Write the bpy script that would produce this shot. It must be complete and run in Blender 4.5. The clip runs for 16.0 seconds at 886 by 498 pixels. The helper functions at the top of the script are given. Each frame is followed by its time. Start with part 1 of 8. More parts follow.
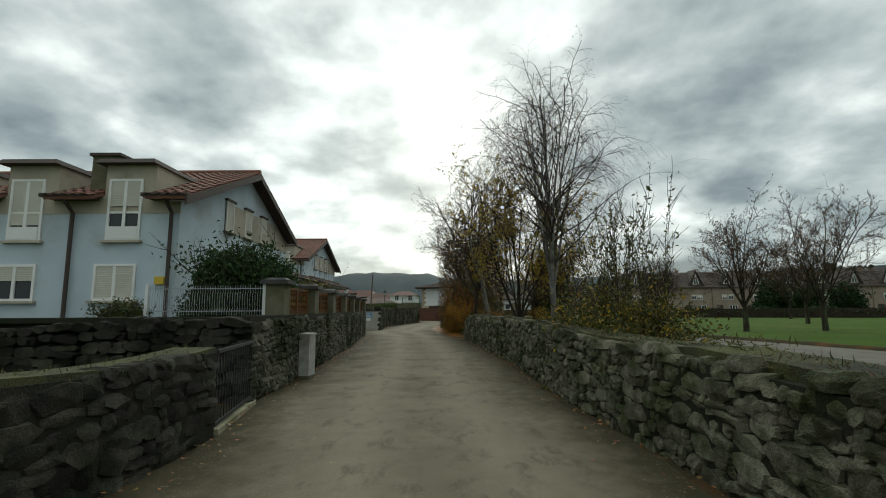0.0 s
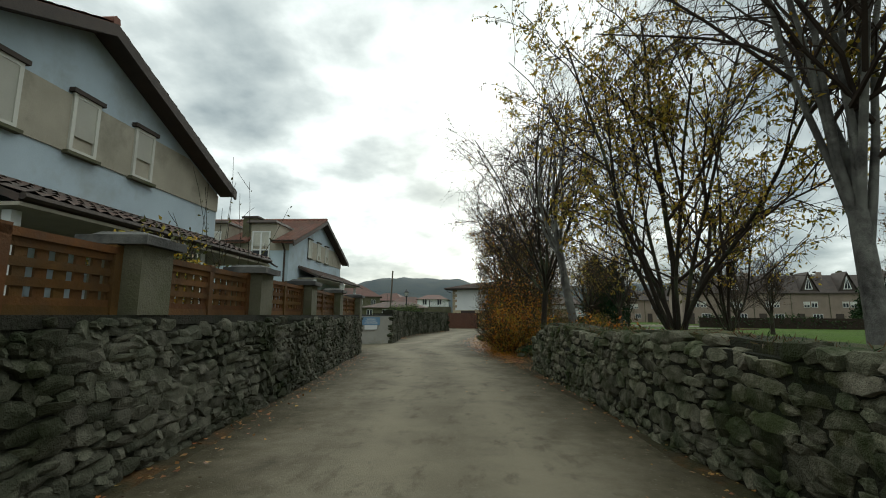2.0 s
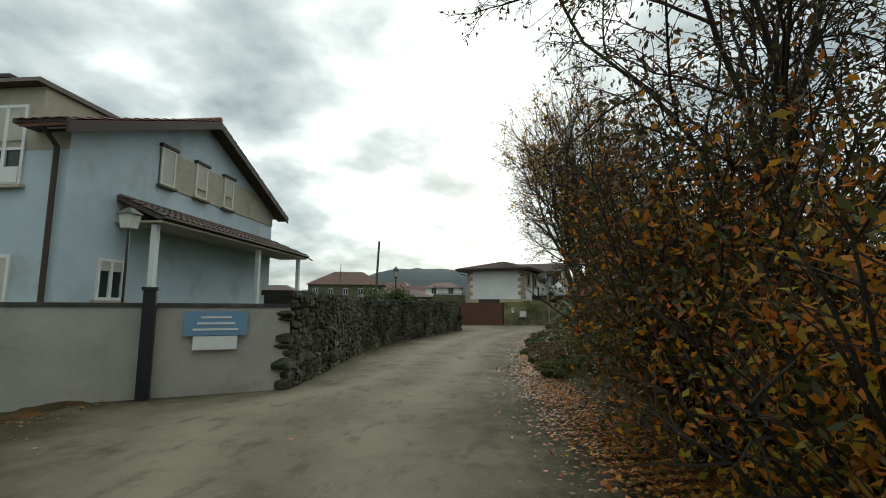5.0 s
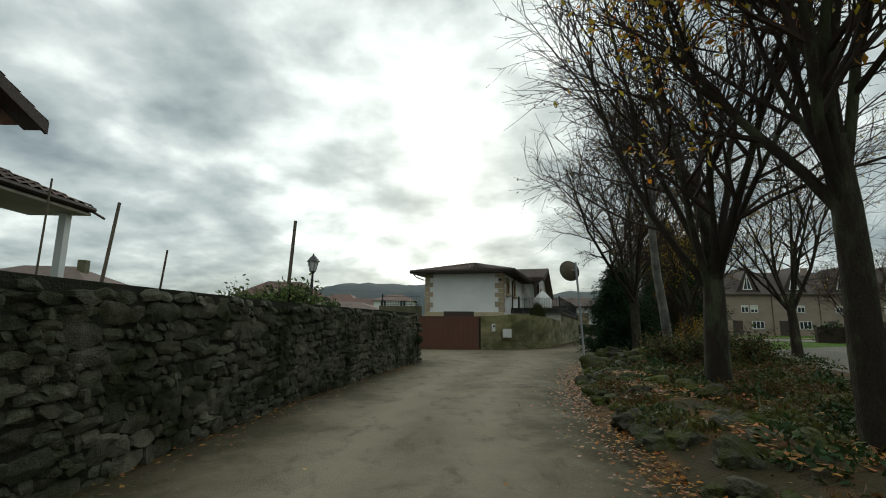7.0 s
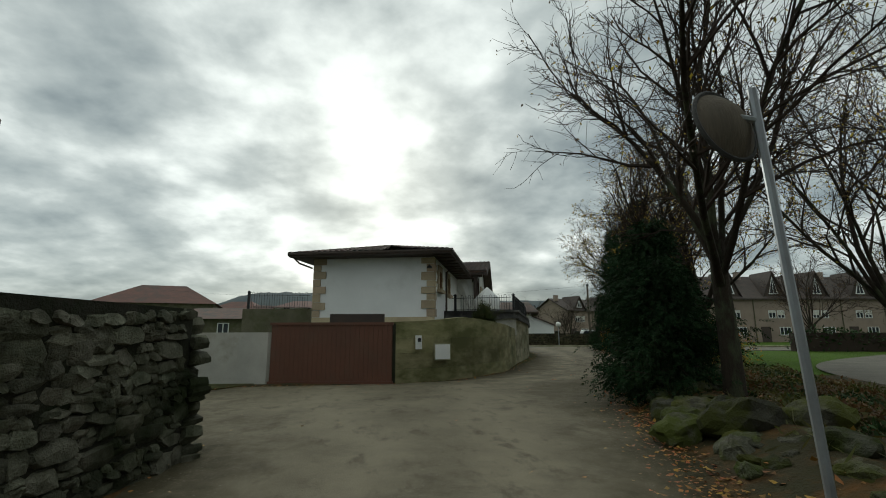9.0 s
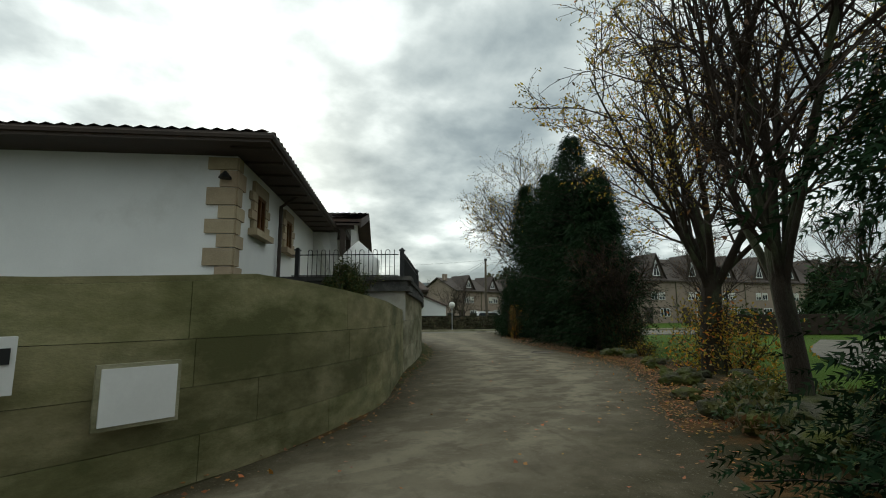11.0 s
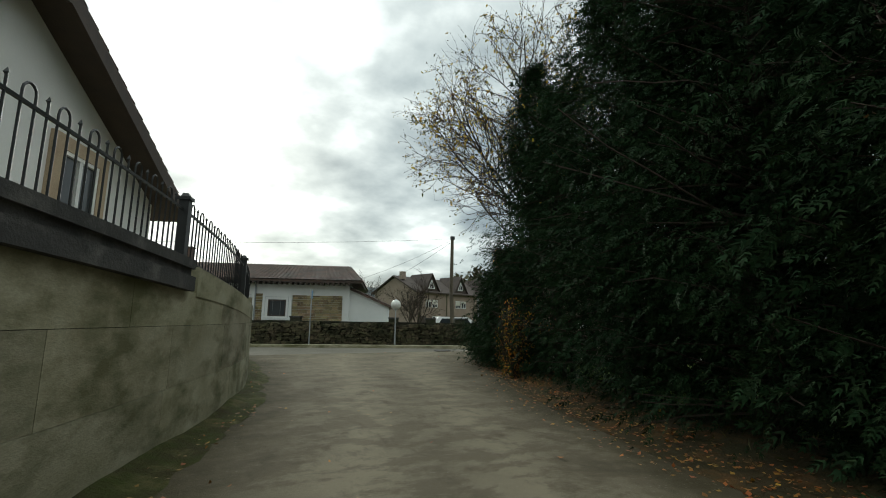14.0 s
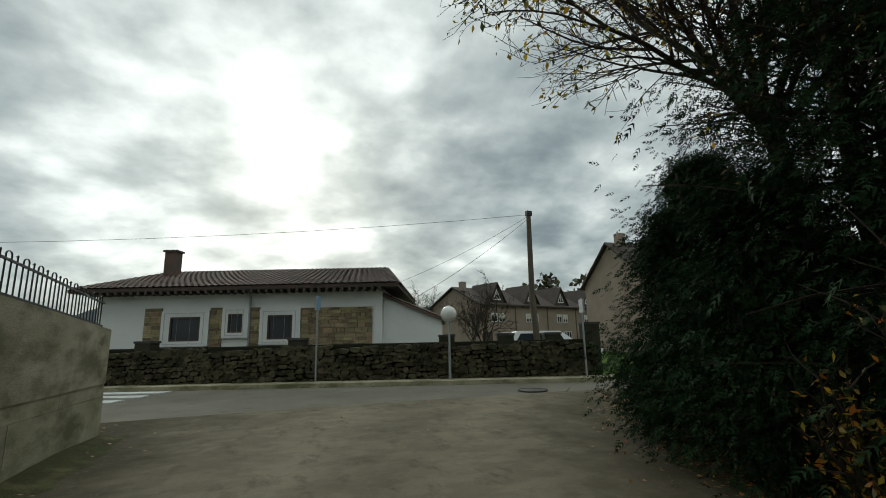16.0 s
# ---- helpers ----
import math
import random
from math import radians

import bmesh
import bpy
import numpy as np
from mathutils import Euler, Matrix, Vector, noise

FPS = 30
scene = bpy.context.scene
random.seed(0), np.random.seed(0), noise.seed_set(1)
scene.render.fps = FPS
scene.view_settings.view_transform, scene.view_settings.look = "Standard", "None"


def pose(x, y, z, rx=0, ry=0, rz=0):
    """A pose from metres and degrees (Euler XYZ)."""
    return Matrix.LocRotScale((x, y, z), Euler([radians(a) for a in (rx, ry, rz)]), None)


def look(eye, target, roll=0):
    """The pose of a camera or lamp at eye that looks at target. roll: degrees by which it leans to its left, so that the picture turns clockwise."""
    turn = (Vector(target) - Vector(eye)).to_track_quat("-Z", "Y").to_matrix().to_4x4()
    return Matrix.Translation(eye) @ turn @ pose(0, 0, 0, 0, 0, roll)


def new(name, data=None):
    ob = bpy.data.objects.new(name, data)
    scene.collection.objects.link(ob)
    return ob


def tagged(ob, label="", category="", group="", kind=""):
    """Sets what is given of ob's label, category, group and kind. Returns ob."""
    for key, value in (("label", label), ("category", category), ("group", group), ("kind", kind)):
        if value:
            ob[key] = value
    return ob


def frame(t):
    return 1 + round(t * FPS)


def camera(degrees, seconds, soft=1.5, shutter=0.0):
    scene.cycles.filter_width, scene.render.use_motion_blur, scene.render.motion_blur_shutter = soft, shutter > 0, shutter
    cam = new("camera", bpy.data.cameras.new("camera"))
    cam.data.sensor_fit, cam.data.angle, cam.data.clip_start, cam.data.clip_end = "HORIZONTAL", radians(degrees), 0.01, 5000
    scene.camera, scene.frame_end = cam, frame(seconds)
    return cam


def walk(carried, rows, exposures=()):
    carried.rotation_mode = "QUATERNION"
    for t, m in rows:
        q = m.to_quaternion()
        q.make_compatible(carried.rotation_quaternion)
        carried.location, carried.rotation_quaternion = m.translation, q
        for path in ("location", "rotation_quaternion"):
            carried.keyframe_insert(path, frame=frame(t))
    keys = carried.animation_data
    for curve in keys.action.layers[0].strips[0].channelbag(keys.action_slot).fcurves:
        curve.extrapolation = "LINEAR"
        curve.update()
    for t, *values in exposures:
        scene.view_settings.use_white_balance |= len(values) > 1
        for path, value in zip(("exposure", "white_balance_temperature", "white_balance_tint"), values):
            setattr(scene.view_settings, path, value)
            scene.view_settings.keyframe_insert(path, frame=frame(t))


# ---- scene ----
cam = camera(88.0, 16.0, soft=1.0)
PATH = [
    (0.0, pose(0.000, 0.000, 1.452, 97.48, 0.32, 0.00)),
    (0.5, pose(-0.054, 2.573, 1.362, 98.35, -0.52, 0.57)),
    (1.0, pose(-0.045, 5.213, 1.349, 98.56, -0.36, 1.80)),
    (1.5, pose(-0.272, 7.673, 1.400, 98.39, -0.43, 2.64)),
    (2.0, pose(-0.458, 10.189, 1.376, 98.20, -0.37, 3.75)),
    (2.5, pose(-0.413, 12.455, 1.359, 97.95, 0.17, 5.31)),
    (3.0, pose(-0.667, 15.010, 1.311, 97.70, -0.14, 6.20)),
    (3.5, pose(-0.947, 17.564, 1.252, 97.65, -0.23, 6.67)),
    (4.0, pose(-0.836, 19.640, 1.318, 96.94, -0.18, 7.14)),
    (4.2, pose(-0.832, 20.646, 1.347, 96.86, -0.49, 7.03)),
    (6.3, pose(-2.048, 31.930, 1.359, 98.07, -0.42, 1.56)),
    (6.5, pose(-2.090, 32.921, 1.342, 98.28, -1.05, 0.88)),
    (7.0, pose(-2.005, 35.349, 1.310, 99.10, -0.62, -0.53)),
    (7.5, pose(-1.853, 37.958, 1.328, 99.43, 0.02, -1.93)),
    (8.0, pose(-1.643, 40.467, 1.308, 100.25, -0.25, -3.78)),
    (8.5, pose(-1.302, 42.861, 1.332, 100.64, -0.20, -6.47)),
    (9.0, pose(-0.877, 45.227, 1.336, 100.36, 0.15, -9.86)),
    (9.2, pose(-0.637, 46.168, 1.343, 100.13, 0.39, -11.17)),
    (11.5, pose(3.047, 56.061, 1.404, 97.77, -0.40, -27.59)),
    (12.0, pose(4.333, 58.177, 1.381, 98.09, -1.18, -30.79)),
    (12.5, pose(5.665, 60.209, 1.345, 97.64, -2.09, -32.23)),
    (13.0, pose(6.930, 62.280, 1.367, 98.59, -2.41, -31.78)),
    (13.5, pose(8.020, 64.369, 1.342, 98.81, -1.30, -30.19)),
    (14.0, pose(9.126, 66.449, 1.325, 98.96, -0.82, -28.17)),
    (14.5, pose(10.099, 68.446, 1.301, 99.14, -0.19, -26.33)),
    (15.0, pose(11.009, 70.393, 1.318, 99.73, 0.30, -24.98)),
    (15.5, pose(11.958, 72.432, 1.347, 100.55, 1.58, -23.23)),
    (16.0, pose(12.734, 74.373, 1.335, 101.14, 1.25, -20.25)),
]
EXPOSURES = [(t, e, 6250.0, w + 0.8) for t, e, w in ((0.0, 0.2, -1.5), (1.0, 0.18, -1.5), (2.5, 0.5, -1.0), (4.0, 0.48, -1.0), (7.0, 0.2, -1.5), (8.0, 0.0, -1.5), (9.0, 0.0, -1.5), (11.5, 0.46, -1.0), (12.5, 0.57, -1.0), (14.5, 0.5, -1.0), (15.0, 0.4, -1.15), (16.0, 0.08, -1.5))]
walk(cam, PATH, EXPOSURES)

# ---- light: overcast sky with the sun behind thin cloud ahead ----
SUN_AZ, SUN_EL = radians(-2.0), radians(21.0)      # azimuth to the left of +y, elevation
SUN_DIR = Vector((-math.sin(SUN_AZ) * math.cos(SUN_EL), math.cos(SUN_AZ) * math.cos(SUN_EL), math.sin(SUN_EL)))


def build_world():
    w = bpy.data.worlds.new("overcast")
    scene.world = w
    w.use_nodes = True
    nt = w.node_tree
    nt.nodes.clear()
    N, L = nt.nodes.new, nt.links.new
    out = N("ShaderNodeOutputWorld")
    sky = N("ShaderNodeTexSky")
    sky.sky_type, sky.sun_disc = 'NISHITA', False
    sky.sun_elevation, sky.sun_rotation = SUN_EL, -SUN_AZ
    b1 = N("ShaderNodeBackground")
    b1.inputs[1].default_value = 0.05
    L(sky.outputs[0], b1.inputs[0])
    tc = N("ShaderNodeTexCoord")
    sep = N("ShaderNodeSeparateXYZ")
    L(tc.outputs["Generated"], sep.inputs[0])

    def m(op, a, b=None, c=None, clamp=False):
        n = N("ShaderNodeMath")
        n.operation, n.use_clamp = op, clamp
        for i, v in enumerate((a, b, c)):
            if v is None:
                continue
            if isinstance(v, (int, float)):
                n.inputs[i].default_value = v
            else:
                L(v, n.inputs[i])
        return n.outputs[0]

    up = m('MAXIMUM', sep.outputs[2], 0.0)
    den = m('ADD', up, 0.3)
    comb = N("ShaderNodeCombineXYZ")
    L(m('DIVIDE', sep.outputs[0], den), comb.inputs[0])
    L(m('DIVIDE', sep.outputs[1], den), comb.inputs[1])
    comb.inputs[2].default_value = 3.7

    def noise_at(scale, detail, rough, dist):
        n = N("ShaderNodeTexNoise")
        n.inputs["Scale"].default_value = scale
        n.inputs["Detail"].default_value = detail
        n.inputs["Roughness"].default_value = rough
        n.inputs["Distortion"].default_value = dist
        L(comb.outputs[0], n.inputs["Vector"])
        return n.outputs["Fac"]

    big = noise_at(1.5, 4, 0.5, 0.12)
    fine = noise_at(4.0, 6, 0.52, 0.08)
    cover = m('ADD', m('MULTIPLY', m('SUBTRACT', big, 0.5), 1.25), m('MULTIPLY', m('SUBTRACT', fine, 0.5), 0.95))
    cover = m('ADD', cover, 0.505)
    # forward scatter round the hidden sun
    dot = N("ShaderNodeVectorMath")
    dot.operation = 'DOT_PRODUCT'
    dot.inputs[1].default_value = SUN_DIR
    L(tc.outputs["Generated"], dot.inputs[0])
    d = m('MAXIMUM', dot.outputs["Value"], 0.0)
    glow = m('POWER', d, 36.0)
    wide = m('POWER', d, 5.0)
    bright = m('ADD', m('ADD', cover, m('MULTIPLY', glow, 0.20)), m('MULTIPLY', wide, 0.10))
    # a grey band of thicker cloud low over the hills
    low = m('MULTIPLY', m('POWER', m('SUBTRACT', 1.0, up, clamp=True), 14.0), -0.12)
    bright = m('ADD', bright, low)
    ramp = N("ShaderNodeValToRGB")
    cr = ramp.color_ramp
    cr.elements[0].position, cr.elements[0].color = 0.22, (0.215, 0.245, 0.265, 1)
    cr.elements[1].position, cr.elements[1].color = 0.82, (1.15, 1.13, 1.1, 1)
    for p, c in ((0.34, (0.31, 0.34, 0.355, 1)), (0.46, (0.45, 0.475, 0.48, 1)), (0.58, (0.60, 0.615, 0.61, 1)), (0.69, (0.83, 0.83, 0.815, 1))):
        e = cr.elements.new(p)
        e.color = c
    L(bright, ramp.inputs[0])
    # an overcast sky is brightest overhead
    zen = N("ShaderNodeMapRange")
    zen.interpolation_type = 'SMOOTHSTEP'
    zen.inputs[1].default_value, zen.inputs[2].default_value, zen.inputs[3].default_value, zen.inputs[4].default_value = 0.6, 1.0, 1.0, 2.3
    L(up, zen.inputs[0])
    b2 = N("ShaderNodeBackground")
    L(zen.outputs[0], b2.inputs[1])
    L(ramp.outputs[0], b2.inputs[0])
    # little of the clear sky comes through the cloud
    add = N("ShaderNodeMixShader")
    add.inputs[0].default_value = 0.86
    L(b1.outputs[0], add.inputs[1])
    L(b2.outputs[0], add.inputs[2])
    L(add.outputs[0], out.inputs[0])


build_world()
sun_data = bpy.data.lights.new("sun", 'SUN')
sun_data.energy, sun_data.angle, sun_data.color = 0.9, radians(24), (1.0, 0.95, 0.87)
sun = new("sun", sun_data)
sun.matrix_world = look(SUN_DIR * 50, (0, 0, 0))


# ---- materials ----
def material(name, base, rough=0.85, alt=None, scale=3.0, fine=40.0, fine_amt=0.35, bump=0.25, stain=None, stain_scale=0.7,
             stain_lo=0.5, stain_hi=0.68, metal=0.0, spread=0.0, island=False, bump_dist=0.02, spec=0.4, stretch=None, detail=6):
    """Procedural surface: broad blotches, fine grain, stains with their own shape and relief."""
    mt = bpy.data.materials.new(name)
    mt.use_nodes = True
    nt = mt.node_tree
    bs = nt.nodes["Principled BSDF"]
    N, L = nt.nodes.new, nt.links.new
    tc = N("ShaderNodeTexCoord")
    src = tc.outputs["Object"]
    geo = N("ShaderNodeNewGeometry")
    src = geo.outputs["Position"]
    if stretch:
        mp = N("ShaderNodeMapping")
        mp.inputs["Scale"].default_value = stretch
        L(src, mp.inputs[0])
        src = mp.outputs[0]

    def noise_tex(sc, det=detail, rg=0.6):
        n = N("ShaderNodeTexNoise")
        n.inputs["Scale"].default_value = sc
        n.inputs["Detail"].default_value = det
        n.inputs["Roughness"].default_value = rg
        L(src, n.inputs["Vector"])
        return n.outputs["Fac"]

    def mix(a, b, f, mode='MIX'):
        n = N("ShaderNodeMix")
        n.data_type, n.blend_type = 'RGBA', mode
        for sock, v in ((n.inputs[6], a), (n.inputs[7], b)):
            if isinstance(v, tuple):
                sock.default_value = (*v[:3], 1)
            else:
                L(v, sock)
        if isinstance(f, float):
            n.inputs[0].default_value = f
        else:
            L(f, n.inputs[0])
        return n.outputs[2]

    def ramp(v, lo, hi):
        n = N("ShaderNodeMapRange")
        n.inputs[1].default_value, n.inputs[2].default_value = lo, hi
        L(v, n.inputs[0])
        return n.outputs[0]

    if alt is None:
        alt = tuple(c * 0.72 for c in base)
    col = mix(base, alt, ramp(noise_tex(scale), 0.36, 0.66))
    grain = noise_tex(fine, 3, 0.7)
    col = mix(col, mix((0.25, 0.25, 0.25), (1.6, 1.6, 1.6), grain), fine_amt, 'MULTIPLY')
    if stain:
        col = mix(col, stain, ramp(noise_tex(stain_scale, 7, 0.66), stain_lo, stain_hi))
    if spread:
        oi = N("ShaderNodeObjectInfo")
        rnd = geo.outputs["Random Per Island"] if island else oi.outputs["Random"]
        mr = N("ShaderNodeMapRange")
        mr.inputs[3].default_value, mr.inputs[4].default_value = 1 - spread, 1 + spread
        L(rnd, mr.inputs[0])
        hsv = N("ShaderNodeHueSaturation")
        L(mr.outputs[0], hsv.inputs["Value"])
        mr2 = N("ShaderNodeMapRange")
        mr2.inputs[3].default_value, mr2.inputs[4].default_value = 0.5 - spread * 0.06, 0.5 + spread * 0.06
        fr = N("ShaderNodeMath")
        fr.operation = 'FRACT'
        mu = N("ShaderNodeMath")
        mu.operation, mu.inputs[1].default_value = 'MULTIPLY', 7.31
        L(rnd, mu.inputs[0])
        L(mu.outputs[0], fr.inputs[0])
        L(fr.outputs[0], mr2.inputs[0])
        L(mr2.outputs[0], hsv.inputs["Hue"])
        L(col, hsv.inputs["Color"])
        col = hsv.outputs[0]
    L(col, bs.inputs["Base Color"])
    bs.inputs["Metallic"].default_value = metal
    bs.inputs["Specular IOR Level"].default_value = spec
    rr = N("ShaderNodeMapRange")
    rr.inputs[3].default_value, rr.inputs[4].default_value = max(0.05, rough - 0.12), min(1, rough + 0.1)
    L(grain, rr.inputs[0])
    L(rr.outputs[0], bs.inputs["Roughness"])
    if bump:
        bp = N("ShaderNodeBump")
        bp.inputs["Strength"].default_value = bump
        bp.inputs["Distance"].default_value = bump_dist
        hm = N("ShaderNodeMath")
        hm.operation = 'ADD'
        L(grain, hm.inputs[0])
        L(noise_tex(fine * 0.25, 4), hm.inputs[1])
        L(hm.outputs[0], bp.inputs["Height"])
        L(bp.outputs[0], bs.inputs["Normal"])
    return mt


def leaf_material(name, base, alt, trans=0.35, spread=0.35, spec=0.3, rough=0.55):
    mt = material(name, base, rough, alt, 0.8, 30, 0.2, 0.0, spread=spread, island=True, spec=spec)
    nt = mt.node_tree
    bs = nt.nodes["Principled BSDF"]
    N, L = nt.nodes.new, nt.links.new
    tr = N("ShaderNodeBsdfTranslucent")
    L(bs.inputs["Base Color"].links[0].from_socket, tr.inputs[0])
    mx = N("ShaderNodeMixShader")
    mx.inputs[0].default_value = trans
    L(bs.outputs[0], mx.inputs[1])
    L(tr.outputs[0], mx.inputs[2])
    L(mx.outputs[0], nt.nodes["Material Output"].inputs[0])
    return mt


def glass_material(name, tint=(0.03, 0.035, 0.04)):
    mt = material(name, tint, 0.2, tint, 2, 20, 0.1, 0.0, spec=0.3)
    return mt


def lane_material():
    """Worn lane surface: pale wheel tracks, crumbled patches, earth creeping in from both edges."""
    mt = material("worn_asphalt", (0.168, 0.145, 0.1), 0.92, (0.12, 0.103, 0.07), 0.8, 90, 0.65, 0.5, stain=(0.08, 0.068, 0.046), stain_scale=0.7, stain_lo=0.54, stain_hi=0.66)
    nt = mt.node_tree
    bs = nt.nodes["Principled BSDF"]
    N, L = nt.nodes.new, nt.links.new
    col = bs.inputs["Base Color"].links[0].from_socket
    uvn = N("ShaderNodeUVMap")
    uvn.uv_map = "across"
    sp = N("ShaderNodeSeparateXYZ")
    L(uvn.outputs[0], sp.inputs[0])

    def m(op, a, b=None, clamp=False):
        n = N("ShaderNodeMath")
        n.operation, n.use_clamp = op, clamp
        for i, v in enumerate((a, b)):
            if v is None:
                continue
            if isinstance(v, (int, float)):
                n.inputs[i].default_value = v
            else:
                L(v, n.inputs[i])
        return n.outputs[0]

    def nz(sc, det):
        g = N("ShaderNodeNewGeometry")
        n = N("ShaderNodeTexNoise")
        n.inputs["Scale"].default_value, n.inputs["Detail"].default_value, n.inputs["Roughness"].default_value = sc, det, 0.65
        L(g.outputs["Position"], n.inputs["Vector"])
        return n.outputs["Fac"]

    edge = m('MULTIPLY', m('ABSOLUTE', m('SUBTRACT', sp.outputs[0], 0.5)), 2.0)
    wob = m('MULTIPLY', m('SUBTRACT', nz(0.6, 6), 0.5), 0.75)
    wob2 = m('MULTIPLY', m('SUBTRACT', nz(3.5, 5), 0.5), 0.5)
    e = m('ADD', m('ADD', edge, wob), wob2)
    mr = N("ShaderNodeMapRange")
    mr.inputs[1].default_value, mr.inputs[2].default_value = 0.53, 0.88
    L(e, mr.inputs[0])
    mx = N("ShaderNodeMix")
    mx.data_type = 'RGBA'
    L(mr.outputs[0], mx.inputs[0])
    L(col, mx.inputs[6])
    mx.inputs[7].default_value = (0.05, 0.042, 0.022, 1)
    # two paler wheel tracks
    tr = m('ABSOLUTE', m('SUBTRACT', m('ABSOLUTE', m('SUBTRACT', sp.outputs[0], 0.52)), 0.14))
    trk = N("ShaderNodeMapRange")
    trk.inputs[1].default_value, trk.inputs[2].default_value, trk.inputs[3].default_value, trk.inputs[4].default_value = 0.0, 0.11, 0.55, 0.0
    L(m('ADD', tr, m('MULTIPLY', wob2, 0.3)), trk.inputs[0])
    mx2 = N("ShaderNodeMix")
    mx2.data_type = 'RGBA'
    L(trk.outputs[0], mx2.inputs[0])
    L(mx.outputs[2], mx2.inputs[6])
    mx2.inputs[7].default_value = (0.225, 0.196, 0.138, 1)
    # loose gravel specks
    gr = N("ShaderNodeMapRange")
    gr.inputs[1].default_value, gr.inputs[2].default_value = 0.62, 0.7
    L(nz(28.0, 2), gr.inputs[0])
    mx3 = N("ShaderNodeMix")
    mx3.data_type = 'RGBA'
    L(m('MULTIPLY', gr.outputs[0], 0.45), mx3.inputs[0])
    L(mx2.outputs[2], mx3.inputs[6])
    mx3.inputs[7].default_value = (0.22, 0.2, 0.16, 1)
    # damp crumbled spots drawn out along the lane
    g2 = N("ShaderNodeNewGeometry")
    mp2 = N("ShaderNodeMapping")
    mp2.inputs["Rotation"].default_value = (0, 0, -0.3)
    mp2.inputs["Scale"].default_value = (1.5, 0.7, 1.0)
    L(g2.outputs["Position"], mp2.inputs[0])
    n2 = N("ShaderNodeTexNoise")
    n2.inputs["Scale"].default_value, n2.inputs["Detail"].default_value, n2.inputs["Roughness"].default_value = 2.1, 8, 0.72
    L(mp2.outputs[0], n2.inputs["Vector"])
    sp2 = N("ShaderNodeMapRange")
    sp2.inputs[1].default_value, sp2.inputs[2].default_value, sp2.inputs[4].default_value = 0.53, 0.66, 0.6
    L(n2.outputs["Fac"], sp2.inputs[0])
    mx4 = N("ShaderNodeMix")
    mx4.data_type = 'RGBA'
    L(sp2.outputs[0], mx4.inputs[0])
    L(mx3.outputs[2], mx4.inputs[6])
    mx4.inputs[7].default_value = (0.062, 0.052, 0.034, 1)
    # the bend is worn through in pale, torn patches
    g3 = N("ShaderNodeNewGeometry")
    mp3 = N("ShaderNodeMapping")
    mp3.inputs["Rotation"].default_value = (0, 0, -0.75)
    mp3.inputs["Scale"].default_value = (0.8, 1.25, 1.0)
    L(g3.outputs["Position"], mp3.inputs[0])
    n3 = N("ShaderNodeTexNoise")
    n3.inputs["Scale"].default_value, n3.inputs["Detail"].default_value, n3.inputs["Roughness"].default_value = 1.7, 9, 0.7
    L(mp3.outputs[0], n3.inputs["Vector"])
    torn = N("ShaderNodeMapRange")
    torn.inputs[1].default_value, torn.inputs[2].default_value = 0.47, 0.55
    L(n3.outputs["Fac"], torn.inputs[0])
    pos = N("ShaderNodeSeparateXYZ")
    L(g3.outputs["Position"], pos.inputs[0])
    far = N("ShaderNodeMapRange")
    far.inputs[1].default_value, far.inputs[2].default_value, far.inputs[4].default_value = 55.0, 60.0, 0.62
    L(pos.outputs[1], far.inputs[0])
    end = N("ShaderNodeMapRange")
    end.inputs[1].default_value, end.inputs[2].default_value, end.inputs[3].default_value, end.inputs[4].default_value = 68.0, 78.0, 1.0, 0.45
    L(pos.outputs[1], end.inputs[0])
    mx5 = N("ShaderNodeMix")
    mx5.data_type = 'RGBA'
    L(m('MULTIPLY', m('MULTIPLY', torn.outputs[0], far.outputs[0]), end.outputs[0]), mx5.inputs[0])
    L(mx4.outputs[2], mx5.inputs[6])
    mx5.inputs[7].default_value = (0.066, 0.055, 0.036, 1)
    L(mx5.outputs[2], bs.inputs["Base Color"])
    return mt


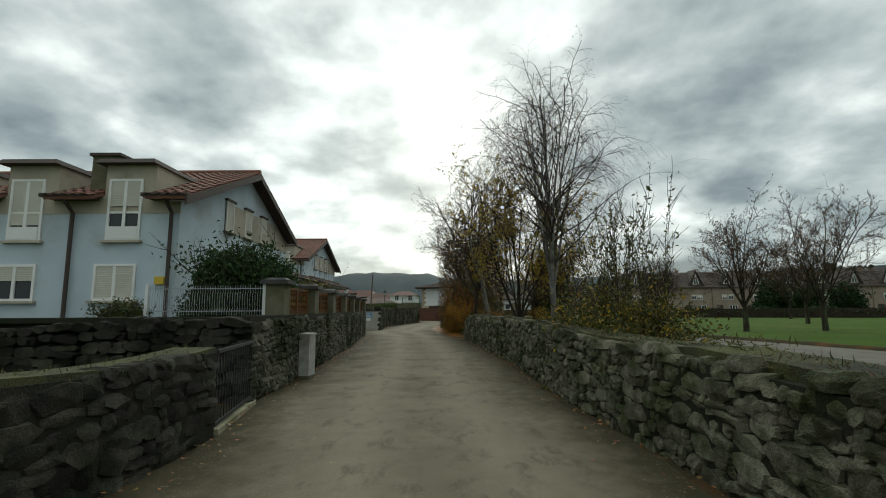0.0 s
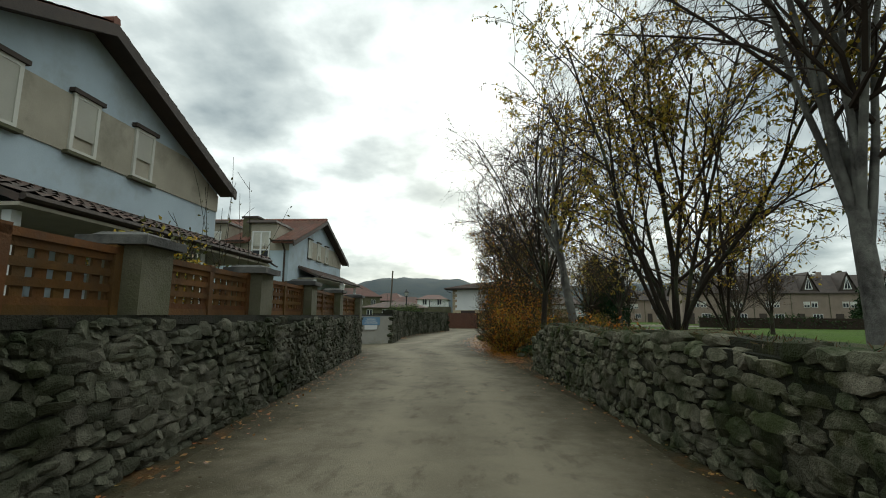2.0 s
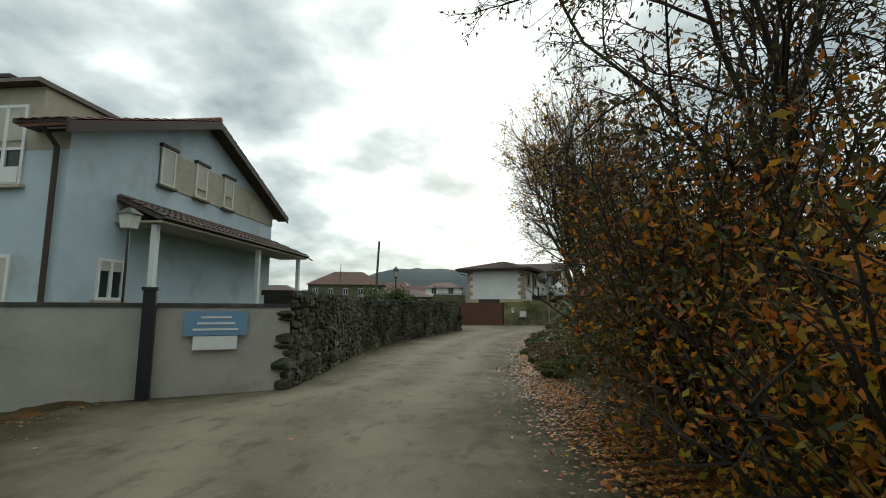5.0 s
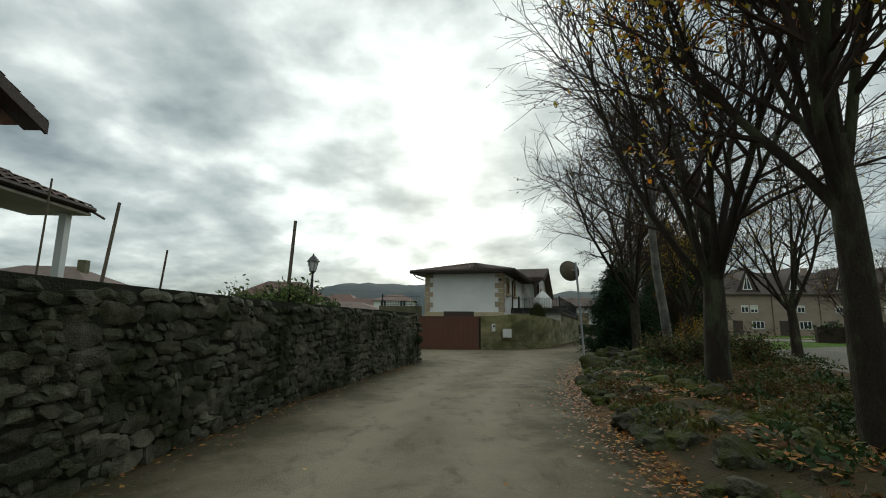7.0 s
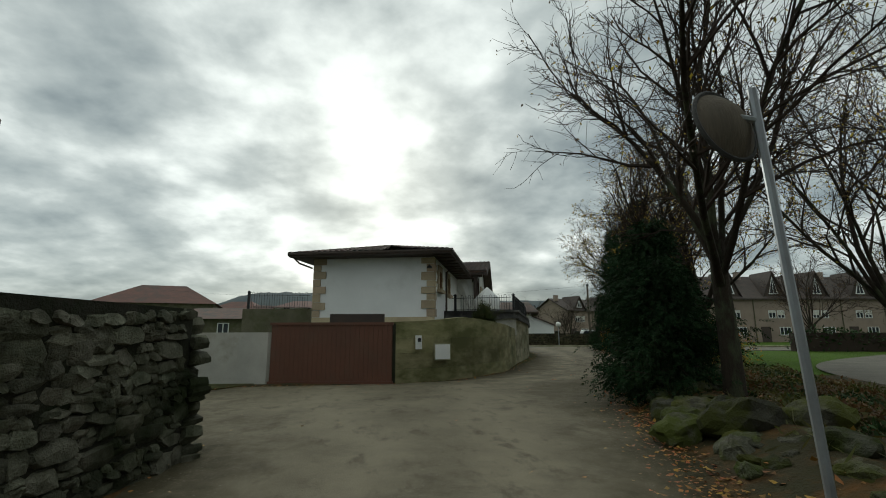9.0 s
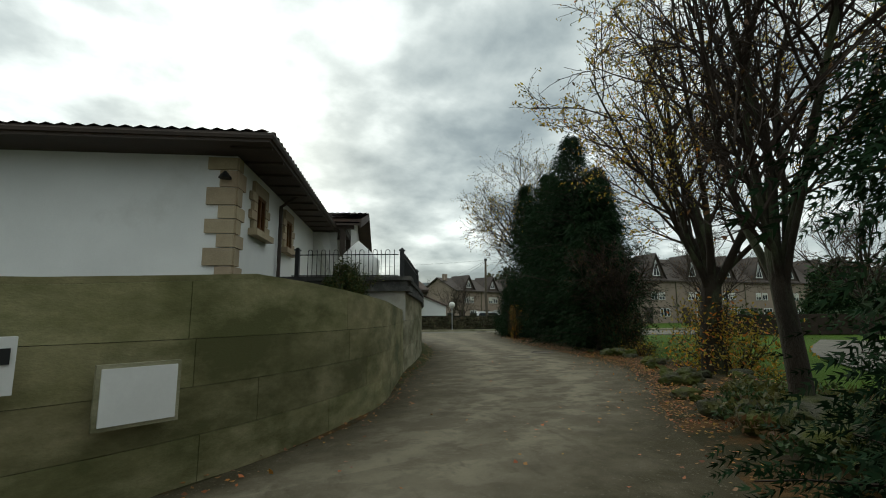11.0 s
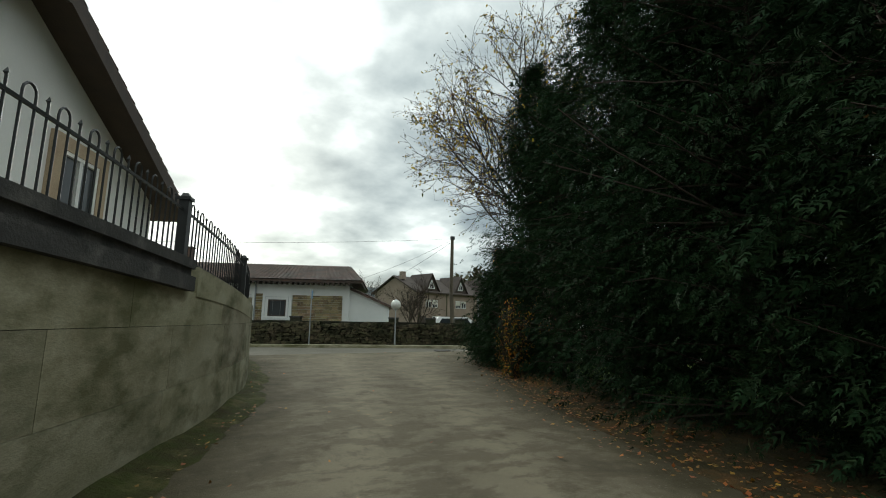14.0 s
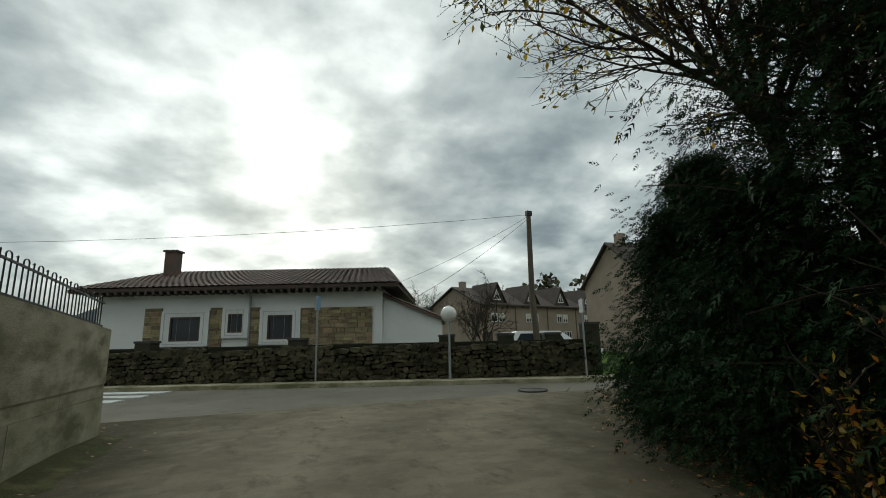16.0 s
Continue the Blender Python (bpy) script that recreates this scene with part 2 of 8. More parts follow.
M = dict(
    road=lane_material(),
    gravel=material("packed_gravel", (0.16, 0.145, 0.115), 0.95, (0.11, 0.1, 0.08), 1.2, 60, 0.6, 0.5, stain=(0.07, 0.06, 0.045), stain_scale=1.1, stain_lo=0.5, stain_hi=0.7),
    street=material("street_asphalt", (0.165, 0.153, 0.125), 0.88, (0.125, 0.115, 0.092), 0.5, 100, 0.55, 0.3, stain=(0.10, 0.085, 0.06), stain_scale=1.2, stain_lo=0.56, stain_hi=0.7),
    verge=material("leaf_litter_soil", (0.046, 0.035, 0.018), 0.95, (0.031, 0.032, 0.013), 1.4, 35, 0.8, 1.0, stain=(0.10, 0.05, 0.016), stain_scale=1.6, stain_lo=0.48, stain_hi=0.66),
    grass=material("lawn_grass", (0.054, 0.1, 0.006), 0.95, (0.043, 0.076, 0.006), 0.25, 55, 0.7, 0.9, stain=(0.11, 0.11, 0.035), stain_scale=0.12, stain_lo=0.55, stain_hi=0.75),
    soil=material("garden_soil", (0.07, 0.06, 0.035), 0.95, (0.05, 0.065, 0.025), 1.0, 30, 0.6, 0.6),
    path=material("park_path_gravel", (0.15, 0.14, 0.115), 0.95, (0.11, 0.10, 0.085), 0.8, 70, 0.4, 0.3),
    stone=material("weathered_fieldstone", (0.19, 0.18, 0.126), 0.92, (0.09, 0.087, 0.058), 8.0, 60, 0.9, 1.0, stain=(0.04, 0.048, 0.018), stain_scale=2.0, stain_lo=0.43, stain_hi=0.62, spread=0.38),
    stone_isl=material("weathered_fieldstone_small", (0.19, 0.18, 0.126), 0.92, (0.09, 0.087, 0.058), 8.0, 60, 0.9, 1.0, stain=(0.04, 0.048, 0.018), stain_scale=2.0, stain_lo=0.43, stain_hi=0.62, spread=0.38, island=True),
    ochrestone=material("dark_ochre_rubble", (0.112, 0.097, 0.058), 0.92, (0.055, 0.05, 0.032), 5.0, 60, 0.85, 1.0, stain=(0.025, 0.027, 0.014), stain_scale=1.6, stain_lo=0.42, stain_hi=0.62, spread=0.4),
    ochrestone_isl=material("dark_ochre_rubble_small", (0.112, 0.097, 0.058), 0.92, (0.055, 0.05, 0.032), 5.0, 60, 0.85, 1.0, stain=(0.025, 0.027, 0.014), stain_scale=1.6, stain_lo=0.42, stain_hi=0.62, spread=0.4, island=True),
    mossstone=material("dark_mossy_fieldstone", (0.165, 0.158, 0.118), 0.92, (0.078, 0.077, 0.054), 6.0, 60, 0.85, 1.0, stain=(0.022, 0.027, 0.011), stain_scale=1.1, stain_lo=0.4, stain_hi=0.62, spread=0.3),
    mossstone_isl=material("dark_mossy_fieldstone_small", (0.165, 0.158, 0.118), 0.92, (0.078, 0.077, 0.054), 6.0, 60, 0.85, 1.0, stain=(0.022, 0.027, 0.011), stain_scale=1.1, stain_lo=0.4, stain_hi=0.62, spread=0.3, island=True),
    blackstone=material("blackened_fieldstone", (0.085, 0.078, 0.06), 0.95, (0.04, 0.038, 0.03), 6.0, 60, 0.9, 1.0, stain=(0.014, 0.016, 0.009), stain_scale=1.4, stain_lo=0.38, stain_hi=0.6, spread=0.45),
    blackstone_isl=material("blackened_fieldstone_small", (0.085, 0.078, 0.06), 0.95, (0.04, 0.038, 0.03), 6.0, 60, 0.9, 1.0, stain=(0.014, 0.016, 0.009), stain_scale=1.4, stain_lo=0.38, stain_hi=0.6, spread=0.45, island=True),
    mossrock=material("moss_grown_rock", (0.1, 0.096, 0.07), 0.95, (0.045, 0.045, 0.03), 5.0, 50, 0.9, 1.0, stain=(0.052, 0.06, 0.013), stain_scale=2.2, stain_lo=0.42, stain_hi=0.56, spread=0.35),
    darkmortar=material("black_earth_mortar", (0.032, 0.03, 0.022), 0.95, (0.02, 0.021, 0.013), 3.0, 40, 0.6, 0.8, stain=(0.018, 0.024, 0.01), stain_scale=2.0),
    mortar=material("dark_earth_mortar", (0.052, 0.05, 0.035), 0.95, (0.035, 0.036, 0.022), 3.0, 40, 0.6, 0.8, stain=(0.03, 0.04, 0.015), stain_scale=2.0),
    moss=material("moss", (0.045, 0.055, 0.014), 1.0, (0.045, 0.038, 0.018), 3.0, 50, 0.6, 1.0, stain=(0.10, 0.09, 0.04), stain_scale=2.5),
    topmoss=material("yellow_green_moss", (0.085, 0.085, 0.022), 1.0, (0.04, 0.042, 0.014), 2.2, 50, 0.8, 1.0, stain=(0.025, 0.025, 0.012), stain_scale=1.3, stain_lo=0.45, stain_hi=0.62),
    mossconcrete=material("algae_green_concrete", (0.3, 0.27, 0.15), 0.9, (0.19, 0.174, 0.08), 1.8, 45, 0.45, 0.22, stain=(0.085, 0.086, 0.03), stain_scale=1.1, stain_lo=0.4, stain_hi=0.62, spread=0.12, stretch=(0.7, 0.7, 1.5)),
    concrete=material("old_board_marked_concrete", (0.345, 0.318, 0.22), 0.9, (0.235, 0.217, 0.132), 2.0, 45, 0.5, 0.22, stain=(0.11, 0.106, 0.05), stain_scale=1.5, stain_lo=0.44, stain_hi=0.62, spread=0.14, stretch=(0.7, 0.7, 1.4)),
    ledge=material("dark_stained_coping", (0.061, 0.058, 0.054), 0.85, (0.036, 0.036, 0.034), 2.5, 40, 0.5, 0.35, stain=(0.14, 0.135, 0.12), stain_scale=1.5),
    render=material("pale_wall_render", (0.42, 0.40, 0.35), 0.9, (0.33, 0.32, 0.28), 1.2, 60, 0.25, 0.2, stain=(0.2, 0.19, 0.13), stain_scale=0.9, stain_lo=0.56, stain_hi=0.78),
    bluewhite=material("pale_blue_render", (0.48, 0.56, 0.61), 0.9, (0.42, 0.49, 0.54), 0.9, 60, 0.25, 0.2, stain=(0.33, 0.35, 0.34), stain_scale=0.7, stain_lo=0.52, stain_hi=0.76),
    beige=material("beige_render", (0.43, 0.385, 0.305), 0.9, (0.35, 0.315, 0.245), 1.1, 60, 0.25, 0.2, stain=(0.24, 0.22, 0.17), stain_scale=0.9, stain_lo=0.54, stain_hi=0.74),
    white=material("white_wall_paint", (0.74, 0.74, 0.72), 0.85, (0.66, 0.66, 0.64), 0.6, 60, 0.12, 0.12, stain=(0.5, 0.49, 0.45), stain_scale=0.5, stain_lo=0.6, stain_hi=0.85),
    pvc=material("white_window_plastic", (0.72, 0.72, 0.70), 0.45, (0.66, 0.66, 0.64), 2, 30, 0.08, 0.0),
    shutter=material("roller_shutter_cream", (0.62, 0.60, 0.53), 0.6, (0.56, 0.54, 0.48), 1.5, 30, 0.1, 0.0),
    tile=material("terracotta_tile", (0.21, 0.098, 0.06), 0.85, (0.14, 0.075, 0.05), 2.0, 40, 0.4, 0.3, stain=(0.10, 0.085, 0.06), stain_scale=1.2, stain_lo=0.5, stain_hi=0.72, spread=0.3, island=True),
    darktile=material("dark_weathered_tile", (0.12, 0.075, 0.055), 0.85, (0.075, 0.06, 0.05), 2.0, 40, 0.4, 0.3, stain=(0.06, 0.055, 0.045), stain_scale=1.2, spread=0.3, island=True),
    fartile=material("dull_red_roof_tile", (0.125, 0.06, 0.045), 0.85, (0.09, 0.05, 0.04), 1.0, 8, 0.4, 0.2, stain=(0.06, 0.048, 0.04), stain_scale=0.4),
    eave=material("dark_eave_boards", (0.06, 0.042, 0.032), 0.75, (0.045, 0.034, 0.028), 3, 30, 0.4, 0.2),
    wood=material("orange_stained_timber", (0.15, 0.072, 0.023), 0.85, (0.095, 0.048, 0.018), 2.5, 40, 0.5, 0.3, stain=(0.09, 0.055, 0.03), stain_scale=1.6, spread=0.2),
    greypost=material("grey_cement_pillar", (0.135, 0.124, 0.08), 0.9, (0.09, 0.083, 0.05), 2.0, 50, 0.5, 0.4, stain=(0.075, 0.078, 0.034), stain_scale=1.8, stain_lo=0.45, stain_hi=0.66),
    rust=material("rust_brown_gate_steel", (0.115, 0.046, 0.026), 0.6, (0.09, 0.038, 0.022), 1.5, 40, 0.25, 0.1, stain=(0.10, 0.05, 0.03), stain_scale=1.0),
    iron=material("black_painted_iron", (0.017, 0.018, 0.019), 0.5, (0.012, 0.013, 0.013), 4, 30, 0.2, 0.05),
    steel=material("galvanised_steel", (0.36, 0.38, 0.39), 0.45, (0.30, 0.31, 0.32), 3, 40, 0.15, 0.05, metal=0.6),
    whitemetal=material("white_painted_metal", (0.66, 0.67, 0.66), 0.5, (0.58, 0.59, 0.57), 3, 30, 0.1, 0.0),
    cabinet=material("pale_grey_cabinet", (0.40, 0.40, 0.37), 0.6, (0.33, 0.33, 0.30), 2, 40, 0.2, 0.05, stain=(0.2, 0.18, 0.14), stain_scale=1.5),
    quoin=material("tan_sandstone", (0.40, 0.325, 0.215), 0.9, (0.33, 0.26, 0.17), 2.2, 40, 0.35, 0.3, spread=0.2),
    wallstone=material("ochre_rubble_cladding", (0.30, 0.235, 0.135), 0.9, (0.2, 0.155, 0.09), 4.0, 40, 0.5, 0.5, spread=0.4, island=True),
    glass=glass_material("dark_window_glass"),
    pink=material("pinkish_grey_render", (0.29, 0.225, 0.178), 0.9, (0.235, 0.183, 0.145), 0.8, 40, 0.2, 0.1),
    roofgrey=material("brown_grey_roof_tile", (0.07, 0.053, 0.043), 0.85, (0.05, 0.04, 0.034), 1.5, 20, 0.4, 0.2),
    bark=material("dark_bark", (0.042, 0.033, 0.024), 0.95, (0.025, 0.021, 0.016), 6, 50, 0.6, 0.9, stain=(0.08, 0.09, 0.05), stain_scale=3, stretch=(1, 1, 0.35)),
    birchbark=material("pale_birch_bark", (0.19, 0.185, 0.16), 0.9, (0.08, 0.075, 0.065), 5, 40, 0.5, 0.6, stain=(0.05, 0.045, 0.04), stain_scale=2.2, stain_lo=0.5, stain_hi=0.62, stretch=(1, 1, 0.7)),
    twig=material("fine_twigs", (0.05, 0.037, 0.028), 0.95, (0.04, 0.03, 0.024), 3, 20, 0.3, 0.0),
    yellowleaf=leaf_material("yellowing_leaves", (0.40, 0.26, 0.025), (0.24, 0.19, 0.028), 0.5),
    orangeleaf=leaf_material("orange_autumn_leaves", (0.48, 0.18, 0.018), (0.36, 0.165, 0.022), 0.5),
    brownleaf=leaf_material("brown_dry_leaves", (0.125, 0.068, 0.024), (0.08, 0.05, 0.02)),
    litter=leaf_material("fallen_leaves", (0.30, 0.125, 0.022), (0.16, 0.075, 0.018), 0.1, 0.5),
    greenleaf=leaf_material("dark_evergreen_leaves", (0.024, 0.046, 0.014), (0.036, 0.062, 0.02), 0.15, 0.35, 0.15, 0.6),
    oliveleaf=leaf_material("olive_green_leaves", (0.062, 0.07, 0.016), (0.09, 0.08, 0.018), 0.3),
    freshleaf=leaf_material("fresh_green_leaves", (0.07, 0.115, 0.03), (0.1, 0.13, 0.035), 0.4),
    conifer=leaf_material("conifer_foliage", (0.011, 0.025, 0.010), (0.018, 0.036, 0.013), 0.05, 0.45, 0.06, 0.8),
    # distance haze over the far woods is put into this blue-grey base colour
    hill=material("haze_tinted_hillside", (0.034, 0.05, 0.058), 1.0, (0.046, 0.06, 0.06), 0.02, 0.5, 0.4, 0.0),
    woods=leaf_material("far_autumn_woodland", (0.045, 0.05, 0.022), (0.07, 0.055, 0.025), 0.1, 0.5),
    blue=material("blue_sign_face", (0.16, 0.28, 0.42), 0.5, (0.15, 0.26, 0.39), 3, 30, 0.1, 0.0),
    yellow=material("yellow_alarm_box", (0.55, 0.38, 0.03), 0.5, (0.5, 0.34, 0.03), 3, 30, 0.1, 0.0),
    mirror=material("convex_mirror_glass", (0.55, 0.57, 0.58), 0.08, (0.5, 0.52, 0.53), 3, 30, 0.05, 0.0, metal=1.0),
    carpaint=material("white_car_paint", (0.75, 0.75, 0.75), 0.3, (0.7, 0.7, 0.7), 1, 20, 0.05, 0.0),
    paint=material("white_road_paint", (0.55, 0.55, 0.53), 0.8, (0.4, 0.4, 0.38), 3, 40, 0.4, 0.1),
    pole=material("weathered_timber_pole", (0.13, 0.105, 0.075), 0.9, (0.09, 0.075, 0.055), 3, 40, 0.5, 0.4, stretch=(1, 1, 0.1)),
    globe=material("milky_lamp_globe", (0.62, 0.62, 0.58), 0.3, (0.55, 0.55, 0.5), 2, 20, 0.1, 0.0),
    tarp=material("pale_canvas", (0.62, 0.62, 0.6), 0.8, (0.5, 0.5, 0.48), 1.5, 30, 0.2, 0.2),
)

for key in ("road", "gravel", "street", "verge", "grass", "soil", "path", "moss", "stone", "stone_isl", "mossstone", "mossstone_isl", "blackstone", "blackstone_isl", "mossrock", "wood", "darkmortar", "ochrestone", "ochrestone_isl", "mortar", "hill", "bark", "twig"):
    M[key].node_tree.nodes["Principled BSDF"].inputs["Specular IOR Level"].default_value = 0.12


# ---- mesh helpers ----
class Build:
    """Collects vertices and faces for one mesh."""

    def __init__(self):
        self.v, self.f = [], []

    def add(self, vs, fs):
        o = len(self.v)
        self.v.extend(tuple(p) for p in vs)
        self.f.extend(tuple(i + o for i in f) for f in fs)
        return self

    def box(self, c, s, rz=0.0, taper=1.0):
        ca, sa = math.cos(rz), math.sin(rz)
        vs = []
        for k in (-1, 1):
            tp = taper if k > 0 else 1.0
            for i, j in ((-1, -1), (1, -1), (1, 1), (-1, 1)):
                x, y = i * s[0] / 2 * tp, j * s[1] / 2 * tp
                vs.append((c[0] + x * ca - y * sa, c[1] + x * sa + y * ca, c[2] + k * s[2] / 2))
        return self.add(vs, [(3, 2, 1, 0), (4, 5, 6, 7), (0, 1, 5, 4), (1, 2, 6, 5), (2, 3, 7, 6), (3, 0, 4, 7)])

    def prism(self, poly, z0, z1):
        n = len(poly)
        vs = [(x, y, z0) for x, y in poly] + [(x, y, z1) for x, y in poly]
        fs = [tuple(range(n - 1, -1, -1)), tuple(range(n, 2 * n))]
        fs += [(i, (i + 1) % n, n + (i + 1) % n, n + i) for i in range(n)]
        return self.add(vs, fs)

    def solid(self, a, b, thick):
        """A slab: quad a (four corners) thickened along the vector thick."""
        t = Vector(thick)
        vs = [Vector(p) for p in a] + [Vector(p) + t for p in a]
        n = len(a)
        fs = [tuple(range(n - 1, -1, -1)), tuple(range(n, 2 * n))]
        fs += [(i, (i + 1) % n, n + (i + 1) % n, n + i) for i in range(n)]
        return self.add(vs, fs)

    def tube(self, pts, radii, sides=6, cap=True):
        pts = [Vector(p) for p in pts]
        if not hasattr(radii, "__len__"):
            radii = [radii] * len(pts)
        vs, fs = [], []
        ref = None
        for i, p in enumerate(pts):
            d = (pts[min(i + 1, len(pts) - 1)] - pts[max(i - 1, 0)])
            d = d.normalized() if d.length > 1e-9 else Vector((0, 0, 1))
            if ref is None:
                ref = d.orthogonal().normalized()
            u = (ref - d * ref.dot(d))
            u = u.normalized() if u.length > 1e-6 else d.orthogonal().normalized()
            ref = u
            w = d.cross(u)
            for k in range(sides):
                a = 2 * math.pi * k / sides
                vs.append(p + (u * math.cos(a) + w * math.sin(a)) * radii[i])
        for i in range(len(pts) - 1):
            for k in range(sides):
                k2 = (k + 1) % sides
                fs.append((i * sides + k, i * sides + k2, (i + 1) * sides + k2, (i + 1) * sides + k))
        if cap:
            fs.append(tuple(range(sides - 1, -1, -1)))
            o = (len(pts) - 1) * sides
            fs.append(tuple(range(o, o + sides)))
        return self.add(vs, fs)

    def mesh(self, name, mat, smooth=False):
        me = bpy.data.meshes.new(name)
        me.from_pydata(self.v, [], self.f)
        if mat:
            me.materials.append(mat)
        if smooth:
            me.polygons.foreach_set("use_smooth", [True] * len(me.polygons))
        me.update()
        return me

    def ob(self, name, mat, parent=None, label="", smooth=False):
        o = new(name, self.mesh(name, mat, smooth))
        if parent:
            o.parent = parent
        if label:
            o["label"] = label
        return o


def thing(name, label, category, at=(0, 0, 0), rz=0.0, group="", kind=""):
    """An empty at the thing's base, to carry its parts."""
    e = new(name)
    e.matrix_world = Matrix.LocRotScale(at, Euler((0, 0, rz)), None)
    return tagged(e, label, category, group, kind)


def place(mesh, name, parent, m):
    o = new(name, mesh)
    o.parent = parent
    o.matrix_basis = m
    return o


def sample(poly, step):
    """Points, unit directions and running length along an open polyline, at even steps."""
    out, s0 = [], 0.0
    P = [Vector(p) for p in poly]
    L = [0.0]
    for a, b in zip(P, P[1:]):
        L.append(L[-1] + (b - a).length)
    n = max(1, round(L[-1] / step))
    for i in range(n + 1):
        s = L[-1] * i / n
        k = max(j for j in range(len(P) - 1) if L[j] <= s + 1e-9)
        f = (s - L[k]) / max(1e-9, L[k + 1] - L[k])
        out.append((P[k].lerp(P[k + 1], f), (P[k + 1] - P[k]).normalized(), s))
    return out


def smooth_line(pts, rounds=2):
    """Rounds the corners of an open polyline."""
    P = [Vector(p) for p in pts]
    for _ in range(rounds):
        Q = [P[0]]
        for a, b in zip(P, P[1:]):
            Q += [a.lerp(b, 0.25), a.lerp(b, 0.75)]
        P = Q + [P[-1]]
    return [tuple(p) for p in P]


def wall_body(poly, z0, z1, thick, side=1, step=0.8):
    """A wall along a line, its face on the line and its body to the side (+1: left of the way)."""
    b = Build()
    S = sample(poly, step)
    vs, fs = [], []
    for i, (p, d, s) in enumerate(S):
        if 0 < i < len(S) - 1:
            d = (S[i + 1][0] - S[i - 1][0]).normalized()
        nrm = Vector((-d.y, d.x)) * side
        q = p + nrm * thick
        za, zb = (z0(s) if callable(z0) else z0), (z1(s) if callable(z1) else z1)
        vs += [(p.x, p.y, za), (p.x, p.y, zb), (q.x, q.y, zb), (q.x, q.y, za)]
    for i in range(len(S) - 1):
        o = i * 4
        for k in range(4):
            k2 = (k + 1) % 4
            f = (o + k, o + 4 + k, o + 4 + k2, o + k2)
            fs.append(f if side > 0 else f[::-1])
    n = (len(S) - 1) * 4
    fs += [(0, 1, 2, 3), (n + 3, n + 2, n + 1, n)]
    b.add(vs, fs)
    return b


def stone_meshes(count, mat, seed):
    """A set of rough broken stones about one unit across, face towards -y: an uneven outline, split faces, worn corners."""
    rnd = random.Random(seed)
    out = []
    for _ in range(count):
        n = rnd.choice((6, 7, 8, 8))
        ph = rnd.uniform(0, 1)
        prof = []
        pw = rnd.uniform(3.0, 7.0)
        for k in range(n):
            a = 2 * math.pi * (k + ph + rnd.uniform(-0.25, 0.25)) / n
            c, s = math.cos(a), math.sin(a)
            r = 0.5 * (abs(c) ** pw + abs(s) ** pw) ** (-1 / pw) * rnd.uniform(0.86, 1.04)
            prof.append((c * r, s * r))
        tx, tz = rnd.uniform(-.22, .22), rnd.uniform(-.22, .22)
        b = Build()
        vs = []
        for y, k in ((0.5, 0.8), (-0.12, 1.0), (-0.40, 0.86)):
            for x, z in prof:
                j = rnd.uniform(0.95, 1.05)
                yy = y + (tx * x + tz * z + rnd.uniform(-.05, .05) if y < -0.3 else 0)
                vs.append((x * k * j, yy, z * k * j))
        vs.append((rnd.uniform(-.15, .15), -0.47 + rnd.uniform(-.06, .05), rnd.uniform(-.15, .15)))
        fs = [tuple(range(n))]
        for q in range(2):
            fs += [(q * n + (i + 1) % n, q * n + i, q * n + n + i, q * n + n + (i + 1) % n) for i in range(n)]
        fs += [(2 * n + (i + 1) % n, 2 * n + i, 3 * n) for i in range(n)]
        b.add(vs, fs)
        out.append(b.mesh("stone", mat))
    return out


STONES = stone_meshes(36, M["stone"], 3)
STONE_GEO = []
for me in STONES:
    co = np.empty(len(me.vertices) * 3)
    me.vertices.foreach_get("co", co)
    STONE_GEO.append((co.reshape(-1, 3), [tuple(p.vertices) for p in me.polygons]))


def dress(o, mat):
    """Gives one stone a material of its own on the shared mesh."""
    o.material_slots[0].link = 'OBJECT'
    o.material_slots[0].material = mat
    return o


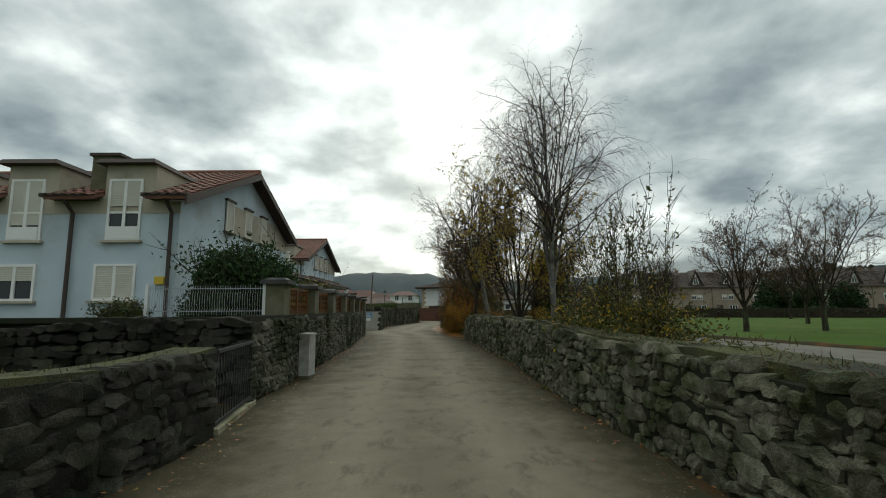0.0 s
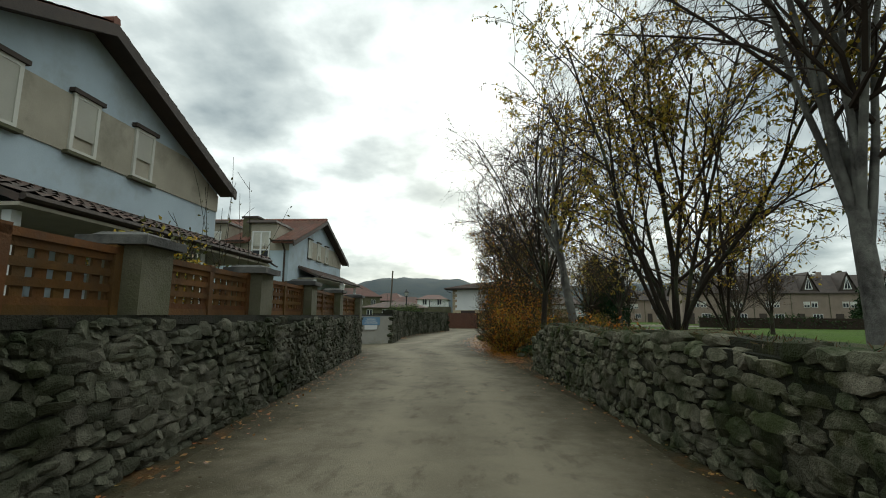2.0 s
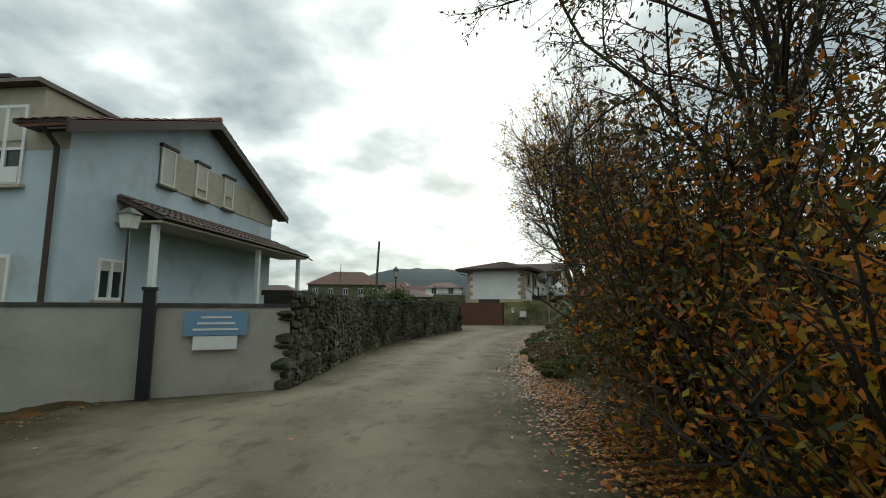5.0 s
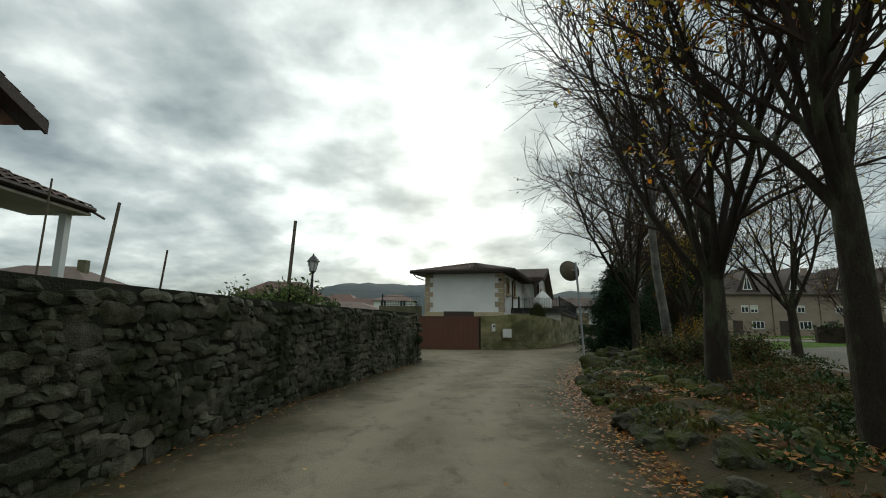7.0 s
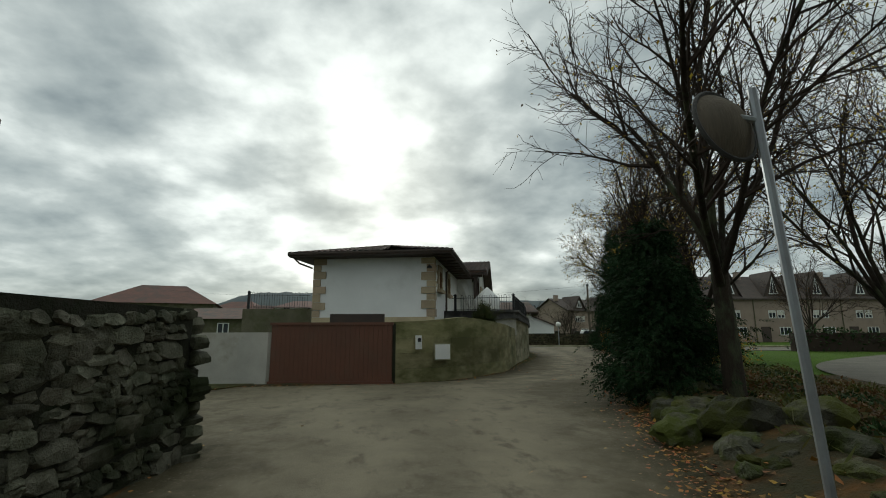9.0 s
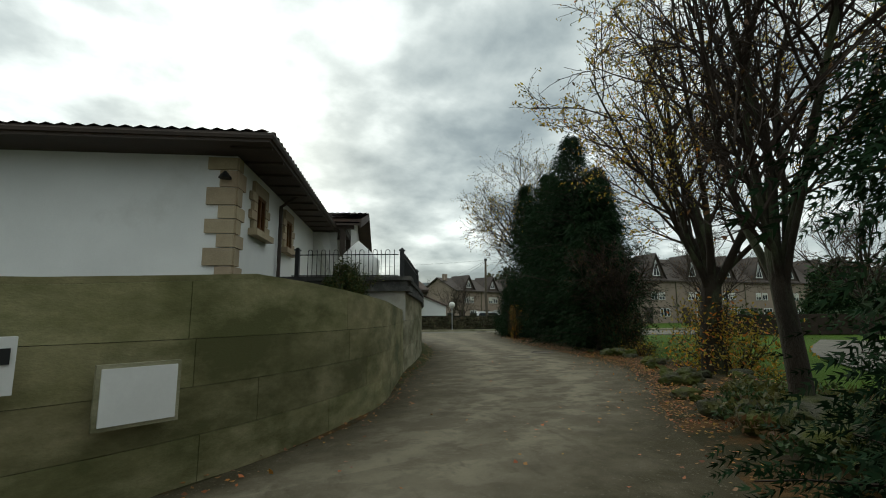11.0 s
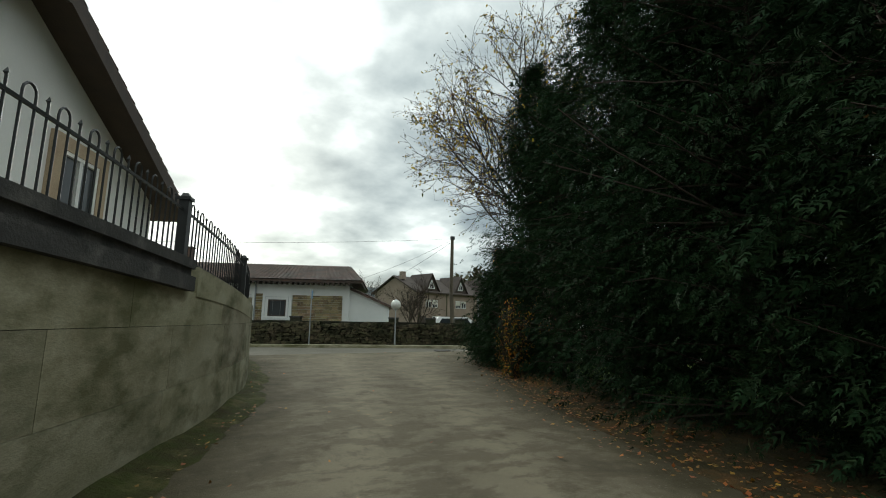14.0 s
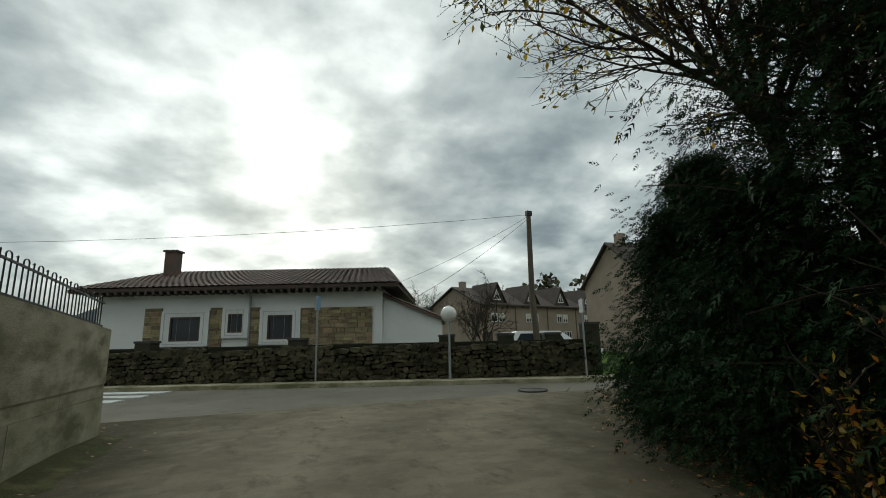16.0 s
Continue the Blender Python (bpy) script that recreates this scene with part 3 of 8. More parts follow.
def lay_stones(parent, poly, zlo, zhi, side, course, seed, picked, over=0.05, flat=0.0, snug=1.0, stone="stone", name="stone"):
    """Rubble masonry on the face of a wall: uneven courses of single stones.
    picked: the stretch (from, to) along the line whose stones are parts; the others are joined."""
    rnd = random.Random(seed)
    S = sample(poly, 0.1)
    total = S[-1][2]
    jv, jf, off, made = [], [], 0, 0

    def put(p, d, z, w, h, depth, lift):
        nonlocal off, made
        nrm = Vector((-d.y, d.x)) * side
        c = Vector((p.x, p.y, z)) + Vector((nrm.x, nrm.y, 0)) * (depth * 0.40 - lift)
        turn = math.atan2(nrm.y, nrm.x) - math.pi / 2
        rot = Euler((rnd.uniform(-.08, .08), rnd.gauss(0, 0.06), turn + rnd.uniform(-.08, .08)))
        m = Matrix.LocRotScale(c, rot, (w * 1.12 * snug, depth, h * 1.17 * snug))
        k = rnd.randrange(len(STONES))
        return m, k

    z = 0.0
    rows = []
    while True:
        h = course * rnd.uniform(0.65, 1.3)
        rows.append((z, h))
        z += h
        if z > 2.2:
            break
    for zr, h in rows:
        s = rnd.uniform(-0.2, 0.1)
        while s < total:
            w = min(2.6 * course, h * rnd.choice((0.9, 1.2, 1.5, 1.8, 2.2, 2.7)) * rnd.uniform(0.8, 1.2))
            mid = s + w / 2
            s += w
            if not 0 <= mid <= total:
                continue
            p, d, _ = S[min(len(S) - 1, int(mid / total * (len(S) - 1)))]
            lo = zlo(mid) if callable(zlo) else zlo
            hi = zhi(mid) if callable(zhi) else zhi
            zc = lo + zr + h / 2 + 0.045 * math.sin(mid * 1.7 + zr * 5) + rnd.uniform(-.02, .02)
            if zc > hi + h * over:
                continue
            laid = [(zc, w, h * rnd.uniform(0.85, 1.12), mid)]
            if h > course * 0.9 and rnd.random() < 0.38:
                laid = [(zc - h * 0.25, w, h * 0.52, mid), (zc + h * 0.25, w * 0.55, h * 0.5, mid - w * 0.22), (zc + h * 0.25, w * 0.45, h * 0.5, mid + w * 0.27)]
            for za, wa, ha, ma in laid:
                pa, da, _ = S[min(len(S) - 1, max(0, int(ma / total * (len(S) - 1))))]
                m, k = put(pa, da, za, wa, ha, rnd.uniform(0.2, 0.28), rnd.uniform(0.0, 0.032) - flat)
                if picked[0] <= mid <= picked[1] and made < 290:
                    dress(place(STONES[k], name, parent, m), M[stone])
                    made += 1
                else:
                    co, fs = STONE_GEO[k]
                    A = np.array(m)
                    jv.append(co @ A[:3, :3].T + A[:3, 3])
                    jf.extend(tuple(i + off for i in f) for f in fs)
                    off += len(co)
    if jv:
        me = bpy.data.meshes.new("rubble_stones")
        me.from_pydata(np.concatenate(jv).tolist(), [], jf)
        me.materials.append(M[stone + "_isl"])
        o = new("rubble_stones", me)
        o.parent = parent
        tagged(o, "rows of small weathered stones", kind="stuff")


# ---- ground, lane, street ----
def build_ground():
    b = Build()
    R = 4000
    n = 48
    rings = [0, 60, 140, 300, 700, 1600, R]
    vs = [(5, 45, -0.03)]
    fs = []
    for r in rings[1:]:
        for k in range(n):
            a = 2 * math.pi * k / n
            vs.append((5 + r * math.cos(a), 45 + r * math.sin(a), -0.03))
    for k in range(n):
        fs.append((0, 1 + k, 1 + (k + 1) % n))
    for i in range(len(rings) - 2):
        for k in range(n):
            a, c = 1 + i * n + k, 1 + i * n + (k + 1) % n
            fs.append((a, a + n, c + n, c))
    tagged(b.add(vs, fs).ob("ground", M["grass"]), "green lawn and meadow reaching to the horizon", "ground", kind="structure")


build_ground()

# left and right edges of the lane, station by station
LANE = [((-2.9, -14), (2.6, -14)), ((-2.85, 0), (2.45, 0)), ((-2.75, 4.5), (2.3, 4.5)), ((-3.25, 7.5), (2.1, 7.5)), ((-3.2, 10), (2.0, 10)), ((-3.3, 13.5), (1.9, 13.5)), ((-3.75, 19.5), (1.35, 19.5)),
        ((-4.2, 24.5), (0.75, 24.5)), ((-5.0, 27), (0.35, 27)), ((-7.2, 30.6), (-0.1, 30)), ((-5.0, 32.4), (-0.3, 34)), ((-4.85, 37.5), (-0.15, 37.6)), ((-4.75, 39.8), (0.05, 40.3)),
        ((-4.4, 43.3), (0.6, 44)), ((-3.7, 46.8), (1.3, 46.6)), ((-2.8, 50.8), (3.0, 50.8)), ((-5.5, 54), (4.6, 54)), ((-6.0, 57.9), (6.0, 56.4)), ((0.0, 57.6), (8.0, 59)), ((1.4, 58.3), (9.3, 60.2)),
        ((4.0, 60.9), (10.9, 62.2)), ((5.4, 64.5), (12.0, 64.3)), ((7.4, 68.1), (12.9, 67.2)), ((9.3, 72.6), (14.4, 72.5)), ((9.75, 76.5), (16.6, 77.2)), ((10.2, 81.5), (18.6, 81.2)), ((9.7, 84.5), (22.0, 84.2))]


def build_lane():
    b = Build()
    n = 10
    vs, fs, us = [], [], []
    for (lx, ly), (rx, ry) in LANE:
        for k in range(n + 1):
            f = k / n
            x, y = lx + (rx - lx) * f, ly + (ry - ly) * f
            vs.append((x, y, 0.014 + 0.03 * (1 - (2 * f - 1) ** 2)))
            us.append(f)
    for i in range(len(LANE) - 1):
        for k in range(n):
            a = i * (n + 1) + k
            fs.append((a, a + 1, a + n + 2, a + n + 1))
    lane = tagged(b.add(vs, fs).ob("road", M["road"], smooth=True), "narrow worn asphalt lane with dusty edges", "road", kind="structure")
    layer = lane.data.uv_layers.new(name="across")
    layer.data.foreach_set("uv", [c for lp in lane.data.loops for c in (us[lp.vertex_index], 0.5)])
    # soil shoulders on both sides
    for name, sgn in (("verge_left", 0), ("verge_right", 1)):
        b = Build()
        vs, fs = [], []
        rnd = random.Random(5 + sgn)
        line = smooth_line([p[sgn] for p in LANE], 1)
        S = sample(line, 0.3)
        for i, (p, d, s) in enumerate(S):
            d = (S[min(i + 3, len(S) - 1)][0] - S[max(i - 3, 0)][0]).normalized()
            nrm = Vector((-d.y, d.x)) * (1 if sgn == 0 else -1)
            inn = (0.28 if sgn == 0 else 0.38) + 0.22 * noise.noise(Vector((s * 0.5, sgn * 9.0, 0))) + 0.1 * noise.noise(Vector((s * 2.1, sgn * 9.0, 4)))
            if sgn == 0 and (26 < p.y < 32.5 or 51 < p.y < 58.5):
                inn = 0.1
            outw = 0.3 if sgn == 0 else (0.4 if p.y < 23.5 else (2.3 + 2.2 * max(0, min(1, (p.y - 33) / 5)) * max(0, min(1, (57 - p.y) / 4)) + 0.7 * noise.noise(Vector((s * 0.35, 3.0, 7)))))
            a = p - nrm * inn
            c = p + nrm * outw
            mm = p
            bank = 0.0 if sgn == 0 or p.y < 24 else 0.26 * max(0, min(1, (p.y - 34) / 4)) * max(0, min(1, (60 - p.y) / 4)) + 0.05
            m2 = p + nrm * min(outw * 0.5, 0.9)
            bump = 0.05 * noise.noise(Vector((s * 1.3, 6.0, 1)))
            vs += [(a.x, a.y, 0.004), (mm.x, mm.y, 0.05), (m2.x, m2.y, 0.06 + bank + bump), (c.x, c.y, 0.05 if sgn == 0 else -0.04)]
        for i in range(len(S) - 1):
            o = i * 4
            for k in range(3):
                f = (o + k, o + 4 + k, o + 5 + k, o + 1 + k)
                fs.append(f if sgn else f[::-1])
        tagged(b.add(vs, fs).ob(name, M["verge"], smooth=True), "brown soil verge strewn with fallen leaves", "verge", kind="structure")


build_lane()

# cross street at the end of the lane, and its far pavement
U = Vector((0.935, -0.355))
V = Vector((0.355, 0.935))


def uv(o, a, c):
    """A place a metres along the street and c metres across it from o."""
    p = Vector(o) + U * a + V * c
    return p.x, p.y


STREET_O = (14.0, 89.6)
quad = [uv(STREET_O, -60, -8.0), uv(STREET_O, 90, -8.0), uv(STREET_O, 90, -0.6), uv(STREET_O, -60, -0.6)]
tagged(Build().prism(quad, -0.2, 0.006).ob("road", M["street"]), "grey asphalt village street", "road", kind="structure")
quad = [uv(STREET_O, -60, -0.6), uv(STREET_O, 90, -0.6), uv(STREET_O, 90, 0.35), uv(STREET_O, -60, 0.35)]
tagged(Build().prism(quad, -0.2, 0.13).ob("pavement", M["concrete"]), "narrow grey concrete pavement with kerb", "pavement", kind="structure")
for i in range(6):
    c0 = -6.4 + i * 1.0
    quad = [uv(STREET_O, -6.4, c0), uv(STREET_O, -3.8, c0), uv(STREET_O, -3.8, c0 + 0.5), uv(STREET_O, -6.4, c0 + 0.5)]
    tagged(Build().prism(quad, 0.0, 0.035).ob("crossing_stripe", M["paint"]), "worn white zebra crossing stripe", "road marking", group="zebra crossing", kind="structure")

# raised gardens of the terraced houses, and the park path
tagged(Build().prism([(-2.75, 5.3), (-14, 5.2), (-14, 7.2), (-2.95, 7.35)], -0.2, 0.03).ob("ground", M["soil"]), "dark trodden earth behind the iron gate", "garden", kind="structure")
tagged(Build().prism([(-3.35, 7.6), (-60, 7.6), (-60, 26.4), (-4.75, 26.4)], -0.2, 0.85).ob("ground", M["soil"]), "raised front garden soil behind the stone wall", "garden", kind="structure")
tagged(Build().prism([(-4.8, 33.0), (-60, 31.5), (-60, 57), (-9, 57), (-3.2, 51.0), (-5.0, 43.5), (-5.3, 38)], -0.2, 0.25).ob("ground", M["soil"]), "garden ground behind the long stone wall", "garden", kind="structure")
PATHLINE = smooth_line([(16, -14), (13.6, 6), (12.2, 16), (10.4, 24), (9.0, 32), (9.6, 40), (11.4, 48), (14.5, 56), (20, 61.5), (30, 66)], 3)
b = Build()
vs, fs = [], []
for p, d, s in sample(PATHLINE, 1.0):
    nrm = Vector((-d.y, d.x))
    vs += [(p.x + nrm.x * 2.0, p.y + nrm.y * 2.0, 0.02), (p.x - nrm.x * 2.0, p.y - nrm.y * 2.0, 0.02)]
fs = [(2 * i, 2 * i + 1, 2 * i + 3, 2 * i + 2) for i in range(len(vs) // 2 - 1)]
tagged(b.add(vs, fs).ob("path", M["path"]), "pale gravel park path", "path", kind="structure")
b = Build()
vs, fs = [], []
for p, d, s in sample(PATHLINE, 0.5):
    nrm = Vector((d.y, -d.x))
    hump = 0.12 + 0.05 * noise.noise(Vector((s, 1, 4)))
    for o_, z in ((1.95, -0.02), (2.1, hump), (2.3, hump + 0.02), (2.55, -0.02)):
        vs.append((p.x + nrm.x * o_, p.y + nrm.y * o_, z))
fs = [(4 * i + j, 4 * i + 4 + j, 4 * i + 5 + j, 4 * i + 1 + j) for i in range(len(vs) // 4 - 1) for j in range(3)]
tagged(b.add(vs, fs).ob("path_edging", M["verge"], smooth=True), "dark earth ridge edging the park path", "edging", kind="structure")
# rough ground between the lane and the path
b = Build()
vs, fs = [], []
PL = [(p.x - d.y * 1.9, p.y + d.x * 1.9) for p, d, s in sample(PATHLINE, 1.0)]
RL = [right for left, right in LANE]
for k in range(40):
    y = 3.0 + k * 1.4
    xa = float(np.interp(y, [q[1] for q in RL], [q[0] for q in RL])) + 0.7
    xb = float(np.interp(y, [q[1] for q in PL], [q[0] for q in PL]))
    for j in range(6):
        f = j / 5
        vs.append((xa + (xb - xa) * f, y, 0.012 + (0.05 + 0.05 * noise.noise(Vector((k * 0.5, j, 3)))) * math.sin(math.pi * f)))
fs = [(6 * i + j, 6 * i + j + 1, 6 * i + j + 7, 6 * i + j + 6) for i in range(39) for j in range(5)]
tagged(b.add(vs, fs).ob("ground", M["verge"], smooth=True), "rough leaf-strewn ground between lane and park path", "rough ground", kind="structure")

for k, (x, y, r, mt, lb) in enumerate(((10.21, 66.62, 0.36, "ledge", "round iron manhole cover in the lane"), (11.92, 67.66, 0.33, "pole", "round rusty manhole cover in the lane"), (18.99, 84.88, 0.33, "ledge", "round iron manhole cover at the junction"))):
    mh = thing("manhole_cover", lb, "manhole", (x, y, 0.022))
    Build().tube([(0, 0, -0.03), (0, 0, 0.016)], [r, r], 22).ob("cover", M[mt], mh)
    ring = [(r * 1.12 * math.cos(a), r * 1.12 * math.sin(a), 0.012) for a in np.linspace(0, 2 * math.pi, 25)]
    Build().tube(ring, 0.018, 5, cap=False).ob("rim", M["ledge"], mh)
# ---- houses ----
def tiled_slope(parent, a, bq, c, d, mat, name="roof_slope", rows=0.34, lip=0.07, label=""):
    """A roof plane a-b (eave) to d-c (ridge), with overlapping rolled tiles."""
    a, bq, c, d = (Vector(p) for p in (a, bq, c, d))
    along, up = (bq - a), (d - a)
    nrm = along.cross(up).normalized()
    if nrm.z < 0:
        nrm = -nrm
    slab = Build().solid([a, bq, c, d], None, -nrm * 0.10).ob(name, mat, parent, label)
    n = max(2, int(up.length / rows))
    w = max(4, int(along.length / 0.24))
    w = min(w, 90)
    for i in range(n):
        f0, f1 = i / n, (i + 1) / n
        p0, p1 = a.lerp(d, f0), bq.lerp(c, f0)
        q0, q1 = a.lerp(d, f1), bq.lerp(c, f1)
        vs = []
        for k in range(2 * w + 1):
            g = k / (2 * w)
            hgt = 0.055 if k % 2 else 0.015
            vs.append(p0.lerp(p1, g) + nrm * (hgt + 0.03) - up.normalized() * lip * 0.5)
            vs.append(q0.lerp(q1, g) + nrm * hgt)
        fs = [(2 * k, 2 * k + 2, 2 * k + 3, 2 * k + 1) for k in range(2 * w)]
        Build().add(vs, fs).ob("tile_course", mat, slab)
    return slab


def window(parent, o, ux, w, h, depth=0.12, bars=1, shutter=0.0, frame_mat=None, sill=True, glass=None, hbar=False, grille=False):
    """A window on a wall: o is the lower corner on the wall's face, ux the unit way along it; the wall's inside lies to the left of ux."""
    ux = Vector((*ux, 0)).normalized()
    inn = Vector((-ux.y, ux.x, 0))
    rz = math.atan2(ux.y, ux.x)
    o = Vector(o)
    fm = frame_mat or M["pvc"]
    win = new("window")
    win.parent = parent

    def slab(name, x0, x1, z0, z1, d0, d1, mat):
        c = o + ux * ((x0 + x1) / 2) + inn * ((d0 + d1) / 2) + Vector((0, 0, (z0 + z1) / 2))
        return Build().box(c, (x1 - x0, d1 - d0, z1 - z0), rz).ob(name, mat, win)

    fw = 0.07
    b = Build()
    for x0, x1, z0, z1 in ((0, fw, 0, h), (w - fw, w, 0, h), (fw, w - fw, 0, fw), (fw, w - fw, h - fw, h)):
        b.box(o + ux * ((x0 + x1) / 2) + inn * 0.01 + Vector((0, 0, (z0 + z1) / 2)), (x1 - x0, 0.11, z1 - z0), rz)
    for i in range(bars):
        x = w * (i + 1) / (bars + 1)
        b.box(o + ux * x + inn * 0.012 + Vector((0, 0, h / 2)), (0.09, 0.1, h - 2 * fw), rz)
    if hbar:
        b.box(o + ux * (w / 2) + inn * 0.014 + Vector((0, 0, h * 0.45)), (w - 2 * fw, 0.09, 0.06), rz)
    b.ob("frame", fm, win)
    slab("pane", fw, w - fw, fw, h - fw, 0.005, 0.03, glass or M["glass"])
    if shutter:
        b = Build()
        n = max(2, int(h * shutter / 0.055))
        zt, zb = h - fw, h - h * shutter
        vs, fs = [], []
        for i in range(n + 1):
            z = zb + (zt - zb) * i / n
            for x in (fw, w - fw):
                vs.append(o + ux * x + inn * -0.035 + Vector((0, 0, z)))
                vs.append(o + ux * x + inn * -0.018 + Vector((0, 0, z + (zt - zb) / n * 0.12)))
        for i in range(n):
            q = i * 4
            fs += [(q, q + 2, q + 3, q + 1), (q + 1, q + 3, q + 6, q + 4)]
        b.add(vs, fs)
        b.ob("shutter", M["shutter"], win, "closed cream roller shutter")
    if sill:
        slab("sill", -0.08, w + 0.08, -0.07, 0.0, -0.12, 0.03, M["beige"])
    if grille:
        b = Build()
        for i in range(9):
            p = o + ux * (0.05 + (w - 0.1) * i / 8) - inn * 0.1
            b.tube([p, p + Vector((0, 0, h))], 0.006, 4)
        for z in (0.02, h / 2, h - 0.02):
            b.tube([o - inn * 0.1 + Vector((0, 0, z)), o + ux * w - inn * 0.1 + Vector((0, 0, z))], 0.012, 4)
        b.ob("grille", M["steel"], win, "thin grey window grille")
    return win


def wall_box(parent, name, x0, x1, y0, y1, z0, z1, mat):
    return Build().box(((x0 + x1) / 2, (y0 + y1) / 2, (z0 + z1) / 2), (x1 - x0, y1 - y0, z1 - z0)).ob(name, mat, parent)


def terrace_house(x_end, y0, depth, z0, zc, ridge, bays, bay, label, rich=True, porch_from=2.2, porch_z=3.15, porch_w=1.55, porch_past=0.2, back_ov=0.55):
    """A row of joined houses; its gable end stands at x_end facing +x, its front at y0 facing -y."""
    yr = y0 + depth / 2
    y1 = y0 + depth
    x_far = x_end - bays * bay
    h = thing("terraced_house", label, "house", (x_end, yr, 0))
    h.matrix_world = Matrix.Identity(4)
    # body with the gable as one closed shape
    b = Build()
    prof = [(y0, z0), (y1, z0), (y1, zc), (yr, ridge - 0.12), (y0, zc)]
    vs = [(x_end, y, z) for y, z in prof] + [(x_far, y, z) for y, z in prof]
    b.add(vs, [(0, 1, 2, 3, 4), (9, 8, 7, 6, 5)] + [((i + 1) % 5, i, i + 5, (i + 1) % 5 + 5) for i in range(5)])
    b.ob("wall", M["bluewhite"], h)
    # roof
    ov, ovx = 0.55, 0.45
    sl = (ridge - zc) / (depth / 2)
    ze = zc - sl * ov + 0.1
    zr = ridge + 0.05
    half = bay * 0.46 * 0.58
    right = x_end + ovx
    for i in range(bays + 1):
        xc = x_end - bay * (i + 0.52)
        left = xc + half if i < bays else x_far - ovx
        tiled_slope(h, (left, y0 - ov, ze), (right, y0 - ov, ze), (right, yr, zr), (left, yr, zr), M["tile"], "roof")
        if i < bays:
            zm = ze + (zr - ze) * (ov + 1.9) / (ov + depth / 2)
            tiled_slope(h, (xc - half, y0 + 1.9, zm), (left, y0 + 1.9, zm), (left, yr, zr), (xc - half, yr, zr), M["tile"], "roof")
            right = xc - half
    zb = zc - sl * back_ov + 0.1
    tiled_slope(h, (x_end + ovx, y1 + back_ov, zb), (x_far - ovx, y1 + back_ov, zb), (x_far - ovx, yr, zr), (x_end + ovx, yr, zr), M["tile"], "roof")
    for ya, yb, ze in ((y0 - ov, yr, ze), (y1 + back_ov, yr, zb)):
        b = Build()
        b.solid([(x_end + ovx - 0.02, ya, ze - 0.02), (x_end + ovx - 0.02, yb, zr - 0.02), (x_end + ovx - 0.02, yb, zr - 0.26), (x_end + ovx - 0.02, ya, ze - 0.26)], None, (0.06, 0, 0))
        b.ob("verge_board", M["eave"], h)
        Build().solid([(x_end, ya, ze - 0.14), (x_end, yb, zr - 0.14), (x_end + ovx, yb, zr - 0.14), (x_end + ovx, ya, ze - 0.14)], None, (0, 0, -0.04)).ob("soffit", M["eave"], h)
    ze = zc - sl * ov + 0.1
    b = Build().tube([(x_far, yr, zr + 0.05), (x_end + ovx, yr, zr + 0.05)], 0.1, 6)
    b.ob("ridge_tiles", M["tile"], h)
    # front bays: dormers flush with the front, pipes, windows
    for i in range(bays):
        xc = x_end - bay * (i + 0.52)
        dw = bay * 0.46
        b = Build().box((xc, y0 + 1.15, zc + 0.2), (dw * 1.12, 2.3 + 0.02, 1.5))
        d = b.ob("dormer", M["beige"], h)
        Build().box((xc - 0.05, y0 + 1.1, zc + 1.0), (dw + 0.42, 2.8, 0.15), taper=0.92).ob("dormer_roof", M["eave"], d, "dark flat dormer roof with deep eaves")
        window(h, (xc - 0.62, y0 - 0.012, zc - 1.35), (1, 0), 1.0, 1.85, bars=1, shutter=0.45 if i % 2 == 0 else 0.75, hbar=True)
        Build().box((xc - 0.12, y0 - 0.05, zc - 1.12), (0.86, 0.05, 0.36)).ob("door_panel", M["pvc"], h, "white lower panel of the balcony window")
        window(h, (xc - 0.86, y0 - 0.012, z0 + 1.15), (1, 0), 1.22, 1.06, bars=1, shutter=0.97 if i % 2 == 0 else 0.45)
        xp = x_end - bay * i - 0.18
        Build().tube([(xp, y0 - 0.5, ze - 0.05), (xp, y0 - 0.12, ze - 0.4), (xp, y0 - 0.1, z0)], 0.055, 6).ob("downpipe", M["eave"], h)
        Build().box((xp, y0 - 0.28, zc - 0.1), (bay * 0.46, 0.56, 0.1)).ob("eave_box", M["eave"], h)
    wall_box(h, "frieze", x_far, x_end + 0.012, y0 - 0.012, y0 + 0.012, zc - 0.55, zc - 0.05, M["beige"])
    for xk in range(1, bays, 2):
        xq = x_end - bay * xk + 0.42
        ch = Build().box((xq, y0 + 0.5, zc + 0.72), (0.8, 0.6, 1.15)).ob("chimney", M["greypost"], h)
        Build().box((xq, y0 + 0.5, zc + 1.33), (0.94, 0.74, 0.09)).ob("cap", M["eave"], ch)
    # gable: beige band with three windows
    gy = [y0 + f for f in (2.75, 4.3, 5.85)]
    ys = y1 - 0.62 / sl
    Build().solid([(x_end - 0.01, gy[0], zc - 0.62), (x_end - 0.01, y1, zc - 0.62), (x_end - 0.01, y1, zc - 0.17), (x_end - 0.01, ys, zc + 0.45), (x_end - 0.01, gy[0], zc + 0.45)], None, (0.04, 0, 0)).ob("window_band", M["beige"], h)
    for k, y in enumerate(gy):
        wn = window(h, (x_end + 0.03, y, zc - 0.6), (0, 1), 0.6, 1.1, bars=0, shutter=(0.97, 0.72, 0.6)[k], sill=False, frame_mat=M["shutter"])
        Build().box((x_end + 0.06, y + 0.3, zc + 0.54), (0.12, 0.72, 0.08)).ob("lintel", M["eave"], wn)
        Build().box((x_end + 0.07, y + 0.3, zc - 0.63), (0.12, 0.74, 0.06)).ob("sill", M["greypost"], wn)
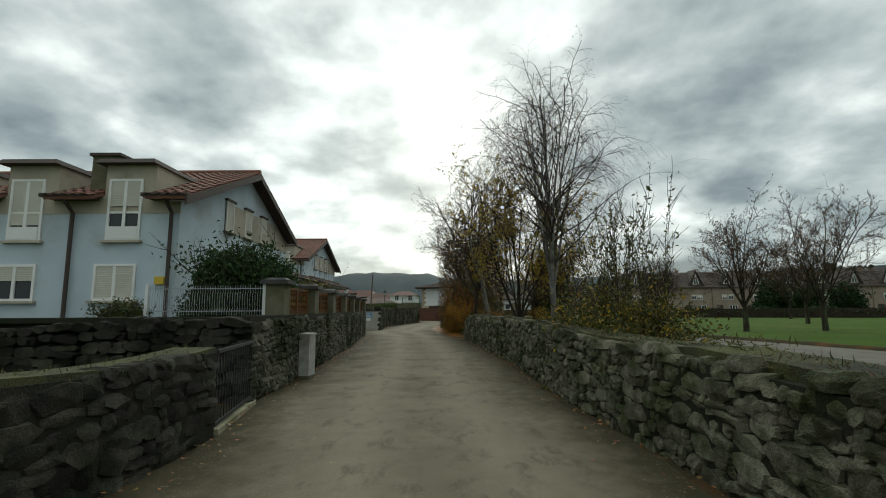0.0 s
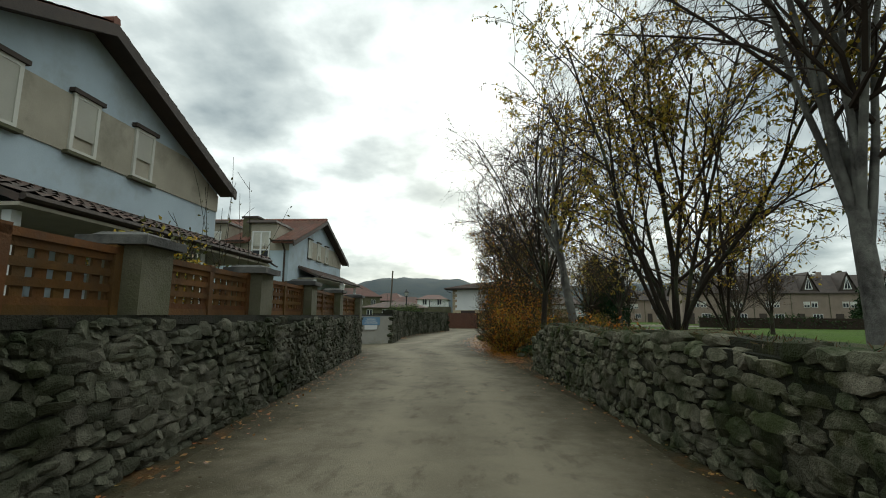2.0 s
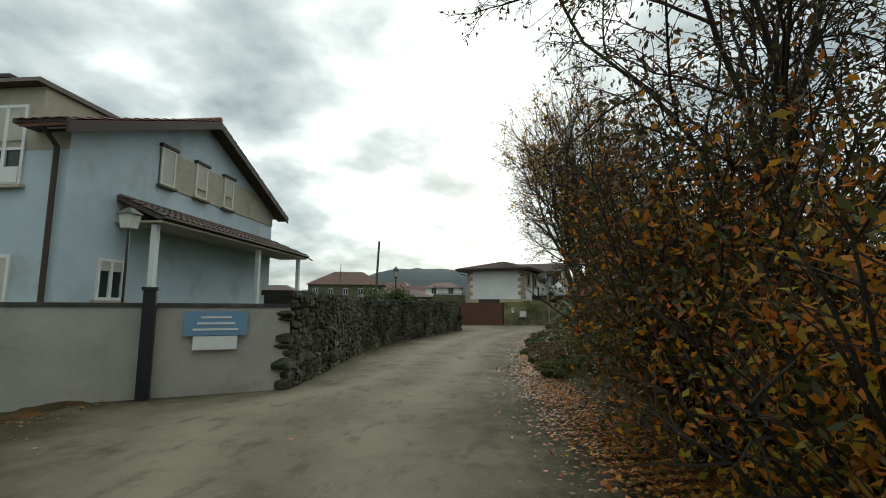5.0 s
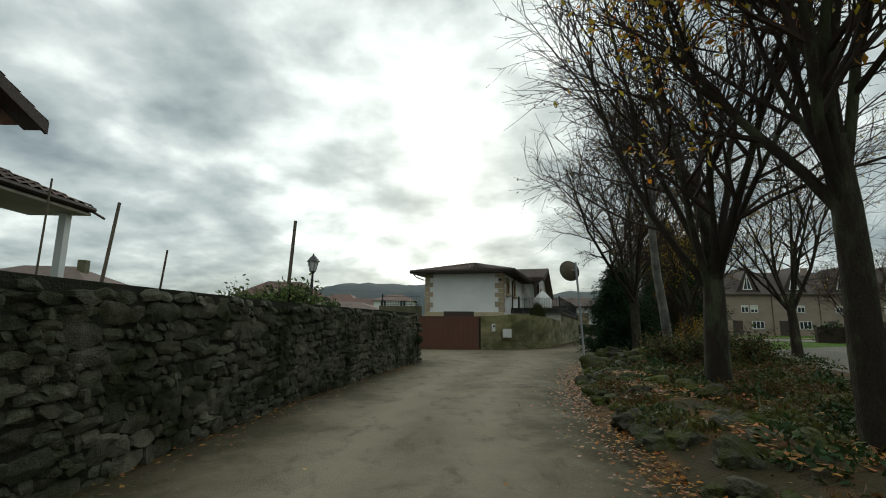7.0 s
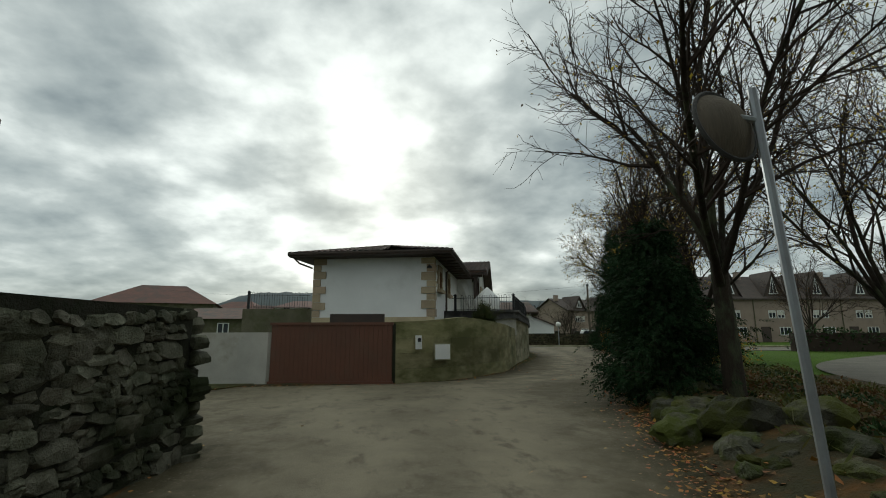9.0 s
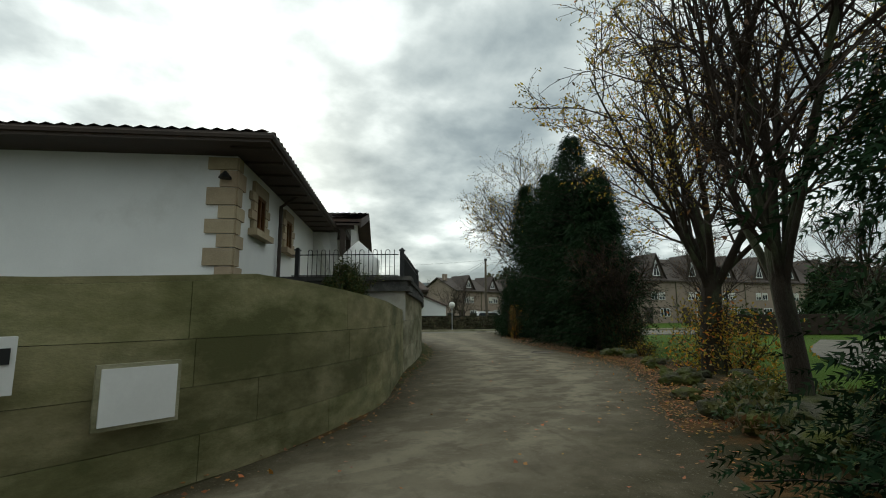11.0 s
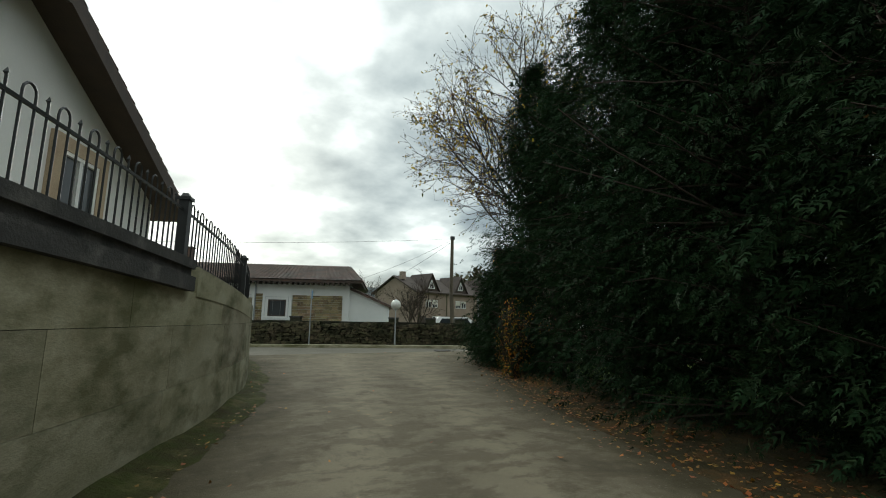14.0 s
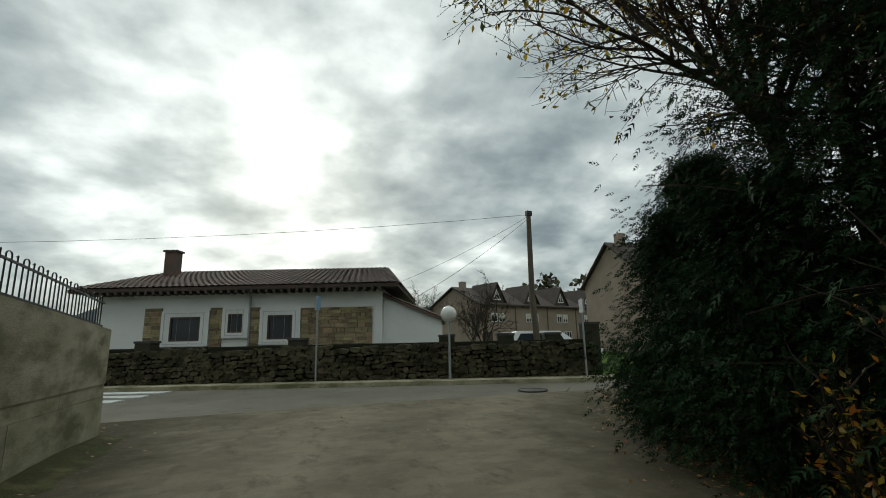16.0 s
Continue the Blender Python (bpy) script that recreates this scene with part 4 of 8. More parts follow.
    window(h, (x_end + 0.012, y0 + 1.0, z0 + 1.25), (0, 1), 0.8, 1.0, bars=1, shutter=0.3)
    # lean-to porch along the gable
    py0, py1 = y0 + porch_from, y1 + porch_past
    pz, pw = porch_z, porch_w
    sl1 = tiled_slope(h, (x_end + pw, py0, pz - 0.28), (x_end + pw, py1, pz - 0.28), (x_end, py1 - 1.1, pz + 0.28), (x_end, py0, pz + 0.28), M["darktile"], "porch_roof")
    tiled_slope(h, (x_end + pw, py1, pz - 0.28), (x_end, py1, pz - 0.28), (x_end, py1 - 1.1, pz + 0.28), (x_end, py1 - 1.1, pz + 0.28), M["darktile"], "porch_roof")
    Build().box((x_end + pw / 2, (py0 + py1) / 2, pz - 0.4), (pw, py1 - py0, 0.05)).ob("soffit", M["beige"], sl1, "cream boarded porch soffit")
    Build().tube([(x_end + pw + 0.03, py0, pz - 0.3), (x_end + pw + 0.03, py1 + 0.03, pz - 0.3), (x_end, py1 + 0.03, pz - 0.3)], 0.055, 6).ob("gutter", M["eave"], sl1)
    Build().tube([(x_end + pw, py1 + 0.02, pz - 0.33), (x_end + pw + 0.2, py1 + 0.12, pz - 0.46)], 0.025, 6).ob("spout", M["eave"], sl1)
    for y in (py0 + 0.2, (py0 + py1) / 2 + 0.8, py1 - 0.25):
        Build().box((x_end + pw - 0.3, y, (z0 + pz - 0.45) / 2), (0.14, 0.14, pz - 0.45 - z0)).ob("post", M["pvc"], h)
    if rich:
        Build().box((x_end - 0.42, y0 - 0.06, z0 + 1.72), (0.26, 0.1, 0.22)).ob("alarm_box", M["yellow"], h, "small yellow alarm box")
    return h


H1 = terrace_house(-7.75, 13.3, 9.2, 0.6, 4.85, 6.85, 6, 2.9, "pale blue terraced house row with terracotta roof and flat-roofed dormers", back_ov=0.15)
H2 = terrace_house(-10.3, 33.9, 9.6, 0.2, 5.3, 7.3, 9, 2.75, "pale blue terraced house row with porch and white-framed dormer windows", rich=False, porch_from=1.4, porch_z=3.78, porch_w=1.25, porch_past=0.95)

# ---- left: stone walls, pillars, lattice fence ----
WL0 = [(-3.1, -9), (-2.75, 0), (-2.62, 5.45)]
w = tagged(wall_body(WL0, -0.2, lambda s: 0.98 + 0.05 * math.sin(s * 1.3), 0.5, 1).ob("wall_rubble_low", M["darkmortar"]), "low dry rubble stone wall with mossy top", "stone wall", kind="structure")
WALL_LOW = w
wall_body([(x - 0.03, y) for x, y in WL0], 0.96, lambda s: 1.03 + 0.05 * math.sin(s * 1.3), 0.5, 1, 0.3).ob("moss_top", M["topmoss"], WALL_LOW, "yellow-green moss on the wall top")
WL1 = [(-3.0, 7.3), (-3.05, 10), (-3.3, 14), (-3.68, 19), (-4.12, 23), (-4.45, 26.6)]
WALL_LEFT = tagged(wall_body([(x - 0.04, y) for x, y in WL1], -0.2, 1.27, 0.45, 1).ob("wall_garden", M["darkmortar"]), "retaining wall of weathered grey fieldstone", "stone wall", kind="structure")
WLR = [(-14, 7.1), (-3.0, 7.3)]
WALL_RETURN = tagged(wall_body(WLR, -0.2, 1.27, 0.4, 1).ob("wall_return", M["darkmortar"]), "dark fieldstone wall beside the gateway", "stone wall", kind="structure")
b = wall_body([(x - 0.02, y) for x, y in WL1], 1.27, 1.36, 0.52, 1)
b.ob("coping", M["darkmortar"], WALL_LEFT, "blackened mossy cement coping")
wall_body([(-14, 7.02), (-3.0, 7.22)], 1.27, 1.35, 0.5, 1).ob("coping", M["darkmortar"], WALL_RETURN, "blackened mossy cement coping")

PILLARS = [9.15, 11.55, 14.15, 16.85, 19.55, 22.8, 26.25]


def on_left_wall(y):
    for (xa, ya), (xb, yb) in zip(WL1, WL1[1:]):
        if ya <= y <= yb or yb == WL1[-1][1]:
            if y <= yb or yb == WL1[-1][1]:
                f = (y - ya) / (yb - ya)
                return xa + (xb - xa) * f, math.atan2(yb - ya, xb - xa)


for i, y in enumerate(PILLARS):
    x, a = on_left_wall(y)
    big = 0.36 if i == 0 else 0.46 if i != 6 else 0.5
    zb = 1.36 if i != 6 else 0.0
    hgt = 2.02 - zb
    p = thing("pillar", "grey cement fence pillar with dark flat cap", "pillar", (x - 0.24, y, zb), a - math.pi / 2, group="garden fence pillars")
    Build().box((0, 0, hgt / 2 - 0.03), (big, big, hgt - 0.06)).ob("shaft", M["greypost"], p)
    Build().box((0, 0, hgt - 0.02), (big + 0.16, big + 0.16, 0.08)).box((0, 0, hgt + 0.04), (big + 0.06, big + 0.06, 0.05), taper=0.7).ob("cap", M["ledge"], p)


def lattice_panel(y0, y1, first=False):
    xa, a = on_left_wall(y0)
    xb, _ = on_left_wall(y1)
    L = math.hypot(xb - xa, y1 - y0)
    rz = math.atan2(y1 - y0, xb - xa)
    p = thing("fence_panel", "orange-brown timber fence panel with square lattice openings", "fence panel", (xa - 0.22, y0, 1.36), rz, group="lattice fence panels")
    H = 0.52
    n_posts = 3
    for k in range(n_posts):
        Build().box((L * k / (n_posts - 1), 0, H / 2 + 0.02), (0.09, 0.09, H + 0.1)).ob("post", M["wood"], p)
    Build().box((L / 2, 0, 0.03), (L, 0.06, 0.07)).ob("bottom_rail", M["wood"], p)
    Build().box((L / 2, 0, H + 0.02), (L, 0.09, 0.06)).ob("top_rail", M["wood"], p)
    nx = int(L / 0.165)
    vm = Build().box((0, 0, 0), (0.095, 0.02, H - 0.05)).mesh("slat", M["wood"])
    for k in range(nx + 1):
        place(vm, "slat", p, Matrix.Translation((0.02 + (L - 0.04) * k / nx, 0.006, H / 2 + 0.02)))
    hm = Build().box((0, 0, 0), (L, 0.02, 0.062)).mesh("slat", M["wood"])
    for k in range(4):
        place(hm, "slat", p, Matrix.Translation((L / 2, -0.012, 0.09 + k * 0.13)))
    return p


for a, c in zip(PILLARS, PILLARS[1:]):
    lattice_panel(a + 0.27, c - 0.27)

# white bar fence on the return wall
f = thing("metal_fence", "pale galvanised wire mesh fence on the stone wall", "fence", (-3.5, 9.1, 1.36), math.pi)
for z in (0.08, 0.52):
    Build().box((1.2, 0.012, z), (2.3, 0.014, 0.016)).ob("rail", M["steel"], f)
bar = Build().tube([(0, 0, 0.0), (0, 0, 0.1), (0, -0.03, 0.14), (0, 0, 0.18), (0, 0, 0.42), (0, -0.03, 0.46), (0, 0, 0.5), (0, 0, 0.58)], 0.0045, 4).mesh("bar", M["steel"])
for k in range(46):
    place(bar, "bar", f, Matrix.Translation((0.06 + k * 0.0495, 0, 0)))
for k in (0.02, 2.34):
    Build().box((k, 0, 0.3), (0.06, 0.06, 0.62)).ob("post", M["whitemetal"], f)

# iron gate in the gap, its kerb, and the meter cabinet
g = thing("iron_gate", "low black iron gate with plain upright bars", "gate", (-2.66, 5.5, 0.02), math.atan2(2.35, -0.4))
Build().box((0.9, 0, 0.95), (1.76, 0.05, 0.04)).ob("top_rail", M["iron"], g)
Build().box((0.9, 0, 0.12), (1.76, 0.04, 0.04)).ob("bottom_rail", M["iron"], g)
bar = Build().box((0, 0, 0.5), (0.014, 0.014, 0.9)).mesh("bar", M["iron"])
for k in range(15):
    place(bar, "bar", g, Matrix.Translation((0.06 + k * 0.12, 0, 0.05)))
tagged(Build().box((-2.82, 6.4, 0.04), (0.16, 1.8, 0.1), math.radians(9)).ob("kerb", M["concrete"]), "pale concrete threshold kerb", "kerb", kind="structure")

c = thing("meter_cabinet", "pale grey metal utility cabinet against the stone wall", "utility box", (-2.9, 9.98, 0.0), math.radians(-96))
Build().box((0, 0, 0.5), (0.35, 0.22, 0.84)).ob("body", M["cabinet"], c)
Build().box((0, -0.115, 0.5), (0.30, 0.014, 0.76)).ob("door", M["cabinet"], c)
Build().box((0, -0.01, 0.94), (0.4, 0.27, 0.045)).ob("lid", M["cabinet"], c)
Build().box((0, 0, 0.04), (0.37, 0.24, 0.1)).ob("plinth", M["greypost"], c)
Build().box((0.1, -0.13, 0.52), (0.025, 0.02, 0.09)).ob("handle", M["iron"], c)

# wall beyond the driveway, with its sign board and iron post
WB = [(-9.5, 29.4), (-6.96, 30.75), (-4.33, 32.2)]
wall_b = tagged(wall_body(WB, -0.2, 1.32, 0.3, 1).ob("wall_driveway", M["render"]), "pale rendered low wall beside the driveway", "wall", kind="structure")
wall_body([(x, y - 0.02) for x, y in WB], 1.32, 1.38, 0.36, 1).ob("coping", M["ledge"], wall_b)
s = thing("notice_board", "blue and white notice board fixed to the wall", "sign", (-5.25, 31.66, 0.72), math.atan2(1.45, 2.63))
Build().box((0, -0.03, 0.36), (0.86, 0.03, 0.36)).ob("panel", M["blue"], s)
Build().box((0, -0.03, 0.07), (0.6, 0.03, 0.2)).ob("lower_panel", M["pvc"], s)
for k in range(3):
    Build().box((0, -0.05, 0.27 + k * 0.09), (0.62 - 0.1 * k, 0.006, 0.03)).ob("text_bar", M["pvc"], s)
p = thing("gate_post", "dark square iron gate post", "post", (-6.0, 31.2, 0.0), 0.5)
Build().box((0, 0, 0.78), (0.16, 0.16, 1.56)).ob("shaft", M["iron"], p)
Build().box((0, 0, 1.58), (0.2, 0.2, 0.05)).ob("cap", M["iron"], p)
l = thing("entrance_lamp", "black lantern on a thin post by the porch", "lamp", (-6.6, 31.4, 1.38))
Build().tube([(0, 0, -0.1), (0, 0, 1.1)], 0.02, 6).ob("pole", M["iron"], l)
Build().box((0, 0, 1.24), (0.16, 0.16, 0.22), taper=1.3).ob("glass", M["globe"], l)
Build().box((0, 0, 1.4), (0.26, 0.26, 0.1), taper=0.2).ob("hood", M["iron"], l)

# long wall on the left further on
WL2 = smooth_line([(-4.33, 32.2), (-4.45, 34.5), (-4.78, 37.5), (-4.68, 39.8), (-4.28, 43.3), (-3.5, 47), (-2.72, 50.75)], 2)
WALL_LONG = tagged(wall_body(WL2, -0.2, 1.52, 0.45, 1).ob("wall_long", M["darkmortar"]), "long dark stone garden wall", "stone wall", kind="structure")
wall_body([(x, y) for x, y in WL2], 1.52, 1.6, 0.5, 1).ob("coping", M["darkmortar"], WALL_LONG, "dark mossy coping")
WL2R = [(-2.72, 50.75), (-3.4, 51.2), (-9.5, 52.4)]
WALL_LONG_END = tagged(wall_body(WL2R, -0.2, 1.5, 0.45, 1).ob("wall_long_end", M["darkmortar"]), "dark stone wall end turning into the side lane", "stone wall", kind="structure")

# ---- right: rubble wall ----
WR = [(2.75, -9), (2.3, 0), (2.17, 4.5), (1.92, 7.3), (1.82, 13.4), (1.58, 15.3), (1.28, 19.3), (1.03, 22.1)]


def wr_top(s):
    return float(np.interp(s, [0, 9, 13.5, 16.5, 30], [0.98, 0.98, 1.0, 1.12, 1.14])) + 0.04 * math.sin(s * 1.1) - max(0, (s - 29.8)) * 0.3



def wr_cap(s):
    return wr_top(s) + 0.05 + 0.03 * noise.noise(Vector((s * 1.7, 2, 5)))


WALL_RIGHT = tagged(wall_body(WR, -0.2, lambda s: wr_top(s) - 0.05, 0.55, -1).ob("wall_park", M["darkmortar"]), "dry stone park wall overgrown with moss", "stone wall", kind="structure")
wall_body([(x + 0.1, y) for x, y in WR], lambda s: wr_top(s) - 0.06, wr_cap, 0.6, -1, 0.25).ob("earth_top", M["topmoss"], WALL_RIGHT, "dark earth and moss on the wall top")

# ---- junction: gate, walls, white house with quoins ----
ga, gb = Vector((-3.25, 58.1)), Vector((-0.06, 57.5))
GU = (gb - ga).normalized()
g = thing("driveway_gate", "wide rust-brown sheet steel sliding gate, closed", "gate", (*ga, 0.05), math.atan2(GU.y, GU.x))
GL = (gb - ga).length
for i in range(26):
    Build().box((0.06 + (GL - 0.1) * (i + 0.5) / 26, 0, 0.76), ((GL - 0.1) / 26 * 0.965, 0.04, 1.46)).ob("board", M["rust"], g)
Build().box((GL / 2, 0.03, 0.76), (GL - 0.06, 0.03, 1.5)).ob("sheet", M["rust"], g)
Build().box((GL / 2, 0, 1.53), (GL, 0.09, 0.07)).ob("top_rail", M["rust"], g)
Build().box((GL / 2, 0, 0.03), (GL, 0.09, 0.06)).ob("bottom_rail", M["rust"], g)
Build().box((GL * 0.66, 0.7, 1.66), (1.5, 0.16, 0.3)).ob("housing", M["eave"], g)

WGL = [(-14, 58.9), (-3.9, 58.35), (-3.3, 58.1)]
w = tagged(wall_body(WGL, -0.2, 1.36, 0.3, 1).ob("wall_block", M["render"]), "pale rendered block wall beside the gate", "wall", kind="structure")
tagged(Build().prism([(-12, 56.3), (-4.2, 57.2), (-3.6, 58.2), (-12, 58.8)], -0.1, 0.06).ob("verge", M["moss"]), "strip of dry grass below the wall", "grass", kind="structure")

# curved board-marked concrete wall; the higher terrace part carries the railing
WC = smooth_line([(0.0, 57.55), (1.4, 58.25), (2.6, 59.2), (4.04, 60.9), (4.8, 62.6), (5.6, 64.45)], 2)
WT = smooth_line([(5.6, 64.45), (6.5, 66.15), (7.45, 68.05), (8.3, 70.1), (9.05, 72.25), (9.75, 74.4), (10.15, 76.6), (10.4, 79.4), (10.42, 82.8)], 2)
WT2 = [(10.42, 82.8), (9.8, 83.3), (4.0, 85.5)]
b = Build()
vs, fs = [], []
S_ = sample(WC[-6:-1] + WT, 0.3)
for i, (p, d, s) in enumerate(S_):
    n_ = Vector((d.y, -d.x))
    k = max(0.15, min(1.0, s / 7)) * (0.8 + 0.4 * noise.noise(Vector((s * 0.6, 3, 3))))
    for off, z in ((-0.06, 0.13), (0.08, 0.1), (0.25, 0.05), (0.48, 0.004)):
        q = p + n_ * (off if off < 0 else off * (0.6 + 0.5 * k))
        vs.append((q.x, q.y, z * k + 0.012 + 0.03 * noise.noise(Vector((q.x * 3, q.y * 3, 0)))))
for i in range(len(S_) - 1):
    fs += [(i * 4 + k, i * 4 + k + 1, i * 4 + k + 5, i * 4 + k + 4) for k in range(3)]
tagged(b.add(vs, fs).ob("verge", M["moss"], smooth=True), "mossy earth piled along the foot of the wall", "verge", kind="structure")


def concrete_wall(poly, z1, thick, label, name, lifts=(0.55, 1.1), face="concrete"):
    w = tagged(wall_body(poly, -0.2, z1, thick, 1).ob(name, M["mortar"]), label, "concrete wall", kind="structure")
    S = sample(poly, 0.25)
    total = S[-1][2]
    rnd = random.Random(7)
    bounds = [0.0, *lifts]
    for zi, za in enumerate(bounds):
        s = 0.0
        while s < total - 0.05:
            e = min(total, s + rnd.uniform(1.7, 2.6))
            b = Build()
            vs, fs = [], []
            def at(q0):
                j0 = min(len(S) - 2, int(q0 / total * (len(S) - 1)))
                g0 = (q0 - S[j0][2]) / (S[j0 + 1][2] - S[j0][2])
                return S[j0][0].lerp(S[j0 + 1][0], g0), S[j0][1], q0
            seg = [at(s)] + [q for q in S if s + 0.03 < q[2] < e - 0.03] + [at(e)]
            if len(seg) < 2:
                break
            for j, (p, d, q) in enumerate(seg):
                nrm = Vector((-d.y, d.x))
                top = z1(q) if callable(z1) else z1
                zb = bounds[zi + 1] if zi + 1 < len(bounds) else top
                zb = min(zb, top)
                out = -0.02 + rnd.uniform(-0.002, 0.002) + 0.003 * zi
                a, c = p + nrm * out + d * (0.003 if j == 0 else -0.003 if j == len(seg) - 1 else 0), p + nrm * 0.02
                vs += [(a.x, a.y, za + 0.003), (a.x, a.y, zb - 0.003), (c.x, c.y, zb), (c.x, c.y, za)]
            for j in range(len(seg) - 1):
                o = j * 4
                fs += [(o, o + 4, o + 5, o + 1), (o + 1, o + 5, o + 6, o + 2), (o + 3, o + 7, o + 4, o)]
            n = (len(seg) - 1) * 4
            fs += [(0, 1, 2, 3), (n + 3, n + 2, n + 1, n)]
            b.add(vs, fs).ob("panel", M[face], w)
            s = e
    return w


def wc_top(s):
    return float(np.interp(s, [0.0, 1.0, 2.6, 4.0, 5.1, 8.2, 9.0], [1.58, 1.62, 1.76, 1.67, 1.6, 1.47, 1.45]))


WALL_CONC = concrete_wall(WC, wc_top, 0.25, "curved grey-green board-marked concrete wall", "wall_concrete", (0.4, 0.8, 1.2), face="mossconcrete")
wall_body([(x - 0.0, y) for x, y in WC], lambda s: wc_top(s) - 0.01, lambda s: wc_top(s) + 0.05, 0.3, 1).ob("coping", M["mossconcrete"], WALL_CONC)


def wt_top(s):
    return 1.92 - 0.036 * s - 0.03 * max(0.0, s - 9.0)


WALL_TERR = concrete_wall(WT, wt_top, 0.3, "tall grey board-marked concrete terrace wall", "wall_terrace", (0.62, 1.24))


def shifted(poly, d):
    S = sample(poly, 0.6)
    return [(p.x - dd.y * d, p.y + dd.x * d) for p, dd, s in S]


WTS = sample(WT, 0.3)
WT_A = [tuple(q[0]) for q in WTS if 0.2 <= q[2] <= 8.5]
WT_B = [tuple(q[0]) for q in WTS if 8.45 <= q[2] <= 15.75]
WT_C = [tuple(q[0]) for q in WTS if q[2] >= 15.6]


def par_top(s):
    return float(np.interp(s, [0, 3.4, 8.5], [2.33, 2.11, 1.93]))


def low_top(s):
    return float(np.interp(s, [0, 2.9, 7.1], [1.9, 1.67, 1.45]))


def end_top(s):
    return 1.86 - 0.075 * s


wall_body(shifted(WT_A, -0.10), lambda s: wt_top(s) - 0.02, lambda s: wt_top(s) + 0.13, 0.5, 1).ob("moulding", M["ledge"], WALL_TERR, "dark stained moulded ledge")
wall_body(shifted(WT_A, -0.05), lambda s: wt_top(s) + 0.13, lambda s: par_top(s) - 0.1, 0.45, 1).ob("parapet", M["ledge"], WALL_TERR, "dark stained low parapet")
wall_body(shifted(WT_A, -0.09), lambda s: par_top(s) - 0.1, par_top, 0.52, 1).ob("coping", M["ledge"], WALL_TERR, "dark stained coping")
wall_body(shifted(WT_B, -0.025), lambda s: min(wt_top(s + 8.45) - 0.05, low_top(s) - 0.05), low_top, 0.3, 1).ob("upper_course", M["concrete"], WALL_TERR)
wall_body(shifted(WT_C, -0.03), 0.8, end_top, 0.32, 1).ob("end_course", M["concrete"], WALL_TERR)
tagged(wall_body(WT2, -0.2, 1.42, 0.3, 1).ob("wall_terrace_end", M["concrete"]), "grey concrete wall running on to the street", "concrete wall", kind="structure")
tagged(Build().prism([(5.3, 64.7), (9.0, 72.7), (9.9, 80.9), (9.6, 82.9), (4.0, 85.1), (-8, 86), (-8, 66.5), (4.6, 62.8), (0.4, 58.4), (-2.9, 58.9), (-8, 60)], -0.1, 0.5).ob("ground", M["path"]), "paved yard round the white house", "yard", kind="structure")

# railing with hoop-topped bars
post_m = Build().box((0, 0, 0.36), (0.1, 0.1, 0.72)).box((0, 0, 0.735), (0.14, 0.14, 0.035)).box((0, 0, 0.775), (0.1, 0.1, 0.05), taper=0.5).mesh("post", M["iron"])
bar_m = Build().tube([(0, 0, 0), (0, 0, 0.7)], 0.009, 5).add([(0.02 * math.cos(a), 0.02 * math.sin(a), 0.71) for a in (0, 2.1, 4.2)] + [(0, 0, 0.745), (0, 0, 0.685)], [(0, 1, 3), (1, 2, 3), (2, 0, 3), (1, 0, 4), (2, 1, 4), (0, 2, 4)]).mesh("bar", M["iron"])
arc = [(0.055 - 0.055 * math.cos(math.pi * k / 6), 0, 0.68 + 0.06 * math.sin(math.pi * k / 6)) for k in range(7)]
hoop_m = Build().tube([(0, 0, 0)] + arc + [(0.11, 0, 0)], 0.009, 5).mesh("hoop_bar", M["iron"])


def railing(poly, ztop, picks, label, start=0.0, tall=1.0):
    S = sample(poly, 0.02)
    total = S[-1][2]
    f = thing("railing", label, "railing", (S[0][0].x, S[0][0].y, ztop(0)))
    f.matrix_world = Matrix.Identity(4)

    def at(s):
        return S[min(len(S) - 1, max(0, round(s / total * (len(S) - 1))))]

    for s in picks:
        p, d, _ = at(s)
        place(post_m, "post", f, Matrix.Translation((p.x, p.y, ztop(s))) @ Matrix.Rotation(math.atan2(d.y, d.x), 4, 'Z') @ Matrix.Diagonal((1, 1, tall, 1)))
    for z in (0.08 * tall, 0.61 * tall):
        Build().tube([(q[0].x, q[0].y, ztop(q[2]) + z) for q in S[round(start / 0.02)::12]] + [(S[-1][0].x, S[-1][0].y, ztop(total) + z)], 0.016, 4).ob("rail", M["iron"], f)
    s = start + 0.1
    k = 0
    while s < total - 0.16:
        p, d, _ = at(s)
        if min((abs(s + 0.05 - q) for q in picks), default=1.0) > 0.14:
            m = Matrix.Translation((p.x, p.y, ztop(s))) @ Matrix.Rotation(math.atan2(d.y, d.x), 4, 'Z') @ Matrix.Diagonal((1, 1, tall, 1))
            place(hoop_m if k % 2 else bar_m, "bar", f, m)
        s += 0.22 if k % 2 else 0.11
        k += 1
    return f


RAIL = shifted(WT, 0.1)


def along_rail(x, y):
    return min(((q[0] - Vector((x, y))).length, q[2]) for q in sample(RAIL, 0.05))[1]


